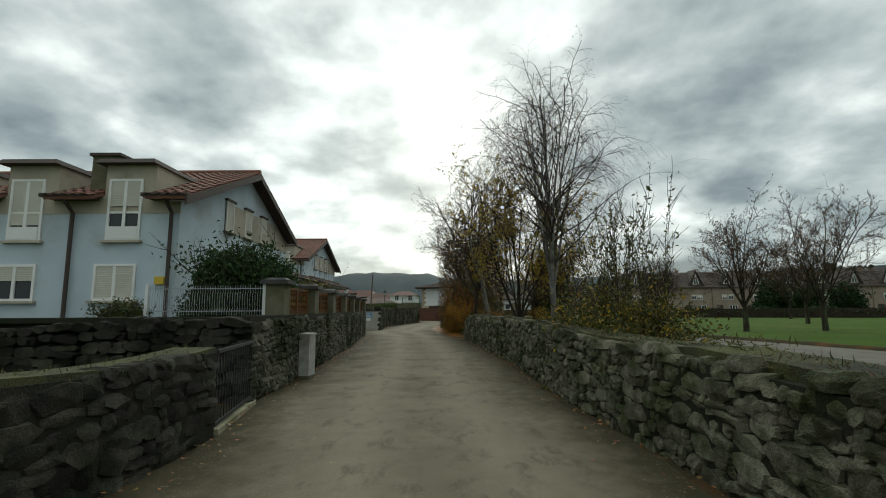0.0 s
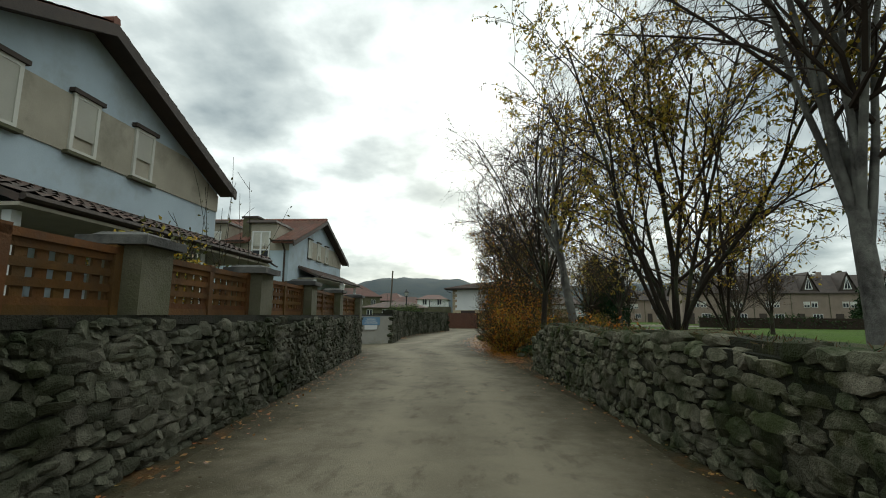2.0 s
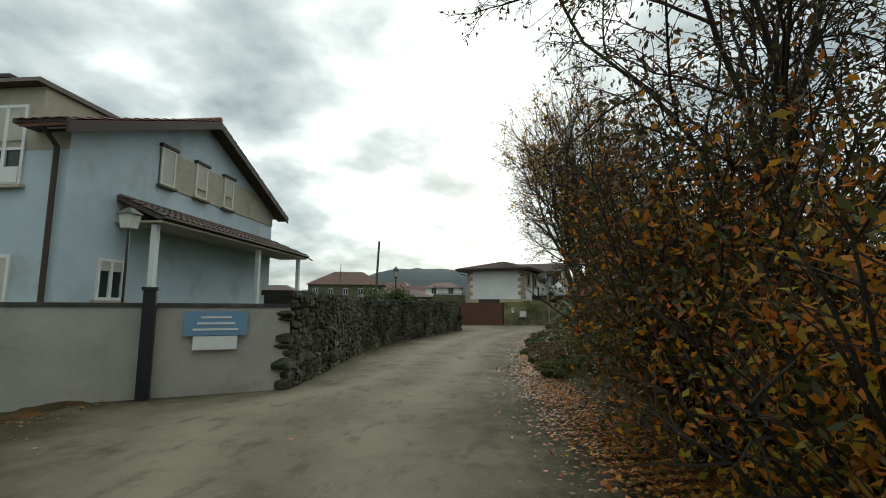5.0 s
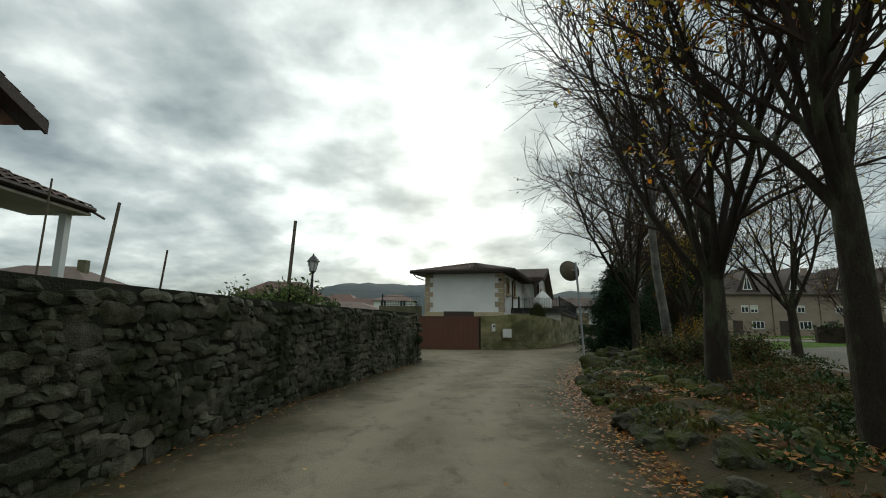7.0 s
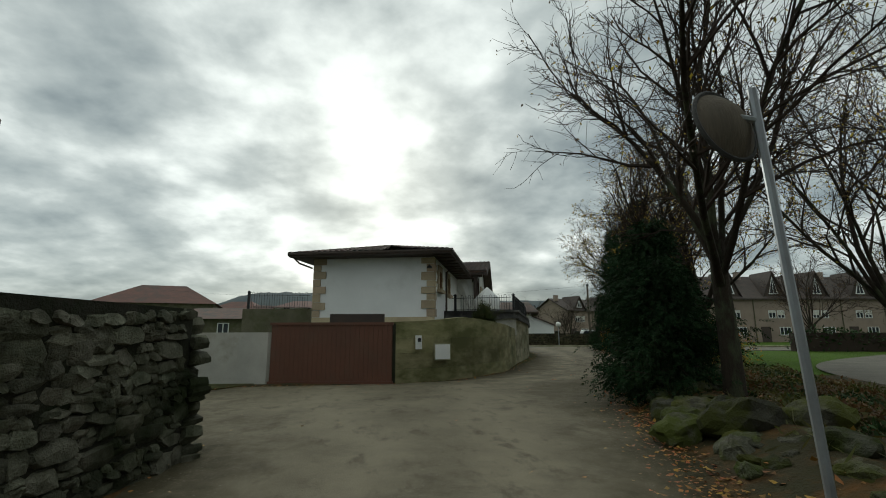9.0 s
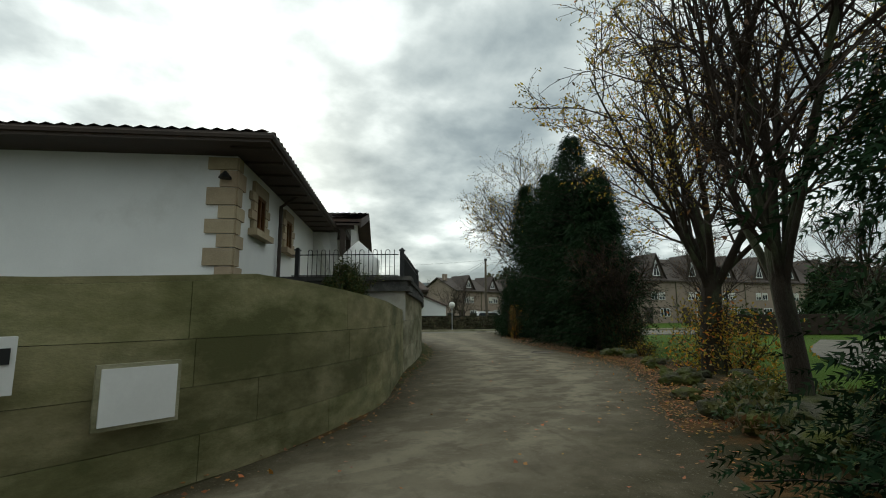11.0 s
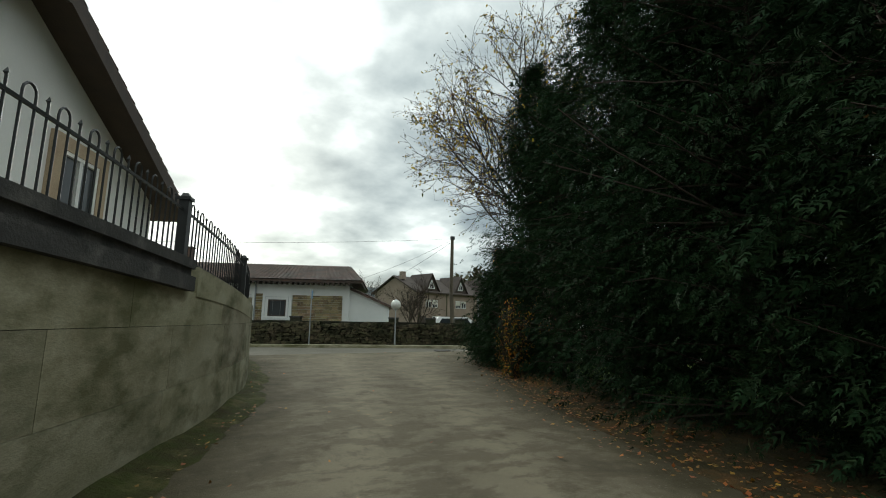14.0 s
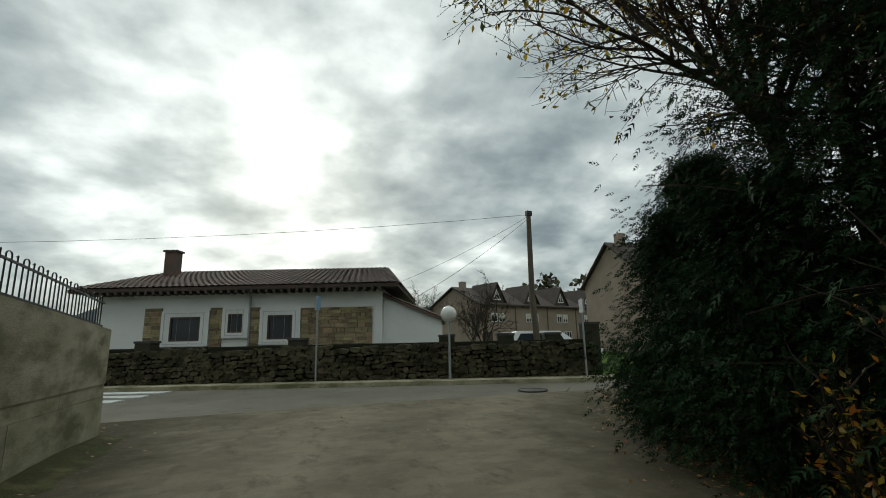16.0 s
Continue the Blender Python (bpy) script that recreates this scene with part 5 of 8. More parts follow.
S_E = along_rail(10.56, 79.25)
RAIL_A = [tuple(q[0]) for q in sample(RAIL, 0.1) if q[2] <= S_E + 0.05]
RAIL_E = [tuple(q[0]) for q in sample(RAIL, 0.1) if q[2] >= S_E + 0.05]
railing(RAIL_A, lambda s: par_top(s) - 0.03 if s < 8.45 else low_top(s - 8.45), [along_rail(5.78, 64.91), along_rail(7.54, 67.94), along_rail(9.14, 72.16), along_rail(10.07, 75.31), S_E], "black iron railing with hooped bar tops on the terrace wall", along_rail(5.78, 64.91))
railing(RAIL_E, lambda s: end_top(s) - 0.01, [], "low black iron railing at the end of the terrace", tall=0.64)
RB = [(5.66, 64.97), (4.5, 65.5), (3.2, 66.12)]
railing(RB, lambda s: 2.29, [2.58], "black iron railing across the end of the terrace")
gb_ = Build().box((-4.6, 66.9, 1.35), (2.9, 0.5, 2.1))
tagged(gb_.ob("wall_garden_back", M["greypost"]), "grey garden wall below a railing behind the yard", "wall", kind="structure")
railing([(-5.95, 66.8), (-3.2, 66.6)], lambda s: 2.4, [0.1], "black iron railing on the yard wall")
wall_t = tagged(wall_body([(2.7, 65.74), (5.62, 64.37)], 1.25, 1.94, 0.25, 1).ob("wall_terrace_face", M["render"]), "pale rendered terrace wall with dark ledge", "wall", kind="structure")
wall_body([(2.68, 65.65), (5.7, 64.24)], 1.94, 2.06, 0.9, 1).ob("moulding", M["ledge"], wall_t, "dark stained moulded ledge")
wall_body([(2.7, 65.7), (5.65, 64.32)], 2.06, 2.2, 0.82, 1).ob("parapet", M["ledge"], wall_t, "dark stained low parapet")
wall_body([(2.68, 65.64), (5.71, 64.22)], 2.2, 2.3, 0.9, 1).ob("coping", M["ledge"], wall_t, "dark stained coping")
tagged(Build().prism([(5.5, 65.0), (9.0, 72.7), (9.8, 80.9), (5.5, 82), (2.9, 66.25)], 0.4, 1.95).ob("floor_terrace", M["concrete"]), "raised concrete terrace floor", "terrace", kind="structure")


def white_house():
    HU = Vector((0.95, -0.313)).normalized()
    o = Vector((-2.85, 64.55))
    W_, D_ = 4.95, 9.6
    z0, ze = 0.3, 4.45
    rz = math.atan2(HU.y, HU.x)
    h = thing("white_house", "white painted house with tan stone quoins and dark hipped tile roof", "house", (*o, 0), rz)
    Build().box((W_ / 2, D_ / 2, (z0 + ze) / 2), (W_, D_, ze - z0)).ob("wall", M["white"], h)
    Build().box((W_ / 2, -0.02, 1.1), (W_ + 0.06, 0.06, 1.7)).ob("base_course", M["quoin"], h, "tan stone base band")
    # quoins
    rnd = random.Random(11)
    for cx, sgn in ((0.0, 1), (W_, -1)):
        z = 1.95
        k = 0
        while z < ze - 0.35:
            hh = rnd.uniform(0.24, 0.36)
            l1, l2 = (0.52, 0.24) if k % 2 else (0.3, 0.42)
            Build().box((cx + sgn * l1 / 2 - sgn * 0.02, -0.02, z + hh / 2), (l1, 0.06, hh - 0.02)).box((cx + (0.02 if cx else -0.02), l2 / 2 - 0.02, z + hh / 2), (0.06, l2, hh - 0.02)).ob("quoin", M["quoin"], h)
            z += hh
            k += 1
    # hipped roof
    ov = 0.8
    x0, x1, y0, y1 = -ov, W_ + ov, -ov, D_ + ov
    zr = ze + 0.85
    rA, rB = (W_ / 2, W_ / 2 + 0.2), (W_ / 2, D_ + ov)
    E1, E2, E3, E4 = (x0, y0, ze), (x1, y0, ze), (x1, y1, ze), (x0, y1, ze)
    P, Q = (rA[0], rA[1], zr), (rB[0], rB[1], zr)
    tiled_slope(h, E1, E2, P, P, M["darktile"], "roof")
    tiled_slope(h, E2, E3, Q, P, M["darktile"], "roof")
    tiled_slope(h, E4, E1, P, Q, M["darktile"], "roof")
    b = Build()
    b.box(((x0 + x1) / 2, (y0 + y1) / 2, ze - 0.08), (x1 - x0 - 0.04, y1 - y0 - 0.04, 0.1))
    b.ob("soffit", M["eave"], h)
    for k in range(14):
        y = y0 + 0.3 + k * (y1 - y0 - 0.6) / 13
        Build().box((W_ + ov / 2, y, ze - 0.15), (ov - 0.1, 0.08, 0.05)).ob("rafter_end", M["eave"], h)
    Build().tube([(x0, y0, ze - 0.02), (x1, y0, ze - 0.02), (x1, y1, ze - 0.02)], 0.06, 6).ob("gutter", M["eave"], h)
    Build().tube([(x0 + 0.1, y0 + 0.1, ze - 0.05), (x0 + 0.35, y0 + 0.3, ze - 0.35), (-0.08, -0.08, ze - 0.5)], 0.035, 6).ob("downpipe", M["eave"], h)
    Build().tube([(W_ + 0.5, 2.95, ze - 0.1), (W_ + 0.09, 2.95, ze - 0.4), (W_ + 0.08, 2.95, 1.0)], 0.045, 6).ob("downpipe", M["eave"], h)
    # side windows in stone surrounds
    for y in (1.12, 3.72):
        sur = Build().box((W_ + 0.02, y + 0.3, 4.0), (0.1, 1.0, 0.24)).ob("window_surround", M["quoin"], h)
        for side in (0, 1):
            for k in range(4):
                wd = 0.36 if (k + side) % 2 else 0.22
                cy = y - wd / 2 if side == 0 else y + 0.6 + wd / 2
                Build().box((W_ + 0.02, cy, 3.22 + k * 0.19), (0.1, wd, 0.17)).ob("stone", M["quoin"], sur)
        Build().box((W_ + 0.07, y + 0.3, 3.05), (0.22, 1.25, 0.13)).ob("sill", M["quoin"], sur)
        wn = window(h, (W_ + 0.012, y, 3.14), (0, 1), 0.6, 0.74, bars=1, frame_mat=M["wood"], sill=False)
    Build().box((4.8, -0.08, 3.92), (0.05, 0.12, 0.05)).tube([(4.8, -0.16, 3.98), (4.8, -0.16, 3.9), (4.8, -0.16, 3.85)], [0.02, 0.09, 0.12], 8).ob("wall_lamp", M["iron"], h, "small dark wall lamp")
    # rear cross wing, its gable towards the lane, and the open porch before it
    ux = 6.1
    b = Build()
    prof = [(9.7, 0.3), (16.4, 0.3), (16.4, 3.95), (12.1, 5.75), (9.7, 5.1)]
    vs = [(ux, y, z) for y, z in prof] + [(0.0, y, z) for y, z in prof]
    b.add(vs, [(0, 1, 2, 3, 4), (9, 8, 7, 6, 5)] + [((i + 1) % 5, i, i + 5, (i + 1) % 5 + 5) for i in range(5)])
    b.ob("wing_wall", M["white"], h)
    tiled_slope(h, (-0.4, 7.5, 4.72), (ux + 0.55, 7.5, 4.72), (ux + 0.55, 12.1, 5.9), (-0.4, 12.1, 5.9), M["darktile"], "wing_roof")
    tiled_slope(h, (ux + 0.55, 16.95, 3.75), (-0.4, 16.95, 3.75), (-0.4, 12.1, 5.9), (ux + 0.55, 12.1, 5.9), M["darktile"], "wing_roof")
    for (ya, za), (yb, zb) in (((7.5, 4.66), (12.1, 5.84)), ((16.95, 3.69), (12.1, 5.84))):
        Build().solid([(0.0, ya, za - 0.1), (0.0, yb, zb - 0.1), (ux + 0.5, yb, zb - 0.1), (ux + 0.5, ya, za - 0.1)], None, (0, 0, -0.07)).ob("wing_soffit", M["eave"], h)
        Build().solid([(ux + 0.5, ya, za + 0.02), (ux + 0.5, yb, zb + 0.02), (ux + 0.5, yb, zb - 0.24), (ux + 0.5, ya, za - 0.24)], None, (0.06, 0, 0)).ob("verge_board", M["eave"], h)
    Build().box((ux * 0.5 + 2.6, 7.7, 4.5), (ux - 4.6, 0.14, 0.22)).ob("porch_beam", M["eave"], h)
    for y in (7.75, 9.6):
        Build().box((ux - 0.1, y, 3.15), (0.18, 0.18, 2.6)).ob("porch_post", M["eave"], h)
    Build().box((ux - 0.1, 8.7, 4.4), (0.14, 2.0, 0.24)).ob("porch_beam", M["eave"], h)
    for y in (10.3, 13.2):
        s = Build()
        for cy, cz, sy, sz in ((y - 0.12, 3.2, 0.26, 1.4), (y + 1.12, 3.2, 0.26, 1.4), (y + 0.5, 3.98, 1.5, 0.22), (y + 0.5, 2.5, 1.6, 0.16)):
            s.box((ux + 0.02, cy, cz), (0.1, sy, sz))
        s.ob("window_surround", M["quoin"], h)
        window(h, (ux + 0.012, y, 2.58), (0, 1), 1.0, 1.3, bars=1, sill=False)
    # white curtains tied back in the porch opening
    b = Build()
    n = 10
    for side in (0, 1):
        vs = []
        for i in range(n + 1):
            f = i / n
            x0 = ux - 0.25 - (0.15 + 1.25 * f * f if side == 0 else 1.6 - 1.25 * f * f + 1.2)
            for k in range(5):
                vs.append((ux - 0.2 - side * 2.9 + (-1 if side == 0 else 1) * (0.1 + (1.35 * (1 - f) ** 1.3) * k / 4) , 7.9 + 0.06 * math.sin(k * 2.2), 4.3 - 2.2 * f))
        fs = [(i * 5 + k, i * 5 + k + 1, i * 5 + k + 6, i * 5 + k + 5) for i in range(n) for k in range(4)]
        b.add(vs, fs)
    b.ob("porch_curtain", M["tarp"], h, "pale canvas porch curtains tied back")
    return h


white_house()
# letter box and meter door on the wall by the gate
m_ = thing("meter_door", "white enamel meter cabinet door set in the wall", "utility box", (1.33, 58.14, 0.62), math.atan2(0.7, 1.4))
Build().box((0, -0.03, 0.2), (0.5, 0.05, 0.4)).ob("door", M["pvc"], m_)
Build().box((0, -0.02, 0.2), (0.56, 0.04, 0.46)).ob("frame", M["concrete"], m_)
m_ = thing("intercom", "small white intercom box on the gate wall", "intercom", (0.62, 57.78, 0.95), math.atan2(0.7, 1.4))
Build().box((0, -0.03, 0.14), (0.16, 0.08, 0.36)).ob("case", M["pvc"], m_)
Build().box((0, -0.075, 0.2), (0.1, 0.01, 0.1)).ob("grille", M["iron"], m_)

# ---- across the street: bungalow, its wall, lamp and poles ----
wall_s = [uv(STREET_O, -26, 0.36), uv(STREET_O, 9.0, 0.36)]
WALL_STREET = tagged(wall_body(wall_s, 0.0, 1.17, 0.4, 1).ob("wall_street", M["mortar"]), "dark ochre rubble stone wall along the street", "stone wall", kind="structure")
wall_body([uv(STREET_O, -26, 0.33), uv(STREET_O, 9.0, 0.33)], 1.17, 1.25, 0.48, 1).ob("coping", M["darkmortar"], WALL_STREET, "blackened mossy coping")
for a in (-5.6, -0.65, 4.2, 6.1, 7.6, 8.85):
    x, y = uv(STREET_O, a, 0.56)
    p = thing("pillar", "short dark stone pier on the street wall", "pillar", (x, y, 0.1), math.atan2(U.y, U.x), group="street wall piers")
    hh = 1.32 if a < 8.5 else 1.62
    Build().box((0, 0, hh / 2), (0.5, 0.5, hh)).ob("shaft", M["mortar"], p)
    Build().box((0, 0, hh + 0.03), (0.56, 0.56, 0.07)).ob("cap", M["ledge"], p)


def bungalow():
    o = uv(STREET_O, 1.75, 3.0)          # right corner of the front
    rz = math.atan2(U.y, U.x)
    h = thing("bungalow", "white bungalow with ochre stone cladding and dark tile roof", "house", (*o, 0), rz)
    Lb, Db, z0, ze = 11.0, 8.0, 0.1, 3.45
    Build().box((-Lb / 2, Db / 2, (z0 + ze) / 2), (Lb, Db, ze - z0)).ob("wall", M["white"], h)
    rnd = random.Random(4)

    def clad(x0, x1, za, zb):
        b = Build()
        z = za
        while z < zb - 0.03:
            hh = min(rnd.uniform(0.1, 0.2), zb - z)
            x = x0
            while x < x1 - 0.04:
                w = min(rnd.uniform(0.14, 0.42), x1 - x)
                b.box((x + w / 2, -0.03 - rnd.uniform(0, 0.02), z + hh / 2), (w - 0.014, 0.07, hh - 0.014))
                x += w
            z += hh
        b.ob("stone_cladding", M["wallstone"], h)

    clad(-3.08, -0.37, 0.5, 2.64)
    clad(-9.1, -8.43, 0.5, 2.74)
    clad(-6.57, -6.1, 0.5, 2.72)
    clad(-5.07, -4.67, 0.5, 2.7)
    clad(-8.43, -3.08, 0.5, 1.24)
    for x0, x1, z, zt, m_ in ((-8.41, -6.59, 1.27, 2.62, 0.33), (-6.08, -5.09, 1.55, 2.7, 0.22), (-4.65, -3.1, 1.27, 2.62, 0.3)):
        sur = Build()
        for a0, a1, b0, b1 in ((x0, x0 + m_, z, zt), (x1 - m_, x1, z, zt), (x0 + m_, x1 - m_, z, z + 0.2), (x0 + m_, x1 - m_, zt - 0.24, zt)):
            sur.box(((a0 + a1) / 2, -0.06, (b0 + b1) / 2), (a1 - a0, 0.13, b1 - b0))
        sur.ob("window_surround", M["white"], h)
        window(h, (x0 + m_, -0.062, z + 0.2), (1, 0), x1 - x0 - 2 * m_, zt - z - 0.44, bars=0, sill=False, frame_mat=M["eave"])
        cage = Build()
        xa, xb, za, zb = x0 + 0.16, x1 - 0.16, z + 0.1, zt - 0.1
        for k in range(4):
            x = xa + (xb - xa) * k / 3
            cage.tube([(x, -0.2, za), (x, -0.2, zb)], 0.009 if k in (0, 3) else 0.004, 4)
        for zz in (za, zb):
            cage.tube([(xa, -0.2, zz), (xb, -0.2, zz)], 0.009, 4)
            for x in (xa, xb):
                cage.tube([(x, -0.2, zz), (x, -0.1, zz)], 0.008, 4)
        cage.ob("grille", M["steel"], h, "thin grey window cage")
    ov = 0.7
    zr = ze + 1.1
    tiled_slope(h, (-Lb - ov, -ov, ze), (ov, -ov, ze), (-0.35, Db / 2, zr + 0.2), (-Lb + 0.35, Db / 2, zr + 0.2), M["darktile"], "roof")
    tiled_slope(h, (ov, -ov, ze), (ov, Db + ov, ze), (-0.35, Db / 2, zr + 0.2), (-0.35, Db / 2, zr + 0.2), M["darktile"], "roof")
    tiled_slope(h, (-Lb - ov, Db + ov, ze), (-Lb - ov, -ov, ze), (-Lb + 0.35, Db / 2, zr + 0.2), (-Lb + 0.35, Db / 2, zr + 0.2), M["darktile"], "roof")
    tiled_slope(h, (ov, Db + ov, ze), (-Lb - ov, Db + ov, ze), (-Lb + 0.35, Db / 2, zr + 0.2), (-0.35, Db / 2, zr + 0.2), M["darktile"], "roof")
    Build().box((-Lb / 2, Db / 2, ze - 0.08), (Lb + 2 * ov - 0.05, Db + 2 * ov - 0.05, 0.1)).ob("soffit", M["eave"], h)
    for k in range(40):
        Build().box((-Lb + Lb * k / 39, -ov / 2 - 0.05, ze - 0.18), (0.1, ov - 0.1, 0.12)).ob("rafter_end", M["eave"], h)
    Build().tube([(-5.05, -ov + 0.1, ze - 0.1), (-5.05, -0.1, ze - 0.35), (-5.05, -0.1, 0.3)], 0.045, 6).ob("downpipe", M["steel"], h)
    ch = Build().box((-9.8, 2.6, 4.75), (0.5, 0.5, 1.4)).ob("chimney", M["darktile"], h, "weathered brown brick chimney")
    Build().box((-9.8, 2.6, 5.48), (0.62, 0.62, 0.08)).ob("cap", M["eave"], ch)
    # low side wing with sloping parapet
    b = Build()
    prof = [(0.0, 0.1), (2.25, 0.1), (2.25, 2.1), (0.0, 3.05)]
    vs = [(x, 0.25, z) for x, z in prof] + [(x, 4.5, z) for x, z in prof]
    b.add(vs, [(0, 1, 2, 3), (7, 6, 5, 4), (1, 0, 4, 5), (2, 1, 5, 6), (3, 2, 6, 7), (0, 3, 7, 4)])
    b.ob("side_wing", M["white"], h)
    tiled_slope(h, (2.4, 0.1, 2.1), (2.4, 4.6, 2.1), (0.0, 4.6, 3.12), (0.0, 0.1, 3.12), M["darktile"], "wing_roof")
    return h


bungalow()


def sign_post(at, hgt, label, plate):
    s = thing("sign_post", label, "road sign", at, math.atan2(U.y, U.x))
    Build().tube([(0, 0, 0), (0, 0, hgt)], 0.03, 8).ob("pole", M["steel"], s)
    if plate:
        Build().box((0, 0.0, hgt - 0.25), (0.05, 0.42, 0.42)).ob("plate", M["steel"], s)
        Build().box((0.03, 0.0, hgt - 0.25), (0.012, 0.38, 0.38)).ob("face", M["blue"], s)
    return s


sign_post((14.08, 89.35, 0.13), 2.65, "blue road sign seen edge-on on a grey steel pole", True)
sign_post((*uv(STREET_O, 8.5, 0.0), 0.13), 2.4, "pair of grey road sign backs on a steel pole", True)
l = thing("globe_lamp", "white globe street lamp on a grey post", "street lamp", (17.95, 87.95, 0.13))
Build().tube([(0, 0, 0), (0, 0, 1.75)], [0.045, 0.035], 8).ob("post", M["steel"], l)
bm = bmesh.new()
bmesh.ops.create_uvsphere(bm, u_segments=16, v_segments=10, radius=0.25)
for v in bm.verts:
    v.co.z += 1.98
me = bpy.data.meshes.new("globe")
bm.to_mesh(me)
bm.free()
me.materials.append(M["globe"])
me.polygons.foreach_set("use_smooth", [True] * len(me.polygons))
o = new("globe", me)
o.parent = l
Build().tube([(0, 0, 1.7), (0, 0, 1.8)], 0.09, 8).ob("collar", M["steel"], l)
Build().tube([(0, 0, 2.1), (0, 0, 2.2), (0, 0, 2.25)], [0.2, 0.12, 0.02], 10).ob("hood", M["steel"], l)

p = thing("utility_pole", "weathered leaning timber utility pole with wires", "utility pole", (22.55, 90.2, 0.0))
Build().tube([(0, 0, 0), (-0.18, 0, 3), (-0.37, -0.4, 6.25)], [0.14, 0.12, 0.09], 8).ob("pole", M["pole"], p)
Build().box((-0.36, -0.4, 6.2), (0.22, 0.16, 0.2)).ob("cap_box", M["iron"], p)


def wire(a, c, sag, parent, r=0.008):
    a, c = Vector(a), Vector(c)
    pts = [a.lerp(c, i / 16) - Vector((0, 0, sag * 4 * (i / 16) * (1 - i / 16))) for i in range(17)]
    Build().tube(pts, r, 4).ob("wire", M["iron"], parent)


wire((-0.37, -0.4, 6.15), (-45, 12, 6.2), 1.1, p, 0.008)
wire((-0.37, -0.4, 6.1), (-6.5, 5.0, 3.2), 0.3, p)
wire((-0.37, -0.4, 6.0), (-4.6, 5.4, 2.7), 0.25, p)

# ---- rows of houses beyond the park ----
def row_house(at, rz, units, uw, depth, ze, zr, label, mat):
    h = thing("row_house", label, "house", (*at, 0), rz)
    L = units * uw
    b = Build()
    prof = [(0, -0.3), (depth, -0.3), (depth, ze), (depth / 2, zr - 0.1), (0, ze)]
    vs = [(0, y, z) for y, z in prof] + [(L, y, z) for y, z in prof]
    b.add(vs, [(0, 4, 3, 2, 1), (5, 6, 7, 8, 9)] + [(i, (i + 1) % 5, (i + 1) % 5 + 5, i + 5) for i in range(5)])
    b.ob("wall", mat, h)
    sl = (zr - ze) / (depth / 2)
    for ya, yb in ((-0.4, depth / 2), (depth + 0.4, depth / 2)):
        zz = ze - sl * 0.4
        Build().solid([(-0.35, ya, zz), (L + 0.35, ya, zz), (L + 0.35, yb, zr), (-0.35, yb, zr)], None, (0, 0, 0.16)).ob("roof", M["roofgrey"], h)
    for i in range(units):
        xc = (i + 0.5) * uw
        gw = uw * 0.46
        # gabled dormer
        b = Build()
        g = [(xc - gw / 2, ze), (xc + gw / 2, ze), (xc, zr + 0.15)]
        b.add([(x, 0.06, z) for x, z in g] + [(x, depth * 0.45, z) for x, z in g], [(0, 1, 2), (5, 4, 3), (0, 3, 4, 1), (1, 4, 5, 2), (2, 5, 3, 0)])
        d = b.ob("dormer", M["eave"], h)
        b = Build()
        for sg in (-1, 1):
            b.solid([(xc + sg * (gw / 2 + 0.35), -0.15, ze - 0.3), (xc, -0.15, zr + 0.3), (xc, depth * 0.48, zr + 0.3), (xc + sg * (gw / 2 + 0.35), depth * 0.48, ze - 0.3)], None, (0, 0, 0.14))
        b.ob("dormer_roof", M["roofgrey"], d)
        Build().add([(xc - gw * 0.24, 0.03, ze + 0.5), (xc + gw * 0.24, 0.03, ze + 0.5), (xc, 0.03, zr - 0.4), (xc - gw * 0.24, 0.06, ze + 0.5), (xc + gw * 0.24, 0.06, ze + 0.5), (xc, 0.06, zr - 0.4)],
                    [(0, 1, 2), (5, 4, 3), (0, 3, 4, 1), (1, 4, 5, 2), (2, 5, 3, 0)]).ob("gable_window", M["pvc"], d)
        zb_, zt_ = ze + 0.62, zr - 0.68
        for sg in (-1, 1):
            Build().add([(xc + sg * 0.05, 0.022, zb_), (xc + sg * gw * 0.17, 0.022, zb_), (xc + sg * 0.05, 0.022, zt_), (xc + sg * 0.05, 0.03, zb_), (xc + sg * gw * 0.17, 0.03, zb_), (xc + sg * 0.05, 0.03, zt_)],
                        [(0, 1, 2), (5, 4, 3), (0, 3, 4, 1), (1, 4, 5, 2), (2, 5, 3, 0)]).ob("pane", M["glass"], d)
        for gx in (-0.62, 0.62):
            window(h, (xc + gx - 0.5, -0.012, 3.2), (1, 0), 1.0, 1.05, bars=1, shutter=0.6 if (i + (gx > 0)) % 2 else 0.3, sill=False)
        window(h, (xc + 0.2, -0.012, 0.9), (1, 0), 1.6, 1.1, bars=2, sill=False)
        Build().box((xc - uw * 0.28, -0.02, 1.0), (1.3, 0.06, 2.1)).ob("garage_door", M["eave"], h)
        Build().box((xc + uw * 0.5 - 0.05, -0.06, ze / 2), (0.09, 0.09, ze)).ob("downpipe", M["greypost"], h)
        if i % 2 == 0:
            Build().box((xc - uw * 0.5 + 0.3, depth * 0.35, zr + 0.1), (0.7, 0.6, 1.1)).ob("chimney", mat, h)
    return h


row_house((35.0, 122.6), math.radians(17.6), 4, 6.0, 9, 5.3, 7.5, "pinkish rendered row houses with gabled dormers", M["pink"])
row_house((39.8, 102.2), math.radians(-8), 9, 6.2, 9, 6.0, 9.3, "long beige row of houses with gabled dormers beyond the park", M["pink"])


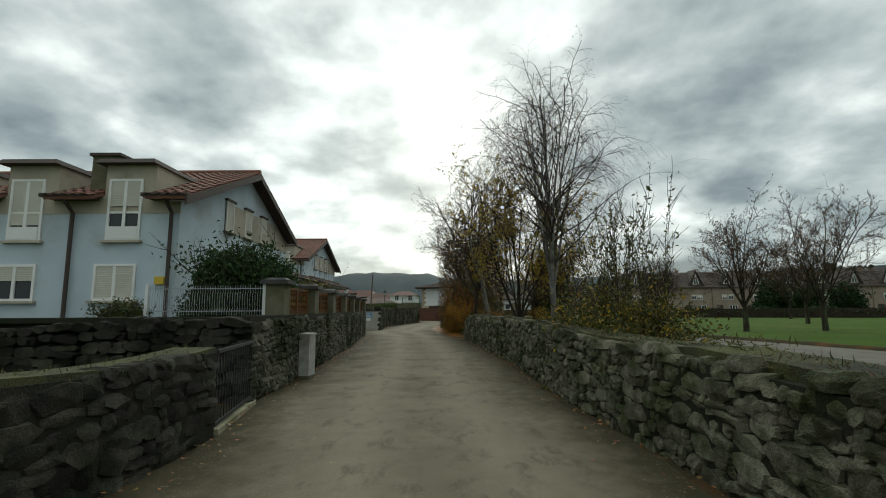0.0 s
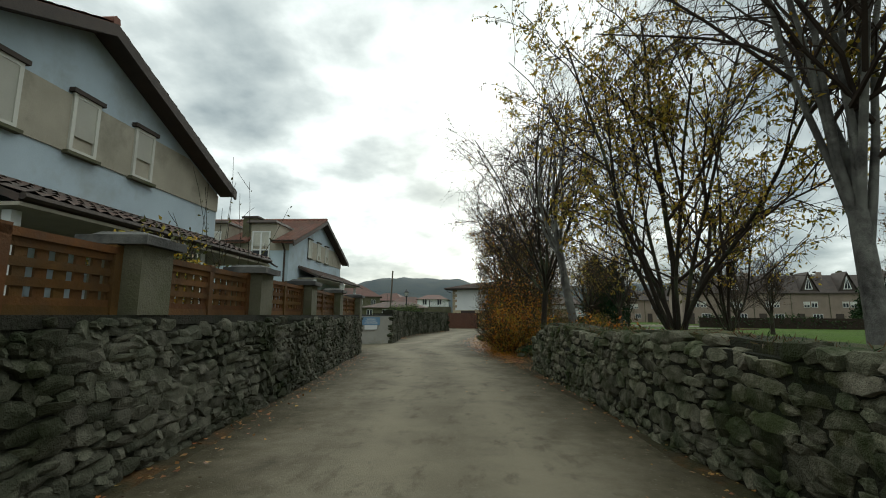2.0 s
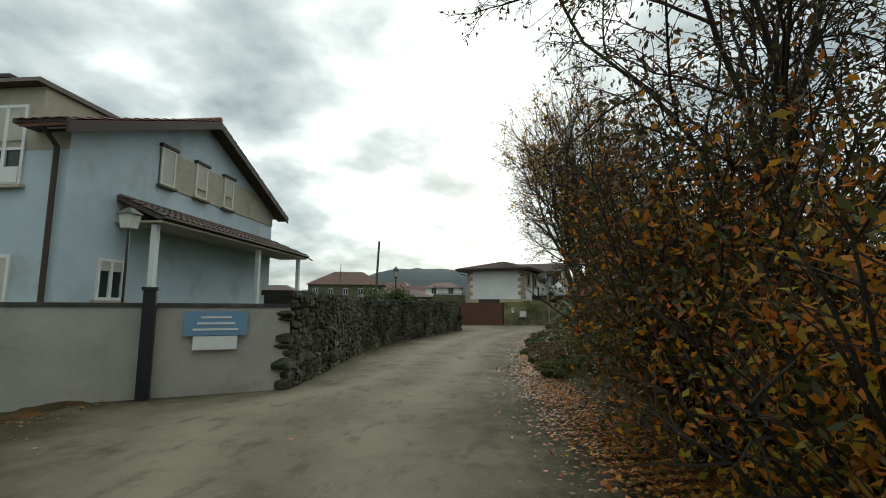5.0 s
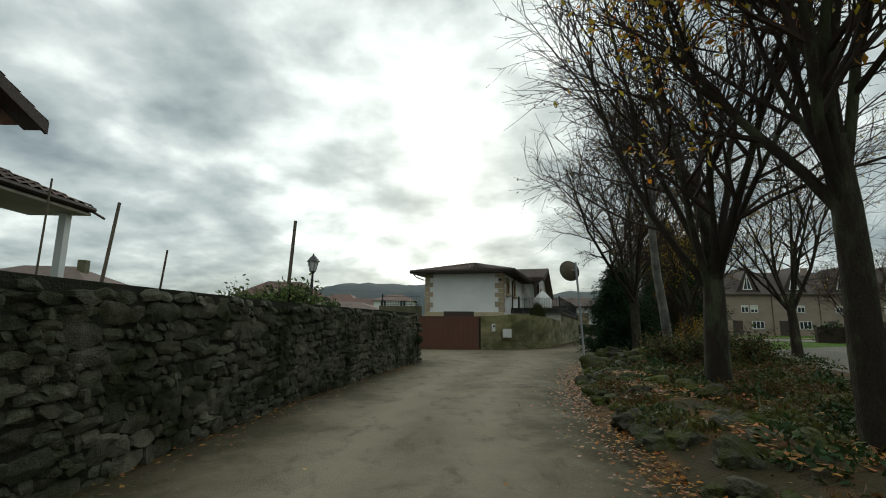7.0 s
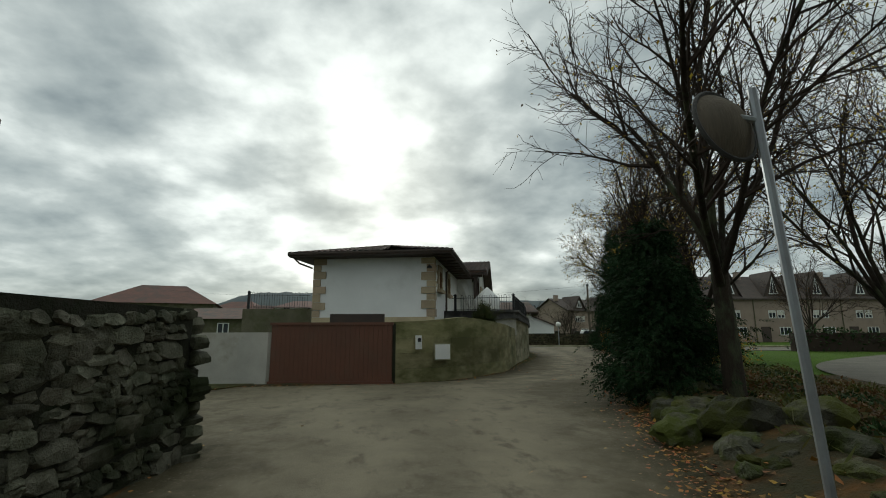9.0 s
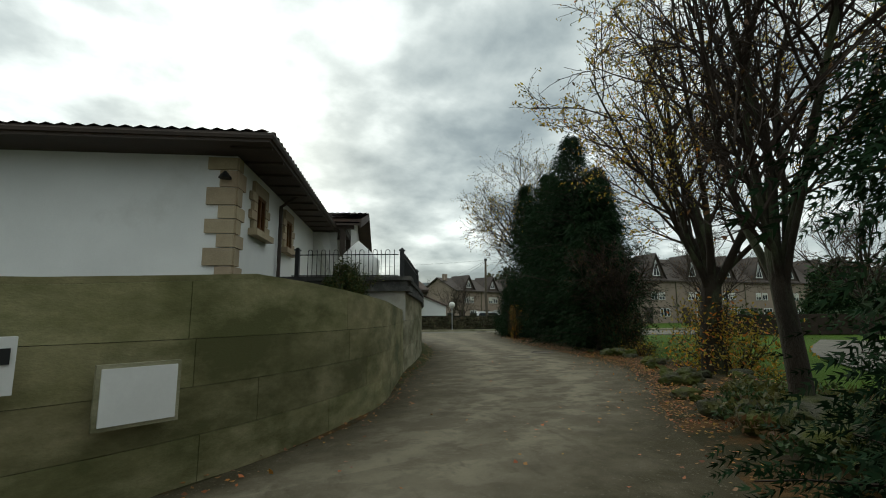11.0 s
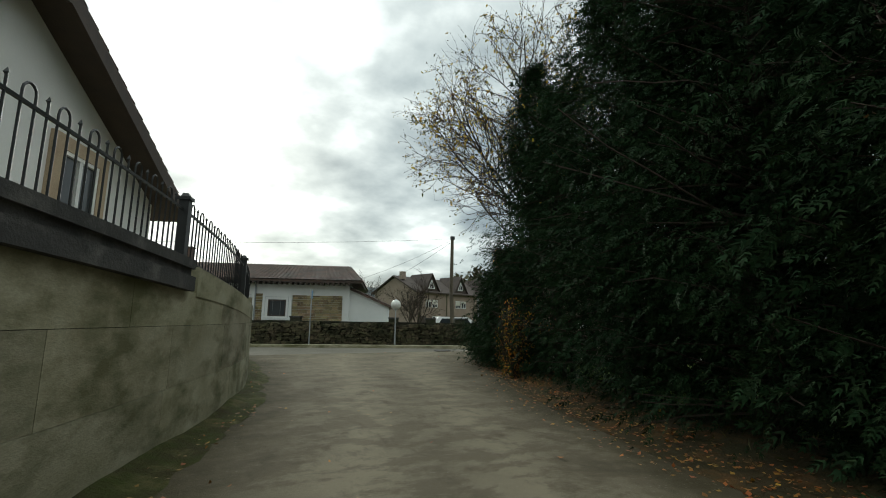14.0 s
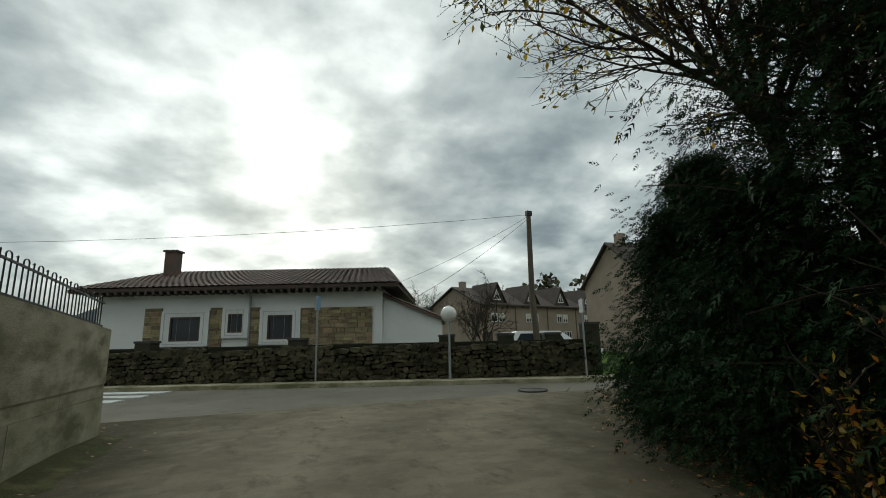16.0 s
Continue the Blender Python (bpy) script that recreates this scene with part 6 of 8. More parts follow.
def village_house(x, y, w, d, ze, zr, rz, wall, roof, label):
    h = thing("village_house", label, "house", (x, y, 0), rz, group="village houses")
    Build().box((0, 0, ze / 2), (w, d, ze)).ob("wall", wall, h)
    o = 0.5
    E = [(-w / 2 - o, -d / 2 - o, ze), (w / 2 + o, -d / 2 - o, ze), (w / 2 + o, d / 2 + o, ze), (-w / 2 - o, d / 2 + o, ze), (-w * 0.2, 0, zr), (w * 0.2, 0, zr)]
    Build().add(E, [(0, 1, 5, 4), (1, 2, 5), (2, 3, 4, 5), (3, 0, 4), (3, 2, 1, 0)]).ob("roof", roof, h)
    n = max(2, int(w / 2.6))
    for i in range(n):
        for z in ([1.0, 3.6] if ze > 4.5 else [1.0]):
            window(h, (-w / 2 + (i + 0.5) * w / n - 0.5, -d / 2 - 0.012, z), (1, 0), 1.0, 1.25, bars=1, sill=False)
    return h


village_house(-31, 122, 15, 11, 5.6, 8.6, 0.2, M["greypost"], M["fartile"], "stone village house with red hipped roof")
village_house(-9.6, 116, 6.5, 8, 4.8, 6.0, 0.0, M["white"], M["fartile"], "white village house with dark-framed windows")
village_house(-17, 128, 9, 8, 4.0, 6.0, 0.3, M["beige"], M["fartile"], "beige village house with red tile roof")
village_house(-24, 140, 10, 9, 5.2, 7.4, -0.2, M["greypost"], M["fartile"], "grey village house with red tile roof")
village_house(-50, 128, 12, 9, 4.0, 6.0, 0.1, M["beige"], M["darktile"], "low village house with dark tile roof")
v = village_house(-45.0, 86.0, 13, 9, 5.0, 7.0, 0.1, M["beige"], M["darktile"], "low cream village house with dark tile roof and one chimney")
Build().box((4.1, -1.0, 6.5), (0.8, 0.8, 2.2)).ob("chimney", M["greypost"], v)
village_house(-14, 92, 11, 6, 2.6, 3.7, -0.1, M["greypost"], M["darktile"], "low outbuilding with dark tile roof")

# ---- hills ----
def hills():
    b = Build()
    rnd = random.Random(2)
    n = 150
    vs, fs = [], []
    for i in range(n + 1):
        az = math.radians(75 - 150 * i / n)
        d = math.degrees(az)
        el = float(np.interp(d, [-75, -18, -6, 0, 2, 7, 12, 15, 18, 24, 29, 34, 40, 75], [4.0, 4.0, 3.6, 4.2, 4.7, 4.9, 4.8, 3.9, 2.6, 1.9, 2.0, 3.4, 3.9, 4.2]))
        el += 0.16 * noise.noise(Vector((i * 0.21, 3, 0))) + 0.1 * noise.noise(Vector((i * 0.9, 7, 0)))
        for k, (r, f) in enumerate(((520, 0.0), (640, 0.45), (800, 0.85), (900, 1.0), (1100, 0.6))):
            h = math.tan(math.radians(el)) * 900 * f
            vs.append((-math.sin(az) * r, 45 + math.cos(az) * r, h - 1 + 6 * noise.noise(Vector((i * 0.5, k * 1.7, 1))) * (f > 0)))
    for i in range(n):
        for k in range(4):
            a = i * 5 + k
            fs.append((a, a + 5, a + 6, a + 1))
    tagged(b.add(vs, fs).ob("backdrop_hills", M["hill"], smooth=True), "dark wooded hills on the skyline, tinted blue-grey for distance haze", "hill", kind="structure")


hills()

# canvas cover over garden furniture on the terrace
cv = thing("canvas_cover", "pale canvas cover draped to a peak over terrace furniture", "cover", (5.24, 67.5, 1.95), math.radians(20))
b = Build()
vs, fs = [], []
for z, r in ((0.0, 0.52), (0.35, 0.53), (0.7, 0.55), (1.04, 0.55), (1.22, 0.40), (1.40, 0.24), (1.56, 0.09), (1.63, 0.02)):
    for k in range(24):
        a = 2 * math.pi * k / 24
        sq = 1.0 / max(abs(math.cos(a)), abs(math.sin(a))) ** 0.75
        fold = 1.0 + (0.07 * math.sin(5 * a + 2 * z) + 0.03 * math.sin(11 * a)) * max(0.0, 1.2 - z)
        vs.append((r * sq * fold * math.cos(a), 0.8 * r * sq * fold * math.sin(a), z))
fs = [(24 * j + k, 24 * j + (k + 1) % 24, 24 * j + 24 + (k + 1) % 24, 24 * j + 24 + k) for j in range(7) for k in range(24)] + [tuple(range(168, 192))]
b.add(vs, fs).ob("cover", M["tarp"], cv, smooth=True)

# ---- poles, lantern, mirror ----
l = thing("street_lantern", "black wrought lantern street lamp on a slim post", "street lamp", (-6.5, 51.6, 0.2))
Build().tube([(0, 0, 0), (0, 0, 0.8), (0, 0, 2.75)], [0.09, 0.06, 0.04], 8).ob("post", M["iron"], l)
b = Build()
b.add([(0.10 * math.cos(a), 0.10 * math.sin(a), 2.85) for a in np.arange(6) * math.pi / 3] + [(0.19 * math.cos(a), 0.19 * math.sin(a), 3.22) for a in np.arange(6) * math.pi / 3],
      [(i, (i + 1) % 6, 6 + (i + 1) % 6, 6 + i) for i in range(6)] + [(5, 4, 3, 2, 1, 0)]).ob("glass", M["globe"], l)
for i in range(6):
    a = i * math.pi / 3
    Build().tube([(0.10 * math.cos(a), 0.10 * math.sin(a), 2.84), (0.195 * math.cos(a), 0.195 * math.sin(a), 3.22)], 0.012, 4).ob("cage_bar", M["iron"], l)
Build().tube([(0, 0, 2.74), (0, 0, 2.86)], [0.03, 0.11], 6).ob("socket", M["iron"], l)
Build().tube([(0, 0, 3.2), (0, 0, 3.32), (0, 0, 3.4), (0, 0, 3.42), (0, 0, 3.5)], [0.24, 0.14, 0.07, 0.04, 0.01], 8).ob("hood", M["iron"], l)
for x, y, h_, lean, r in ((-8.75, 55.6, 5.75, 0.25, 0.09), (-21.3, 61.3, 7.95, 0.75, 0.11), (-6.1, 40.0, 2.75, 0.04, 0.012), (-5.3, 40.6, 2.1, 0.16, 0.014)):
    p = thing("timber_pole", "leaning dark timber pole behind the garden wall", "pole", (x, y, 0.1), group="timber poles")
    Build().tube([(0, 0, 0), (lean * 0.5, 0, h_ / 2), (lean, 0, h_ - 0.1)], [r, r * 0.9, r * 0.8], 7).ob("pole", M["pole"], p)
m_ = thing("traffic_mirror", "round convex traffic mirror on a leaning steel pole, seen from behind", "traffic mirror", (1.86, 47.68, 0.02))
Build().tube([(0, 0, 0), (-0.07, 0.01, 1.3), (-0.16, 0.03, 2.95)], 0.029, 8).ob("pole", M["steel"], m_)
# local frame of the face: y points out of the mirror
MF = Matrix.Translation((-0.30, 0.14, 2.72)) @ Matrix.Rotation(math.radians(12), 4, 'Z') @ Matrix.Rotation(-0.22, 4, 'X')
for nm, mt, k0, k1 in (("mirror_face", "mirror", 0.07, 1), ("back_shell", "pole", -0.12, -1)):
    b = Build()
    vs, fs = [MF @ Vector((0, k0, 0))], []
    for i in range(1, 7):
        r = 0.27 * i / 6
        for k in range(24):
            a = 2 * math.pi * k / 24
            vs.append(MF @ Vector((r * math.cos(a), k0 * (1 - (i / 6) ** 2), r * math.sin(a))))
    for k in range(24):
        k2 = (k + 1) % 24
        fs.append((0, 1 + k, 1 + k2) if k1 < 0 else (0, 1 + k2, 1 + k))
        for i in range(5):
            q = (1 + i * 24 + k, 1 + (i + 1) * 24 + k, 1 + (i + 1) * 24 + k2, 1 + i * 24 + k2)
            fs.append(q if k1 < 0 else q[::-1])
    b.add(vs, fs).ob(nm, M[mt], m_, smooth=True)
ring = [MF @ Vector((0.275 * math.cos(a), 0.0, 0.275 * math.sin(a))) for a in np.linspace(0, 2 * math.pi, 29)]
Build().tube(ring, 0.017, 6, cap=False).ob("rim", M["ledge"], m_)
Build().tube([(-0.15, 0.03, 2.72), MF @ Vector((0, -0.1, 0))], 0.022, 6).ob("bracket", M["steel"], m_)

# parked white car behind the street wall
def parked_car(at, rz):
    c = thing("parked_car", "white parked hatchback car behind the wall", "car", at, rz)
    prof = [(-2.0, 0.35), (2.0, 0.35), (2.05, 0.75), (1.15, 0.92), (0.45, 1.42), (-1.2, 1.45), (-1.85, 0.98), (-2.05, 0.8)]
    n = len(prof)
    vs = []
    for yy, k in ((-0.85, 0), (0.85, 0)):
        for x, z in prof:
            vs.append((x, yy * (0.86 if z > 1.2 else 1), z))
    Build().add(vs, [tuple(range(n)), tuple(range(2 * n - 1, n - 1, -1))] + [((i + 1) % n, i, i + n, (i + 1) % n + n) for i in range(n)]).ob("body", M["carpaint"], c)
    for sy in (-0.82, 0.82):
        Build().box((-0.35, sy * 0.985, 1.18), (1.9, 0.03, 0.32), taper=0.8).ob("side_window", M["glass"], c)
        for x in (-1.25, 1.25):
            Build().tube([(x, sy - 0.1, 0.32), (x, sy + 0.1, 0.32)], 0.32, 14).ob("wheel", M["iron"], c)
    return c


parked_car((*uv(STREET_O, 8.2, 4.4), 0.15), math.atan2(U.y, U.x))
# ---- vegetation ----
def leaf_cloud(name, centers, size, mat, parent, seed, label="", droop=0.0, aspect=0.46, kind="stuff", lie=1.0):
    """Many small folded leaves, one rhombus each."""
    rng = np.random.default_rng(seed)
    C = np.asarray(centers, dtype=float)
    n = len(C)
    d = rng.normal(size=(n, 3))
    d[:, 2] -= droop
    d[:, 2] *= lie
    d /= np.linalg.norm(d, axis=1)[:, None] + 1e-9
    r = rng.normal(size=(n, 3)) + np.array([0, 0, 6.0]) * (lie < 1)
    s = np.cross(d, r)
    s /= np.linalg.norm(s, axis=1)[:, None] + 1e-9
    up = np.cross(d, s)
    L = size * rng.uniform(0.6, 1.35, n)[:, None]
    a = C
    tip = C + d * L
    m1 = C + d * L * 0.45 + s * L * aspect * 0.5 + up * L * 0.10
    m2 = C + d * L * 0.45 - s * L * aspect * 0.5 + up * L * 0.10
    V_ = np.stack([a, m1, tip, m2], 1).reshape(-1, 3)
    me = bpy.data.meshes.new(name)
    me.vertices.add(4 * n)
    me.vertices.foreach_set("co", V_.ravel())
    me.loops.add(4 * n)
    me.loops.foreach_set("vertex_index", np.arange(4 * n))
    me.polygons.add(n)
    me.polygons.foreach_set("loop_start", np.arange(0, 4 * n, 4))
    me.update(calc_edges=True)
    me.materials.append(mat)
    o = new(name, me)
    if parent:
        o.parent = parent
    return tagged(o, label, kind=kind)


def over_lane(x, y, z):
    """Whether a place lies in the room that traffic keeps clear of twigs."""
    left = float(np.interp(y, [q[0][1] for q in LANE], [q[0][0] for q in LANE]))
    right = float(np.interp(y, [q[1][1] for q in LANE], [q[1][0] for q in LANE]))
    return left < x < right - 0.1 and z < 4.0


class Tree:
    def __init__(self, seed, foot=None):
        self.r = random.Random(seed)
        self.foot = foot
        self.wood, self.fine, self.tips = Build(), Build(), []

    def limb(self, p, d, length, r0, r1, n, wig, lift, sides, fine=False):
        """One bending tapered limb; returns its points and directions."""
        p, d = Vector(p), Vector(d).normalized()
        pts, ds = [p.copy()], [d.copy()]
        R = self.r
        for i in range(n):
            d = d + Vector((R.gauss(0, wig), R.gauss(0, wig), R.gauss(0, wig) + lift))
            d.normalize()
            q = p + d * (length / n)
            if self.foot and i and over_lane(q.x + self.foot[0], q.y + self.foot[1], q.z):
                n = i
                break
            p = q
            pts.append(p.copy())
            ds.append(d.copy())
        rad = [r0 + (r1 - r0) * (i / n) ** 0.8 for i in range(n + 1)]
        (self.fine if fine else self.wood).tube(pts, rad, sides, cap=False)
        return pts, ds, rad

    def along(self, pts, ds, rad, f):
        x = f * (len(pts) - 1)
        i = min(int(x), len(pts) - 2)
        g = x - i
        return pts[i].lerp(pts[i + 1], g), ds[i].lerp(ds[i + 1], g).normalized(), rad[i] + (rad[i + 1] - rad[i]) * g

    def side(self, d, angle):
        R = self.r
        o = d.orthogonal().normalized()
        o = (Matrix.Rotation(R.uniform(0, 2 * math.pi), 3, d) @ o)
        return (d * math.cos(angle) + o * math.sin(angle)).normalized()


def broadleaf(at, height, seed, trunk_r=0.2, fork=0.25, limbs=6, spread=0.55, lean=(0, 0), bark="bark", label="", density=(8, 8, 5), droop=0.0, leaves=(), twig_r=0.005,
              category="tree", name="tree", twig_len=1.0, upright=0.05, group=""):
    """A deciduous tree: trunk, ascending limbs, branches, twigs and what leaves are left."""
    T = Tree(seed, at)
    R = T.r
    h_f = height * fork
    tp, td, tr = T.limb((0, 0, -0.15), (lean[0], lean[1], 1), h_f + 0.15, trunk_r * 1.25, trunk_r * 0.85, 5, 0.03, 0.0, 10)
    base, bd = tp[-1], td[-1]
    twigs = []
    for k in range(limbs):
        ang = spread * R.uniform(0.45, 1.15) if k else spread * 0.15
        az = 2 * math.pi * k / limbs + R.uniform(-0.4, 0.4)
        d = Vector((math.sin(ang) * math.cos(az) + lean[0], math.sin(ang) * math.sin(az) + lean[1], math.cos(ang)))
        L = (height - h_f) * R.uniform(0.82, 1.05) * (1.0 if k == 0 else R.uniform(0.75, 1.0))
        st, sd, sr = T.along(tp, td, tr, R.uniform(0.72, 1.0))
        r0 = trunk_r * (0.62 if k == 0 else R.uniform(0.34, 0.52))
        lp, ld, lr = T.limb(st, d, L, r0, 0.018, 8, 0.085, upright, 6)
        for j in range(density[0]):
            f = 0.18 + 0.8 * (j + R.random()) / density[0]
            q, qd, qr = T.along(lp, ld, lr, f)
            L2 = L * (0.52 - 0.28 * f) * R.uniform(0.8, 1.25)
            bp, bd_, br = T.limb(q, T.side(qd, R.uniform(0.5, 0.95)), L2, min(qr * 0.7, 0.04), 0.008, 5, 0.13, upright * 0.8 - droop * 0.25, 4, True)
            for i in range(density[1]):
                g = 0.15 + 0.85 * (i + R.random()) / density[1]
                q2, q2d, q2r = T.along(bp, bd_, br, g)
                L3 = max(0.25, L2 * 0.42 * R.uniform(0.6, 1.2)) * twig_len
                cp, cd, cr = T.limb(q2, T.side(q2d, R.uniform(0.45, 0.9)), L3, min(q2r * 0.75, 0.014), twig_r, 4, 0.14, 0.02 - droop, 3, True)
                twigs.append(cp)
                for m in range(density[2]):
                    q3, q3d, q3r = T.along(cp, cd, cr, 0.2 + 0.8 * (m + R.random()) / density[2])
                    L4 = L3 * R.uniform(0.3, 0.6) * (1 + 1.2 * droop)
                    ep, ed, er = T.limb(q3, T.side(q3d, R.uniform(0.4, 0.85)), L4, twig_r * 1.1, twig_r * 0.7, 2 if not droop else 3, 0.16, -droop * 1.6, 3, True)
                    twigs.append(ep)
    e = thing(name, label, category, (*at, 0.0), group=group)
    T.wood.ob("trunk", M[bark], e, smooth=True)
    tagged(T.fine.ob("crown", M["twig"], e, "crown of bare fine branches"), kind="stuff")
    for i, (mat, count, size) in enumerate(leaves):
        rng = random.Random(seed * 7 + i)
        C = []
        for _ in range(count):
            t = twigs[rng.randrange(len(twigs))]
            p = t[rng.randrange(1, len(t))]
            C.append((p.x + rng.gauss(0, 0.03), p.y + rng.gauss(0, 0.03), p.z + rng.gauss(0, 0.03)))
        leaf_cloud("leaves", C, size, M[mat], e, seed + i, "remaining autumn leaves", droop=0.8)
    return e


def conifer(at, height, radius, seed, label, sprays=9000, bare=0.06, lean=0.0, spray=1.0):
    """A cypress-like conifer: trunk, many branches and drooping flat sprays of foliage."""
    T = Tree(seed)
    R = T.r
    rng = np.random.default_rng(seed)
    T.limb((0, 0, -0.1), (lean, 0, 1), height * 0.97, 0.15, 0.015, 10, 0.02, 0.0, 8)
    C = []
    nb = int(height * 34)
    for k in range(nb):
        f = (k + R.random()) / nb
        z = height * (bare + (1 - bare) * f)
        w = radius * (1 - f ** 1.5) ** 0.8 * (0.84 + 0.6 * noise.noise(Vector((z * 1.1, seed * 3.1, (k % 5) * 1.7)))) + 0.12
        if f < 0.12:
            w *= 0.75 + 2 * f
        az = R.uniform(0, 2 * math.pi)
        L = w * R.uniform(0.6, 1.25)
        d = Vector((math.cos(az), math.sin(az), R.uniform(0.1, 0.55)))
        p, dd, rr = T.limb((lean * z, 0, z), d, L, 0.022, 0.006, 5, 0.08, -0.05, 3, True)
        m = max(6, int(sprays / nb))
        for _ in range(m):
            g = 0.22 + 0.78 * R.random() ** 0.6
            q, qd, _r = T.along(p, dd, rr, g)
            sp = 0.10 + 0.10 * w
            C.append((q.x + R.gauss(0, sp), q.y + R.gauss(0, sp), q.z + R.gauss(0, sp * 0.8) - 0.05))
    e = thing("conifer", label, "tree", (*at, 0.0), group="conifers along the lane")
    T.wood.ob("trunk", M["bark"], e, smooth=True)
    tagged(T.fine.ob("branchwork", M["twig"], e), kind="stuff")
    # each spray is a feather: an axis with small leaflets on both sides
    C = np.array(C)
    n = len(C)
    az = np.arctan2(C[:, 1], C[:, 0]) + rng.normal(0, 0.5, n)
    out = np.stack([np.cos(az), np.sin(az), rng.normal(-0.45, 0.45, n)], 1)
    out /= np.linalg.norm(out, axis=1)[:, None]
    side = np.cross(out, rng.normal(size=(n, 3)))
    side /= np.linalg.norm(side, axis=1)[:, None] + 1e-9
    L = rng.uniform(0.10, 0.22, n)[:, None] * spray
    quads = []
    for along, ang, k in ((0.0, 0.75, 0.42), (0.0, -0.75, 0.42), (0.28, 0.65, 0.40), (0.28, -0.65, 0.40), (0.55, 0.55, 0.33), (0.55, -0.55, 0.33), (0.6, 0.0, 0.4)):
        o_ = C + out * L * along + np.array([0, 0, -0.25]) * L * along ** 2
        d = out * math.cos(ang) + side * math.sin(ang)
        s2 = side * math.cos(ang) - out * math.sin(ang)
        drop = np.array([0, 0, -0.12]) * L * k
        quads.append(np.stack([o_ + s2 * L * 0.06, o_ + d * L * k + drop, o_ - s2 * L * 0.06], 1))
    V_ = np.concatenate(quads, 0).reshape(-1, 3)
    nq = 7 * n
    me = bpy.data.meshes.new("foliage")
    me.vertices.add(3 * nq)
    me.vertices.foreach_set("co", V_.ravel())
    me.loops.add(3 * nq)
    me.loops.foreach_set("vertex_index", np.arange(3 * nq))
    me.polygons.add(nq)
    me.polygons.foreach_set("loop_start", np.arange(0, 3 * nq, 3))
    me.update(calc_edges=True)
    me.materials.append(M["conifer"])
    o = new("foliage", me)
    o.parent = e
    tagged(o, "dense dark green drooping sprays", kind="stuff")
    return e


def shrub(at, size, seed, mats, label, count=3500, leaf=0.07, stems=26, shoots=0, shoot_h=2.0, name="shrub", base=0.0, group="", ragged=0.28, shoot_leaves=20, shell=0):
    """A leafy shrub: stems from the base, leaves in an uneven crown, and now and then long upright shoots."""
    T = Tree(seed)
    R = T.r
    sx, sy, sz = size
    C = []
    for k in range(stems):
        az = R.uniform(0, 2 * math.pi)
        out = R.uniform(0.2, 1.0)
        d = Vector((math.cos(az) * sx * out, math.sin(az) * sy * out, sz * R.uniform(0.7, 1.15)))
        p, dd, rr = T.limb((math.cos(az) * sx * 0.15, math.sin(az) * sy * 0.15, -0.05), d, d.length * R.uniform(0.8, 1.0), 0.022, 0.006, 5, 0.12, -0.02, 4)
        for j in range(7):
            q, qd, qr = T.along(p, dd, rr, R.uniform(0.3, 1.0))
            T.limb(q, T.side(qd, R.uniform(0.4, 1.0)), sz * R.uniform(0.12, 0.3), 0.008, 0.003, 3, 0.15, 0.02, 3, True)
        for j in range(count // stems):
            q, qd, qr = T.along(p, dd, rr, R.random() ** 0.7)
            g = ragged * min(sx, sz)
            v = Vector((R.gauss(0, g), R.gauss(0, g), R.gauss(0, g)))
            if v.length > 1.9 * g:
                v *= 1.9 * g / v.length
            if not over_lane(at[0] + q.x + v.x + 0.12, at[1] + q.y + v.y, 1):
                C.append((q.x + v.x, q.y + v.y, max(0.02, q.z + v.z)))
    for k in range(shell):
        v = Vector((R.gauss(0, 1), R.gauss(0, 1), abs(R.gauss(0, 1)) - 0.15)).normalized()
        g = R.uniform(0.72, 1.02) * (1 + 0.3 * noise.noise(v * 2.2 + Vector((seed, 0, 0))) + 0.12 * noise.noise(v * 6 + Vector((seed, 0, 0))))
        C.append((v.x * sx * g, v.y * sy * g, max(0.02, v.z * sz * g)))
    S_ = []
    for k in range(shoots):
        az = R.uniform(0, 2 * math.pi)
        rr0 = R.random()
        st = Vector((math.cos(az) * sx * rr0 * 0.8, math.sin(az) * sy * rr0 * 0.8, sz * 0.5))
        p, dd, rr = T.limb(st, (R.gauss(0, 0.13), R.gauss(0, 0.13), 1), shoot_h * R.uniform(0.6, 1.0), 0.007, 0.003, 6, 0.06, 0.02, 4)
        for j in range(shoot_leaves):
            q, qd, qr = T.along(p, dd, rr, R.uniform(0.25, 1.0))
            S_.append((q.x + R.gauss(0, 0.02), q.y + R.gauss(0, 0.02), q.z))
            if j % 5 == 0:
                T.limb(q, T.side(qd, 0.6), R.uniform(0.2, 0.5), 0.006, 0.003, 3, 0.1, 0.05, 3, True)
    e = thing(name, label, "shrub", (*at, base), group=group)
    tagged(T.wood.ob("wood", M["bark"], e), kind="stuff")
    tagged(T.fine.ob("twig_mass", M["twig"], e), kind="stuff")
    n = len(mats)
    for i, mt in enumerate(mats):
        pts = C[i::n] + (S_ if i == 0 else [])
        leaf_cloud("leaves", pts, leaf, M[mt], e, seed * 5 + i)
    return e


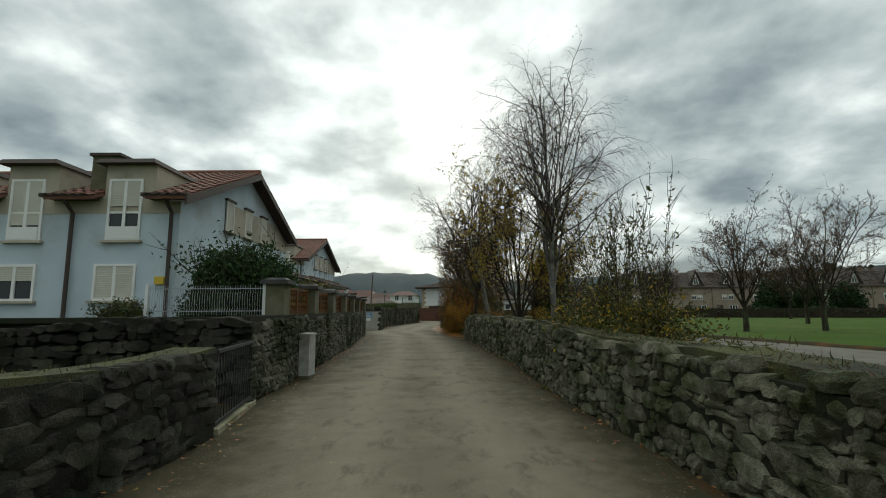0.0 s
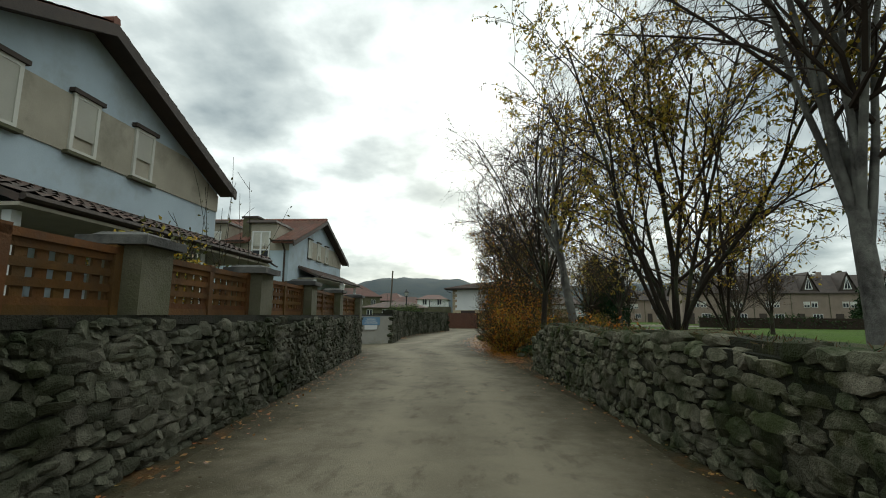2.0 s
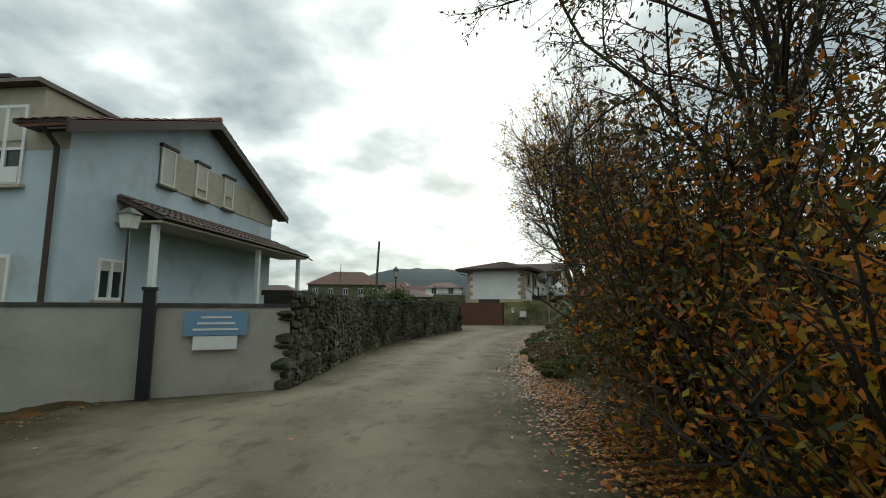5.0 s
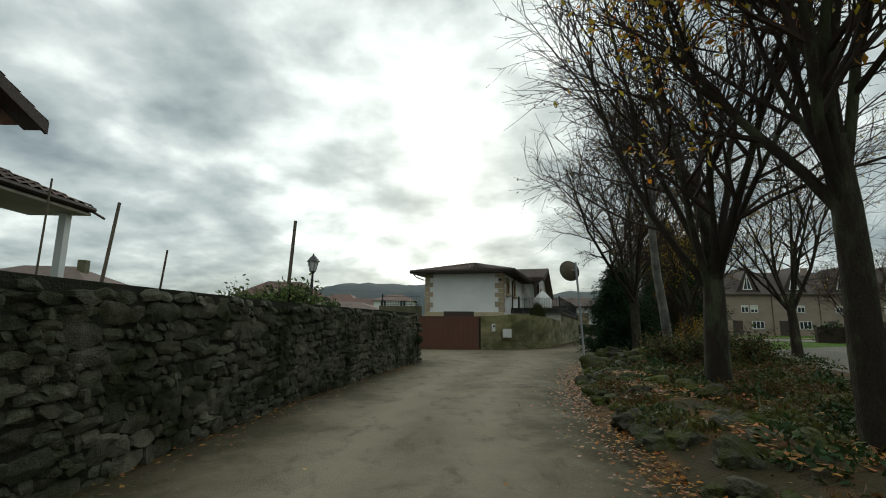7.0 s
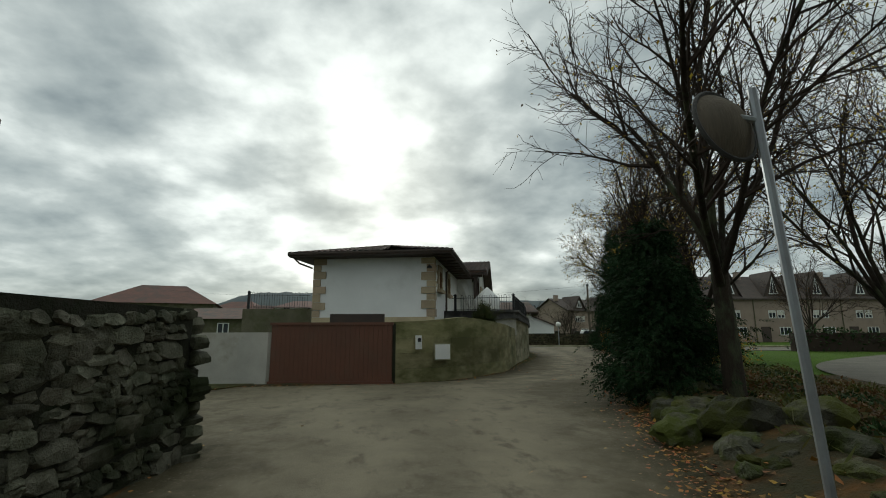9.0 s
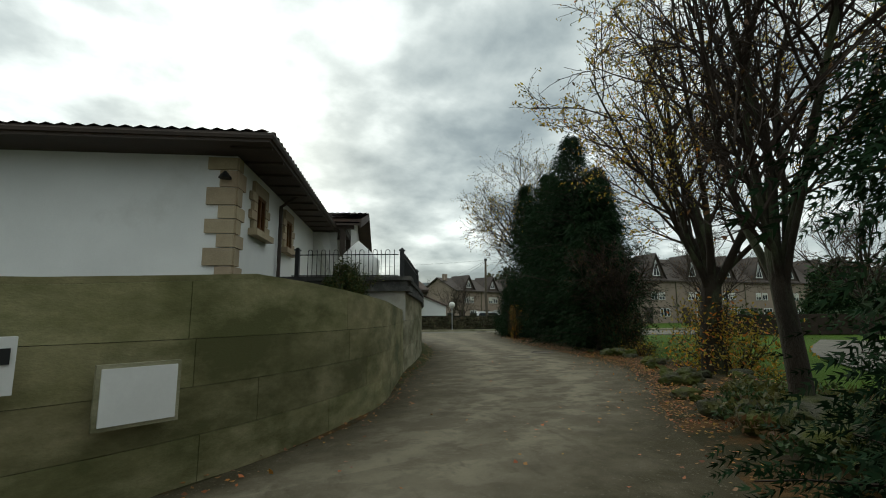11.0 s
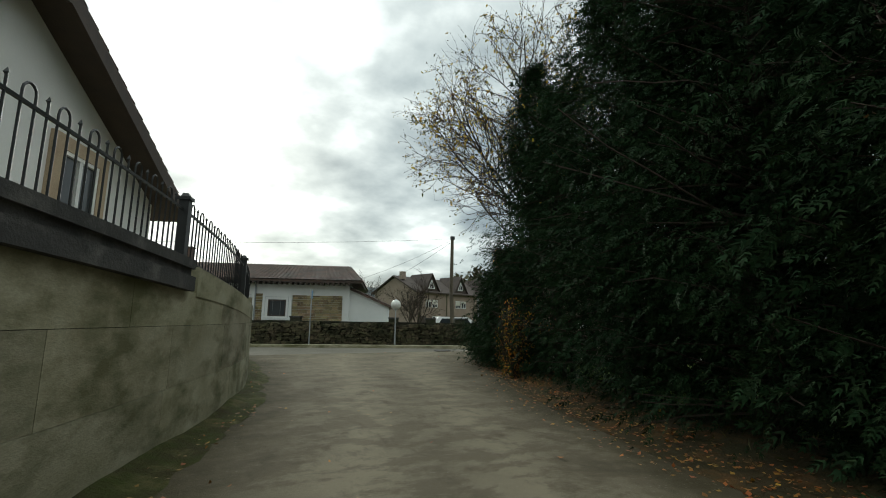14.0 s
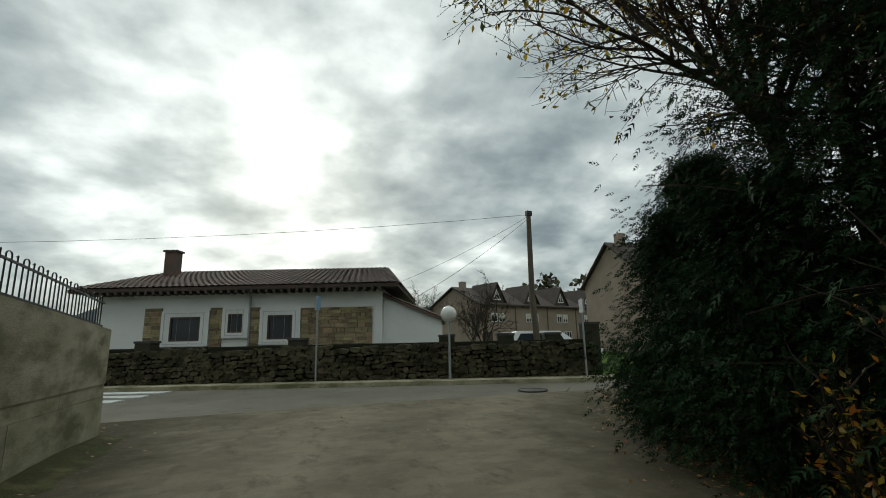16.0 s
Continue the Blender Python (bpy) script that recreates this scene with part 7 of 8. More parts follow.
# right of the lane, from the start on
broadleaf((3.62, 15.2), 10.4, 302, 0.108, 0.24, 9, 0.17, bark="birchbark", label="tall bare birch with pale trunk and weeping twigs", density=(11, 8, 5), droop=0.3, leaves=(("yellowleaf", 700, 0.05), ("brownleaf", 900, 0.05)), twig_r=0.0022, twig_len=1.0, name="birch_tree")
broadleaf((3.1, 18.5), 7.6, 33, 0.105, 0.13, 9, 0.47, label="spreading maple with sparse yellow leaves", density=(8, 6, 4), leaves=(("yellowleaf", 11000, 0.085), ("oliveleaf", 3600, 0.08), ("brownleaf", 1200, 0.075)), upright=0.03, name="maple_tree")
broadleaf((2.45, 22.75), 9.0, 45, 0.11, 0.42, 6, 0.4, lean=(-0.175, 0.02), bark="birchbark", label="leaning pale-barked tree with hanging twigs", density=(7, 6, 4), droop=0.3, leaves=(("brownleaf", 800, 0.06), ("yellowleaf", 500, 0.06)), twig_len=1.5, twig_r=0.003)
broadleaf((1.7, 25.0), 9.0, 57, 0.09, 0.28, 10, 0.66, label="dark bare tree with wide ascending branches", density=(8, 7, 4), leaves=(("brownleaf", 1400, 0.07), ("yellowleaf", 900, 0.075)), upright=0.04)
broadleaf((1.6, 29.3), 8.0, 59, 0.085, 0.2, 7, 0.36, label="slender tree with drooping brown-leaved twigs", density=(8, 7, 4), droop=0.12, leaves=(("brownleaf", 4200, 0.075), ("oliveleaf", 1200, 0.07)))
shrub((0.85, 27.2), (1.25, 1.5, 1.7), 5, ("orangeleaf", "orangeleaf", "yellowleaf", "oliveleaf"), "bush in orange and yellow autumn leaf beside the lane", 12000, 0.075, 60, shoots=12, shoot_h=1.1, ragged=0.34, name="autumn_bush")
shrub((0.9, 29.3), (1.2, 1.7, 3.1), 205, ("orangeleaf", "brownleaf", "brownleaf", "oliveleaf"), "tall loose bush in orange and brown autumn leaf beside the lane", 16000, 0.08, 60, shoots=10, shoot_h=1.2, ragged=0.36, name="autumn_bush")
shrub((1.9, 31.4), (1.6, 1.9, 4.2), 6, ("oliveleaf", "brownleaf", "brownleaf"), "olive brown thicket behind the autumn bush", 17000, 0.085, 60, shoots=10, shoot_h=1.2, ragged=0.5, name="thicket")
shrub((2.3, 27.4), (1.0, 1.4, 1.3), 206, ("brownleaf", "oliveleaf", "orangeleaf"), "brown undergrowth below the trees", 5000, 0.08, 35, ragged=0.36, name="thicket")
for k, (x, y, w_, h_) in enumerate(((3.6, 27.6, 1.3, 0.75), (4.6, 31.0, 1.5, 0.7), (3.6, 35.2, 1.4, 0.7), (5.6, 25.0, 1.3, 0.6))):
    shrub((x, y), (w_, 1.7, h_), 230 + k, ("brownleaf", "oliveleaf"), "low brown and olive scrub under the trees", 4500, 0.08, 40, ragged=0.4, name="scrub", group="scrub under the trees")
shrub((2.3, 33.5), (1.5, 1.8, 2.2), 7, ("oliveleaf", "brownleaf"), "olive green thicket along the verge", 9000, 0.08, 45, name="thicket")
shrub((2.7, 21.0), (0.9, 1.6, 1.15), 8, ("brownleaf", "oliveleaf", "orangeleaf"), "brown thicket behind the park wall", 9000, 0.08, 50, name="thicket")
shrub((3.05, 8.1), (1.1, 1.6, 1.55), 9, ("oliveleaf", "oliveleaf", "oliveleaf", "oliveleaf", "yellowleaf"), "olive shrub with tall leafy shoots behind the park wall", 30000, 0.072, 60, shell=30000, shoots=42, shoot_h=3.0, name="shrub", shoot_leaves=46)
shrub((3.5, 10.6), (1.25, 1.8, 1.15), 10, ("oliveleaf", "oliveleaf", "yellowleaf", "brownleaf"), "loose olive shrub with leafy shoots behind the park wall", 14000, 0.075, 60, shell=6000, shoots=16, shoot_h=1.7, name="shrub", shoot_leaves=30)
shrub((5.0, 14.0), (1.3, 1.8, 0.55), 11, ("oliveleaf", "brownleaf"), "low olive thicket in the park", 8000, 0.08, 50, name="thicket")
shrub((6.2, 18.0), (1.4, 2.0, 0.5), 13, ("oliveleaf", "yellowleaf"), "low olive thicket in the park", 7000, 0.08, 50, name="thicket")
broadleaf((5.6, 21.5), 5.0, 61, 0.07, 0.25, 7, 0.5, label="small tree with yellowing leaves", density=(7, 6, 4), leaves=(("yellowleaf", 1800, 0.09), ("oliveleaf", 900, 0.09)), name="sapling")
# along the bank further on
broadleaf((1.68, 39.3), 8.8, 72, 0.125, 0.34, 8, 0.45, lean=(-0.07, 0.0), label="stout tree with a few yellow leaves on the bank", density=(10, 8, 5), leaves=(("yellowleaf", 3600, 0.085), ("orangeleaf", 2200, 0.085)))
broadleaf((2.75, 43.3), 9.6, 74, 0.185, 0.24, 9, 0.52, lean=(-0.05, 0.02), label="large bare tree with many upright branches", density=(11, 8, 5), leaves=(("brownleaf", 500, 0.07),))
broadleaf((4.48, 48.2), 9.4, 77, 0.11, 0.5, 8, 0.45, lean=(-0.16, 0.0), bark="birchbark", label="pale-trunked tree leaning towards the lane", density=(9, 8, 5), leaves=(("brownleaf", 600, 0.07), ("yellowleaf", 600, 0.07)))
broadleaf((5.1, 52.0), 9.6, 79, 0.15, 0.3, 9, 0.66, lean=(-0.03, 0), label="dark slender tree with sparse leaves", density=(10, 8, 5), leaves=(("brownleaf", 1300, 0.07), ("yellowleaf", 600, 0.07)))
broadleaf((7.2, 56.8), 7.0, 83, 0.1, 0.3, 8, 0.42, label="bare tree beside the bend", density=(9, 7, 4), leaves=(("brownleaf", 600, 0.07),))
broadleaf((11.95, 61.2), 9.8, 88, 0.23, 0.25, 9, 0.58, label="spreading maple with scattered yellow leaves beside the lawn", density=(10, 8, 5), leaves=(("yellowleaf", 9000, 0.085), ("oliveleaf", 3600, 0.08), ("orangeleaf", 600, 0.09)), name="maple_tree", upright=0.03)
shrub((12.7, 61.2), (1.7, 1.0, 0.95), 12, ("yellowleaf", "yellowleaf", "orangeleaf", "oliveleaf"), "yellow suckers round the foot of the maple", 2300, 0.095, 22, shoots=6, shoot_h=0.8, ragged=0.5)
shrub((11.95, 61.2), (0.34, 0.34, 2.0), 118, ("yellowleaf", "orangeleaf", "oliveleaf"), "yellow leafy shoots growing along the maple trunk", 900, 0.095, 14, ragged=0.5)
shrub((13.5, 62.6), (0.9, 0.8, 1.4), 112, ("yellowleaf", "oliveleaf"), "loose yellow-leaved saplings at the edge of the lawn", 1300, 0.09, 7, shoots=9, shoot_h=1.3, ragged=0.55)
for k, (x, y, w_, h_) in enumerate(((3.95, 47.3, 0.75, 0.75), (4.8, 47.2, 0.9, 0.8), (5.9, 47.6, 1.0, 0.85))):
    shrub((x, y), (w_, 0.9, h_), 240 + k, ("oliveleaf", "brownleaf", "greenleaf"), "low olive and brown bush on the bank", 4200, 0.075, 40, base=0.2, ragged=0.3, shell=1500, name="low_bush", group="low bushes on the bank")
conifer((4.75, 53.2), 2.7, 1.0, 14, "dark bushy conifer at the bend", 9000, 0.0)
conifer((5.4, 54.4), 3.7, 1.35, 15, "dark bushy conifer at the bend", 13000, 0.0)
# park trees
broadleaf((13.6, 55.6), 10.6, 91, 0.19, 0.2, 9, 0.62, label="tall park tree with thin yellow leaves", density=(10, 8, 5), leaves=(("yellowleaf", 2200, 0.10), ("brownleaf", 1200, 0.1)), name="park_tree")
for i, (x, y, h, s) in enumerate(((18.9, 29.0, 7.6, 93), (24.1, 29.3, 9.2, 94), (33, 42, 9.0, 95), (24, 50, 7.5, 97), (30, 66, 8.0, 99), (45, 60, 9.0, 101), (21, 76, 7.0, 103), (38, 80, 8.0, 105))):
    broadleaf((x, y), h, s, 0.15, 0.22, 8, 0.62, label="park tree with withered leaves on the lawn", density=(9, 7, 4), leaves=(("brownleaf", 3400 if y < 30 else 900, 0.11),), twig_r=0.006, group="park trees")
# conifers on the last stretch, and the tree behind them
for i, (x, y, h, r, fill) in enumerate(((13.8, 66.8, 4.6, 1.5, 15000), (15.1, 69.4, 9.1, 2.6, 27000), (16.0, 72.2, 8.3, 2.5, 26000), (17.0, 75.1, 7.4, 1.7, 18000), (17.95, 78.7, 3.6, 1.25, 36000), (17.5, 76.5, 9.0, 1.55, 36000),
                                          (14.9, 68.0, 6.4, 1.7, 13000), (16.0, 70.7, 7.6, 2.1, 12000), (18.1, 73.4, 7.4, 1.9, 9000), (19.5, 75.6, 7.0, 1.7, 7000), (17.3, 77.5, 2.9, 1.1, 22000), (17.4, 70.4, 8.2, 2.1, 15000))):
    conifer((x, y), h, r, 31 + i, "tall dark green conifer hedging the lane", fill, 0.03, spray=0.65 if i in (4, 5, 10) else 1.4 if i in (6, 7, 11) else 0.85)
broadleaf((20.2, 78.2), 12.0, 107, 0.14, 0.42, 11, 0.76, lean=(-0.22, 0.02), label="small-leaved tree reaching over the conifers", density=(11, 8, 5), leaves=(("brownleaf", 1500, 0.085), ("yellowleaf", 3600, 0.11), ("oliveleaf", 2600, 0.11)), upright=0.02)
shrub((13.95, 65.85), (0.7, 0.7, 1.6), 113, ("conifer", "greenleaf", "brownleaf"), "dark tangled bush at the foot of the conifers", 7000, 0.06, 46, ragged=0.3, shell=2500, name="tangled_bush")
shrub((13.7, 64.9), (0.7, 0.45, 0.42), 114, ("oliveleaf", "yellowleaf", "brownleaf"), "low yellowing undergrowth at the foot of the conifers", 1500, 0.07, 24, ragged=0.4, name="undergrowth")
broadleaf((14.1, 66.2), 4.3, 109, 0.07, 0.2, 9, 0.6, label="thin bare tree beside the conifers", density=(9, 7, 5), leaves=(("brownleaf", 1100, 0.06),))
broadleaf((18.6, 76.4), 7.6, 111, 0.07, 0.3, 8, 0.6, label="thin tree with small leaves among the conifers", density=(9, 7, 5), leaves=(("brownleaf", 1500, 0.07), ("yellowleaf", 600, 0.07)))
shrub((16.35, 76.3), (0.3, 0.5, 1.3), 117, ("orangeleaf", "oliveleaf", "yellowleaf"), "low yellowing shrub beside the conifers", 900, 0.06, 14, ragged=0.36)
shrub((15.75, 75.3), (0.28, 0.45, 1.9), 17, ("orangeleaf", "oliveleaf", "yellowleaf"), "yellowing shrub in front of the conifers", 1700, 0.06, 20, ragged=0.3)
# left side
shrub((-4.75, 11.0), (1.35, 1.2, 2.2), 19, ("greenleaf",), "dense dark green laurel bush behind the fence", 9000, 0.1, 60, base=0.85, name="laurel_bush", ragged=0.14, shell=18000)
shrub((-6.3, 9.1), (0.42, 0.4, 0.85), 221, ("oliveleaf", "greenleaf"), "small rounded olive shrub behind the gateway wall", 3500, 0.06, 30, base=0.85, ragged=0.2, shell=2500)
shrub((-4.5, 15.75), (0.4, 0.75, 0.9), 20, ("yellowleaf", "oliveleaf"), "yellow-green climber on the garden fence", 3200, 0.075, 30, base=1.4, ragged=0.4)
shrub((-4.5, 17.3), (0.5, 1.0, 0.7), 220, ("oliveleaf", "brownleaf"), "straggling shrub with bare upright shoots behind the fence", 1200, 0.06, 24, shoots=10, shoot_h=2.3, base=1.3, ragged=0.35, shoot_leaves=5)
for i, (x, y, w_, h_) in enumerate(((-5.05, 45.5, 0.42, 1.1), (-5.5, 46.1, 0.6, 1.2), (-6.5, 46.6, 0.6, 1.1), (-5.2, 48.6, 0.45, 0.95))):
    shrub((x, y), (w_, 0.6, h_), 40 + i, ("freshleaf", "freshleaf", "greenleaf"), "leafy green garden shrub showing over the stone wall", 3000, 0.105, 26, base=0.95, shoots=4, shoot_h=0.5, group="shrubs over the wall", ragged=0.3, shoot_leaves=12)
shrub((4.1, 64.05), (0.5, 0.45, 1.2), 50, ("greenleaf", "oliveleaf"), "rounded dark green shrub at the terrace foot", 3000, 0.05, 14, base=1.3, ragged=0.1, shell=24000)
for i, (x, y) in enumerate(((24.5, 99.5), (29.5, 112), (27, 118))):
    broadleaf((x, y), 4.5 + i, 121 + i, 0.09, 0.2, 7, 0.6, label="small bare garden tree among the houses", density=(7, 6, 4), twig_r=0.008, group="garden trees")
for i, (x, y, h, w_) in enumerate(((57.6, 80.6, 6.3, 2.9), (59.5, 75.0, 4.9, 2.1), (66.0, 75.5, 5.0, 2.4), (70.0, 68.0, 4.4, 2.2))):
    shrub((x, y), (w_, w_, h), 160 + i, ("greenleaf", "conifer"), "rounded dark evergreen beyond the lawn", 3000, 0.45, 24, ragged=0.2, shell=5200, name="evergreen_tree", group="evergreens beyond the lawn")


def hedge(a, c, h, w, seed, label):
    rng = np.random.default_rng(seed)
    a, c = np.array(a, float), np.array(c, float)
    L = np.linalg.norm(c - a)
    n = int(L * 110)
    f = rng.random(n)
    p = a + (c - a) * f[:, None]
    off = rng.normal(0, w * 0.4, (n, 2))
    z = h * rng.random(n) ** 0.6 * (0.85 + 0.2 * np.sin(f * L * 0.8))
    C = np.column_stack([p + off, z])
    e = thing("hedge", label, "hedge", (*a, 0.0))
    d = (c - a) / L
    b = Build().box((L / 2, 0, h * 0.4), (L, w * 0.7, h * 0.8)).ob("stem_core", M["twig"], e)
    b.rotation_euler = (0, 0, math.atan2(d[1], d[0]))
    o = leaf_cloud("leaves", C - np.array([a[0], a[1], 0]), 0.3, M["greenleaf"], e, seed)


hedge(uv(STREET_O, 20, -9.2), uv(STREET_O, 92, -9.2), 1.6, 0.9, 3, "dark clipped hedge along the far edge of the park")
hedge((-9, 110), (-2, 108), 1.6, 1.0, 5, "dark hedge before the village")

# boulders and rubble along the right-hand verge
def rock_meshes(count, seed):
    """Rounded broken rocks about one unit across, lumpy and worn."""
    out = []
    for k in range(count):
        bm = bmesh.new()
        bmesh.ops.create_icosphere(bm, subdivisions=3, radius=0.5)
        o_ = Vector((k * 7.3, seed, 2.0))
        for v in bm.verts:
            n_ = v.co.normalized()
            r = 0.5 * (1 + 0.42 * noise.noise(n_ * 1.1 + o_) + 0.22 * noise.noise(n_ * 2.6 + o_) + 0.09 * noise.noise(n_ * 6.0 + o_))
            v.co = n_ * r
            v.co.z = max(v.co.z, -0.33) if v.co.z < 0 else min(v.co.z, 0.36 + 0.1 * noise.noise(n_ * 3 + o_))
        me = bpy.data.meshes.new("boulder")
        bm.to_mesh(me)
        bm.free()
        me.materials.append(M["mossrock"])
        out.append(me)
    return out


ROCKS = rock_meshes(14, 5.0)
rnd = random.Random(77)
RIGHT = smooth_line([p[1] for p in LANE], 1)
SR = sample(RIGHT, 0.18)
for x, y, sc in ((3.2, 50.75, 0.5), (3.42, 50.0, 0.82), (2.85, 50.4, 0.48), (2.95, 49.6, 0.4), (3.75, 51.3, 0.55), (4.1, 50.9, 0.62), (3.6, 51.7, 0.42), (4.4, 52.8, 0.5), (3.3, 49.3, 0.5), (4.2, 49.9, 0.5), (4.0, 52.2, 0.4)):
    o = new("boulder", ROCKS[rnd.randrange(len(ROCKS))])
    o.matrix_world = Matrix.LocRotScale((x, y, 0.05 + sc * 0.3), Euler((rnd.uniform(-.4, .4), rnd.uniform(-.4, .4), rnd.uniform(0, 6.28))), (sc * 1.2, sc, sc * 0.85))
    tagged(o, "mossy grey fieldstone piled on the bank", "boulder", group="boulders along the verge")
for k in range(330):
    p, d, s = SR[rnd.randrange(len(SR))]
    if not (22.2 < p.y < 26.0 or 35 < p.y < 61.5 or 62 < p.y < 68):
        continue
    nrm = Vector((d.y, -d.x))
    off = rnd.uniform(0.05, 1.5) if p.y < 61 else rnd.uniform(0.2, 1.0)
    q = p + nrm * off
    sc = rnd.choice((0.2, 0.28, 0.36, 0.45)) * rnd.uniform(0.8, 1.25) * (1.15 if 45 < p.y < 58 else 0.8)
    o = new("boulder", ROCKS[rnd.randrange(len(ROCKS))])
    o.matrix_world = Matrix.LocRotScale((q.x, q.y, 0.05 + sc * 0.16 + (0.25 if 36 < p.y < 58 else 0.06) * min(1, off / 0.9)), Euler((rnd.uniform(-.4, .4), rnd.uniform(-.4, .4), rnd.uniform(0, 6.28))), (sc * 1.3, sc, sc * 0.85))
    tagged(o, "mossy grey fieldstone lying on the leafy verge", "boulder", group="boulders along the verge")
BANK = [q for q in SR if 33.5 < q[0].y < 50]
for k in range(130):
    p, d, s = BANK[rnd.randrange(len(BANK))]
    off = abs(rnd.gauss(0.3, 0.55)) + 0.05
    q = p + Vector((d.y, -d.x)) * off
    sc = rnd.uniform(0.13, 0.32)
    o = new("boulder", ROCKS[rnd.randrange(len(ROCKS))])
    o.matrix_world = Matrix.LocRotScale((q.x, q.y, 0.04 + sc * 0.1 + 0.24 * min(1, off / 0.9)), Euler((rnd.uniform(-.4, .4), rnd.uniform(-.4, .4), rnd.uniform(0, 6.28))), (sc * 1.35, sc, sc * 0.9))
    tagged(o, "moss-grown stone on the bank beside the lane", "boulder", group="boulders along the verge")
for k in range(46):
    x, y, sc = rnd.uniform(2.3, 5.6), rnd.uniform(37.6, 42.0), rnd.uniform(0.24, 0.5)
    if x > 2.6 + 0.9 * (y - 37.6) or (x - 1.68) ** 2 + (y - 39.3) ** 2 < 0.5:
        continue
    o = new("boulder", ROCKS[rnd.randrange(len(ROCKS))])
    o.matrix_world = Matrix.LocRotScale((x, y, 0.16 + sc * 0.18), Euler((rnd.uniform(-.3, .3), rnd.uniform(-.3, .3), rnd.uniform(0, 6.28))), (sc * 1.4, sc, sc * 0.85))
    tagged(o, "moss-covered rock in the pile on the bank", "boulder", group="boulders along the verge")


def scatter(name, label, mat, spots, size, seed):
    """spots: rows of x, y, z."""
    o = leaf_cloud(name, spots, size, mat, None, seed, label, aspect=0.75 if "lea" in name else 0.12, lie=0.2 if "lea" in name else 1.0)
    o["category"] = "leaves" if "lea" in name else "grass"


rnd = random.Random(78)
L1 = []
for k in range(17000):
    p, d, s = SR[rnd.randrange(len(SR))]
    nrm = Vector((d.y, -d.x))
    dense = 1.0 if (22 < p.y < 34 or 58 < p.y < 83) else 0.45 if p.y > 34 else 0.25
    if rnd.random() > dense:
        continue
    off = abs(rnd.gauss(0, 0.55)) * rnd.choice((-0.8, -0.4, 1, 1, 1))
    q = p + nrm * off
    L1.append((q.x, q.y, 0.055 + rnd.uniform(0, 0.03) + (0.03 if off > 0 else 0)))
SL = sample(smooth_line([p[0] for p in LANE], 1), 0.2)
for k in range(2600):
    p, d, s = SL[rnd.randrange(len(SL))]
    nrm = Vector((d.y, -d.x))
    q = p + nrm * (0.1 + abs(rnd.gauss(0, 0.25)))
    L1.append((q.x, q.y, 0.06))
for k in range(700):
    i = rnd.randrange(len(LANE) - 1)
    f, g = rnd.random(), rnd.random()
    (ax, ay), (bx, by) = LANE[i]
    (cx, cy), (dx, dy) = LANE[i + 1]
    if ay < 56 and rnd.random() < 0.75:
        continue
    x = (ax + (bx - ax) * f) * (1 - g) + (cx + (dx - cx) * f) * g
    y = (ay + (by - ay) * f) * (1 - g) + (cy + (dy - cy) * f) * g
    L1.append((x, y, 0.06))
for k in range(34000):
    p, d, s = SR[rnd.randrange(len(SR))]
    if not 23.5 < p.y < 55 or rnd.random() > (1.0 if p.y < 36 else 0.45):
        continue
    q = p + Vector((d.y, -d.x)) * (rnd.gauss(-0.06, 0.27) + 0.25 * noise.noise(Vector((s, 2, 0))))
    L1.append((q.x, q.y, 0.06 + rnd.uniform(0, 0.03)))
for k in range(26000):
    p, d, s = SR[rnd.randrange(len(SR))]
    if 57.5 < p.y < 67:
        q = p + Vector((d.y, -d.x)) * (rnd.gauss(0.3, 0.34) + 0.3 * noise.noise(Vector((s * 0.7, 5, 0))))
        L1.append((q.x, q.y, 0.075 + rnd.uniform(0, 0.04)))
scatter("fallen_leaves", "orange and brown leaves fallen along the lane", M["litter"], L1, 0.05, 5)
L2 = []
for k in range(30000):
    p, d, s = SR[rnd.randrange(len(SR))]
    if not 24.5 < p.y < 41 or rnd.random() > (1.0 if p.y < 33 else 0.4):
        continue
    q = p + Vector((d.y, -d.x)) * (rnd.gauss(0.12, 0.2) + 0.2 * noise.noise(Vector((s * 0.8, 7, 0))))
    L2.append((q.x, q.y, 0.075 + rnd.uniform(0, 0.03)))
scatter("fallen_leaves", "bright orange leaves fallen below the autumn bushes", M["orangeleaf"], L2, 0.045, 6)
G1 = []
for k in range(16000):
    p, d, s = SR[rnd.randrange(len(SR))]
    nrm = Vector((d.y, -d.x))
    if p.y < 23.5:
        q = p + nrm * rnd.uniform(0.1, 0.65)
        z = 1.08
        if noise.noise(Vector((q.x * 0.8, q.y * 0.8, 2))) < -0.05:
            continue
    else:
        q = p + nrm * rnd.uniform(0.5, 2.6)
        z = 0.05
        if noise.noise(Vector((q.x * 0.6, q.y * 0.6, 5))) < 0.0:
            continue
    G1.append((q.x, q.y, z + rnd.uniform(0, 0.08)))
scatter("grass_tufts", "tufts of dry grass and moss on the verge and wall top", M["oliveleaf"], G1, 0.1, 6)


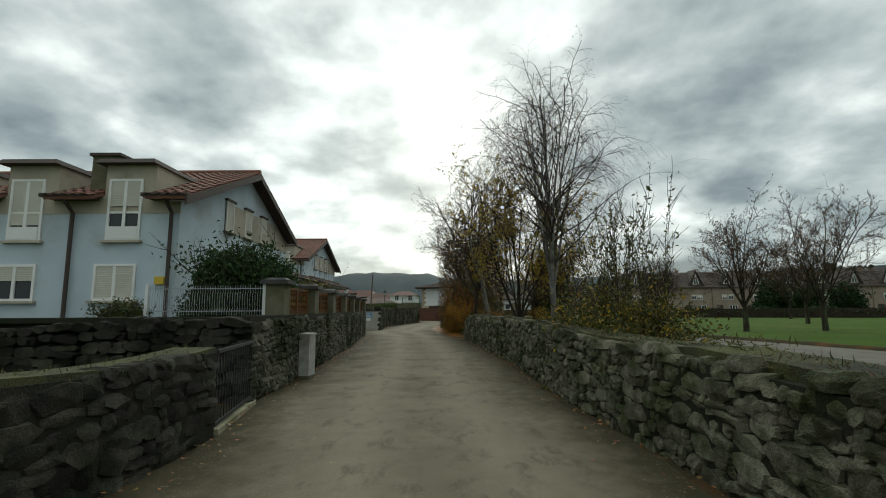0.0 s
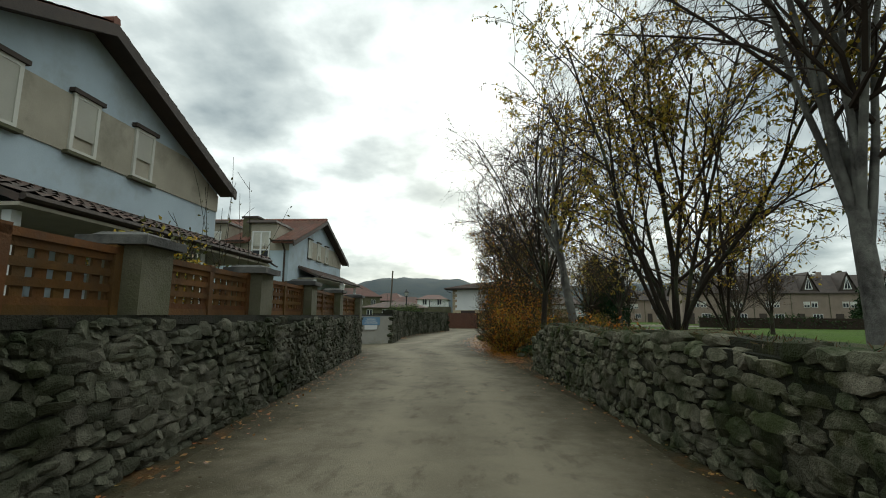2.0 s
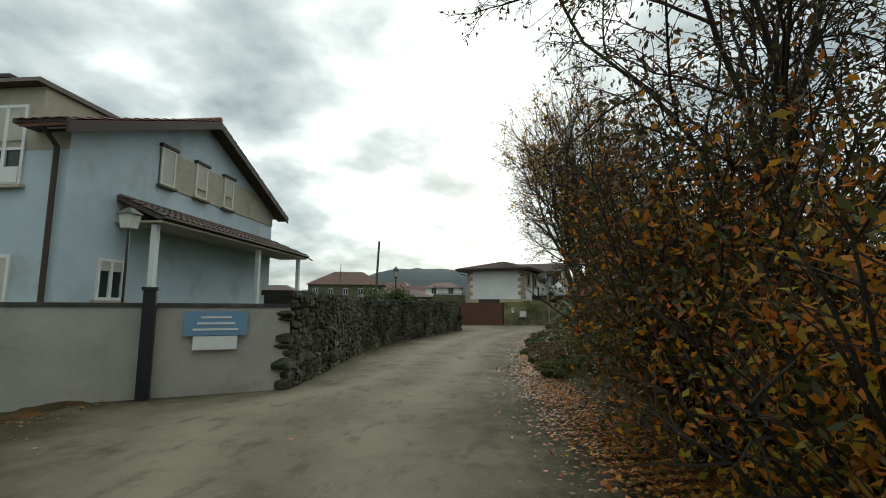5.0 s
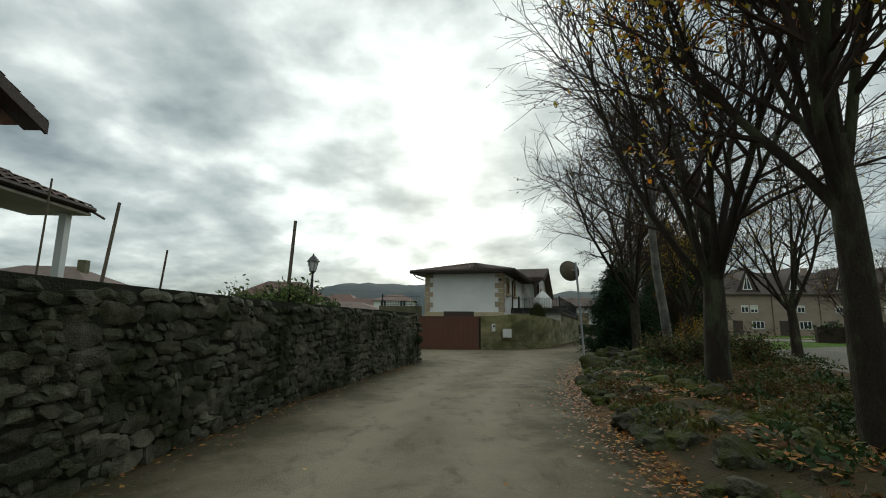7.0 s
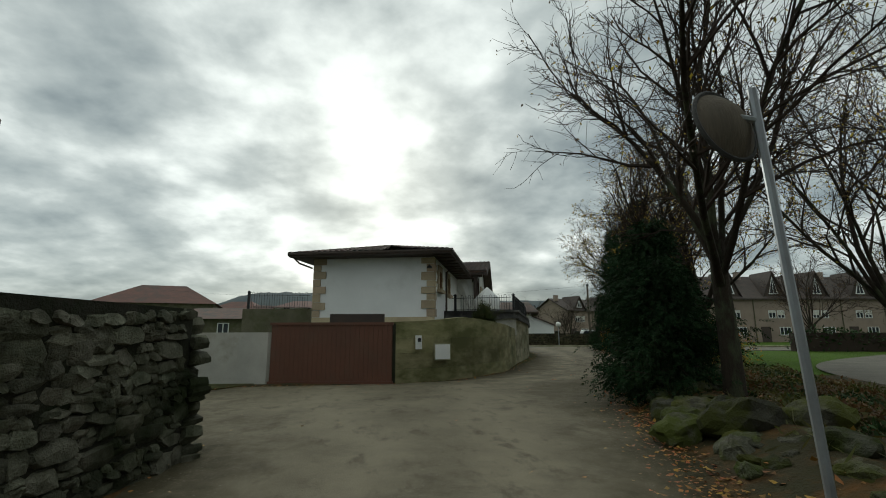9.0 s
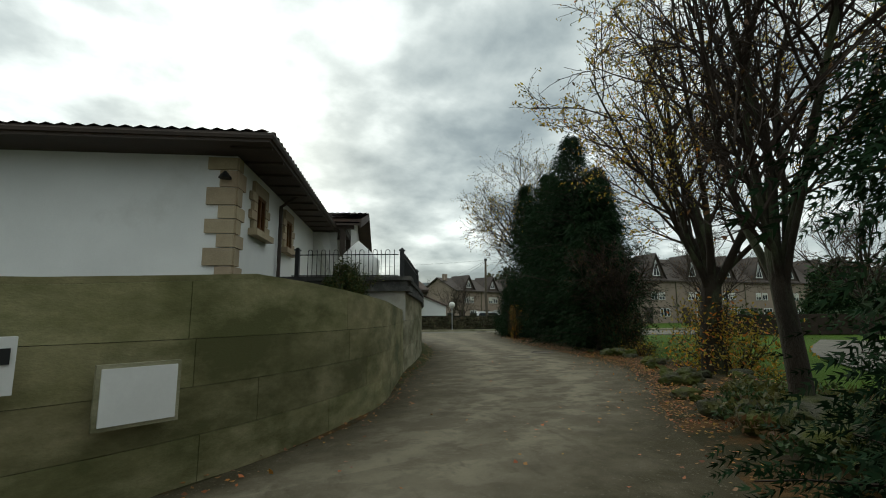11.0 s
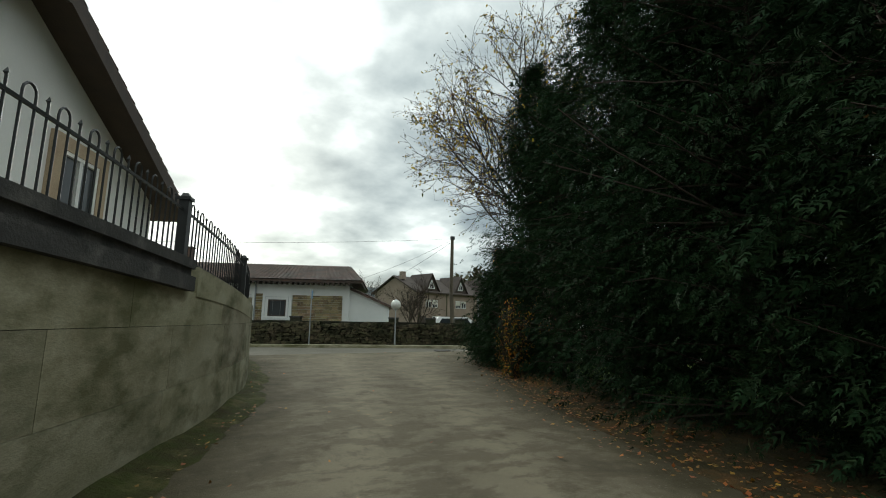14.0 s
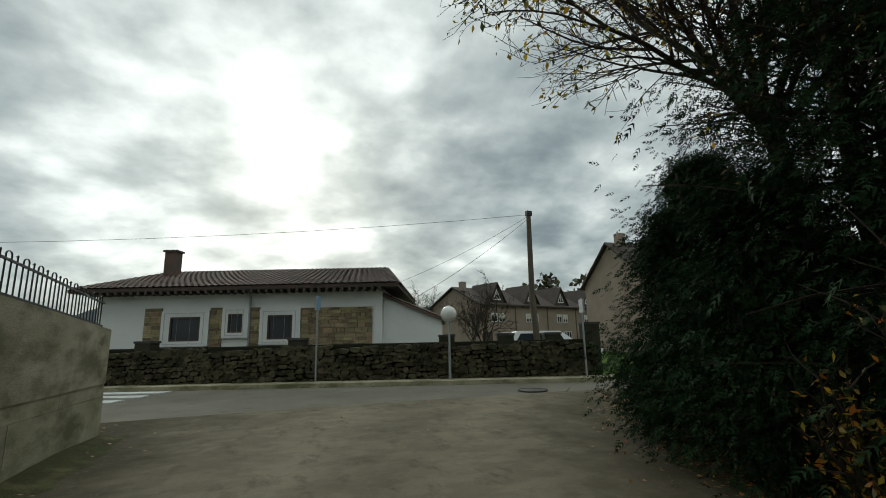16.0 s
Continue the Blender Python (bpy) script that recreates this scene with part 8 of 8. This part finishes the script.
def woodland(line, h, seed, label):
    """A far belt of trees: clumps of leaf masses over dark stems."""
    rng = random.Random(seed)
    C = []
    for p, d, s in sample(line, 2.6):
        for _ in range(2):
            hh = h * rng.uniform(0.7, 1.15)
            x, y, r = p.x + rng.uniform(-4, 4), p.y + rng.uniform(-4, 4), rng.uniform(1.8, 3.4)
            for _k in range(150):
                z = rng.random() ** 0.8
                w = r * (0.5 + 0.7 * math.sin(math.pi * min(1, z * 0.9 + 0.1)))
                a = rng.uniform(0, 6.283)
                C.append((x + w * math.cos(a) * rng.random(), y + w * math.sin(a) * rng.random(), z * hh))
    o = leaf_cloud("woodland", C, 0.9, M["woods"], None, seed, label, aspect=0.9)
    o["category"] = "trees"


woodland(smooth_line([(52, 142), (72, 129), (112, 96), (132, 48), (120, -10), (92, -44)], 2), 10.5, 9, "dark belt of autumn woodland behind the park")
rnd = random.Random(79)
G2, L3 = [], []
for k in range(26000):
    p, d, s = SR[rnd.randrange(len(SR))]
    if not 33 < p.y < 60:
        continue
    nrm = Vector((d.y, -d.x))
    off = rnd.uniform(0.25, 4.2)
    q = p + nrm * off
    z = 0.06 + 0.26 * min(1, off / 0.9) * max(0, min(1, (4.6 - off) / 3.5))
    nn = noise.noise(Vector((q.x * 0.7, q.y * 0.7, 8)))
    (G2 if nn > 0.02 else L3).append((q.x, q.y, z + rnd.uniform(-0.02, 0.05)))
scatter("grass_tufts", "dry olive grass on the bank beside the lane", M["oliveleaf"], G2, 0.2, 16)
for k in range(2200):
    y = rnd.uniform(36, 45)
    x = 0.55 + 0.12 * max(0, y - 39.0) + abs(rnd.gauss(0.6, 0.4))
    if noise.noise(Vector((x * 0.9, y * 0.6, 3))) > -0.1:
        L3.append((x, y, 0.33 + rnd.uniform(0, 0.06)))
scatter("fallen_leaves", "brown leaf litter on the bank beside the lane", M["litter"], L3, 0.07, 17)

G3 = []
for p, d, s in sample(WR, 0.012):
    if noise.noise(Vector((s * 0.5, 1, 9))) < -0.25 or p.y < -3:
        continue
    for _ in range(3):
        off = rnd.uniform(0.02, 0.6)
        G3.append((p.x + d.y * off, p.y - d.x * off, wr_top(s) + 0.04 - 0.2 * max(0, 0.12 - off)))
scatter("grass_tufts", "dark grass and ivy growing along the wall top", M["greenleaf"], G3[::2], 0.07, 26)
scatter("grass_tufts", "withered grass growing along the wall top", M["brownleaf"], G3[1::2], 0.08, 27)


def ground_cover(spots, mats, seed, label):
    """Low mounds of small leaves on the bank."""
    rng = random.Random(seed)
    per = [[] for _ in mats]
    for x, y, r, h in spots:
        k = rng.randrange(len(mats))
        for _ in range(int(420 * r)):
            a, f = rng.uniform(0, 6.283), rng.random() ** 0.5
            per[k].append((x + r * f * math.cos(a), y + r * f * math.sin(a) * 1.1, 0.04 + 0.22 + h * (1 - f * f) * rng.uniform(0.55, 1.0)))
    for mt, C in zip(mats, per):
        o = leaf_cloud("ground_cover", C, 0.075, M[mt], None, seed, label)
        o["category"] = "undergrowth"


SP = []
rnd = random.Random(80)
for k in range(2100):
    p, d, s = SR[rnd.randrange(len(SR))]
    if not 34 < p.y < 59:
        continue
    off = rnd.uniform(0.35, 3.6)
    if noise.noise(Vector((p.x * 0.5, p.y * 0.5, off * 0.8))) < -0.3 and rnd.random() > 0.35:
        continue
    if 47.5 < p.y < 53 and off < 2.0:
        continue
    q = p + Vector((d.y, -d.x)) * off
    SP.append((q.x, q.y, rnd.uniform(0.22, 0.5), rnd.uniform(0.08, 0.3) * min(1.0, off)))
for k in range(110):
    x, y = rnd.uniform(1.3, 4.6), rnd.uniform(22.4, 27.5)
    if x > 1.6 or y > 23.6:
        SP.append((x, y, rnd.uniform(0.25, 0.5), rnd.uniform(0.12, 0.36)))
for k in range(420):
    x, y = rnd.uniform(3.2, 8.2), rnd.uniform(26, 50)
    if noise.noise(Vector((x * 0.35, y * 0.35, 12))) < 0.02 or x - 2.6 < 0.16 * max(0, y - 38):
        continue
    SP.append((x, y, rnd.uniform(0.3, 0.6), rnd.uniform(0.18, 0.42)))
ground_cover(SP, ("oliveleaf", "brownleaf", "greenleaf", "oliveleaf"), 81, "low olive and mossy undergrowth on the bank")

G4 = []
for p, d, s in sample(WL0, 0.01):
    if noise.noise(Vector((s * 0.6, 4, 9))) < -0.3 or p.y < -4:
        continue
    for _ in range(3):
        off = rnd.uniform(0.0, 0.5)
        G4.append((p.x - d.y * off, p.y + d.x * off, 1.02 + 0.05 * math.sin(s * 1.3) - 0.15 * max(0, 0.1 - off)))
scatter("grass_tufts", "dark moss and grass along the low wall top", M["oliveleaf"], G4[::2], 0.06, 36)
scatter("grass_tufts", "dark green moss along the low wall top", M["greenleaf"], G4[1::2], 0.05, 37)
# ---- single stones of the walls, laid last ----
lay_stones(WALL_RIGHT, WR, 0.0, wr_top, -1, 0.135, 101, (9.5, 16.0), over=0.12, snug=1.16)
lay_stones(WALL_LEFT, WL1, 0.0, 1.27, 1, 0.12, 102, (3.0, 13.0), snug=1.18, stone="mossstone")
lay_stones(WALL_LONG, WL2, 0.0, 1.54, 1, 0.13, 103, (2.5, 9.0), flat=-0.01, snug=1.16, stone="mossstone")
lay_stones(WALL_LOW, WL0, 0.0, 1.0, 1, 0.15, 104, (9.5, 14.5), snug=1.14, stone="blackstone")
lay_stones(WALL_RETURN, WLR, 0.0, 1.27, -1, 0.15, 105, (6.0, 11.0), snug=1.16, flat=0.03, stone="blackstone")
lay_stones(WALL_LONG_END, WL2R, 0.0, 1.5, -1, 0.14, 106, (0.0, 3.0), snug=1.16, stone="mossstone")
lay_stones(WALL_STREET, wall_s, 0.1, 1.16, -1, 0.125, 107, (18.0, 30.0), flat=0.03, snug=1.2, stone="ochrestone")
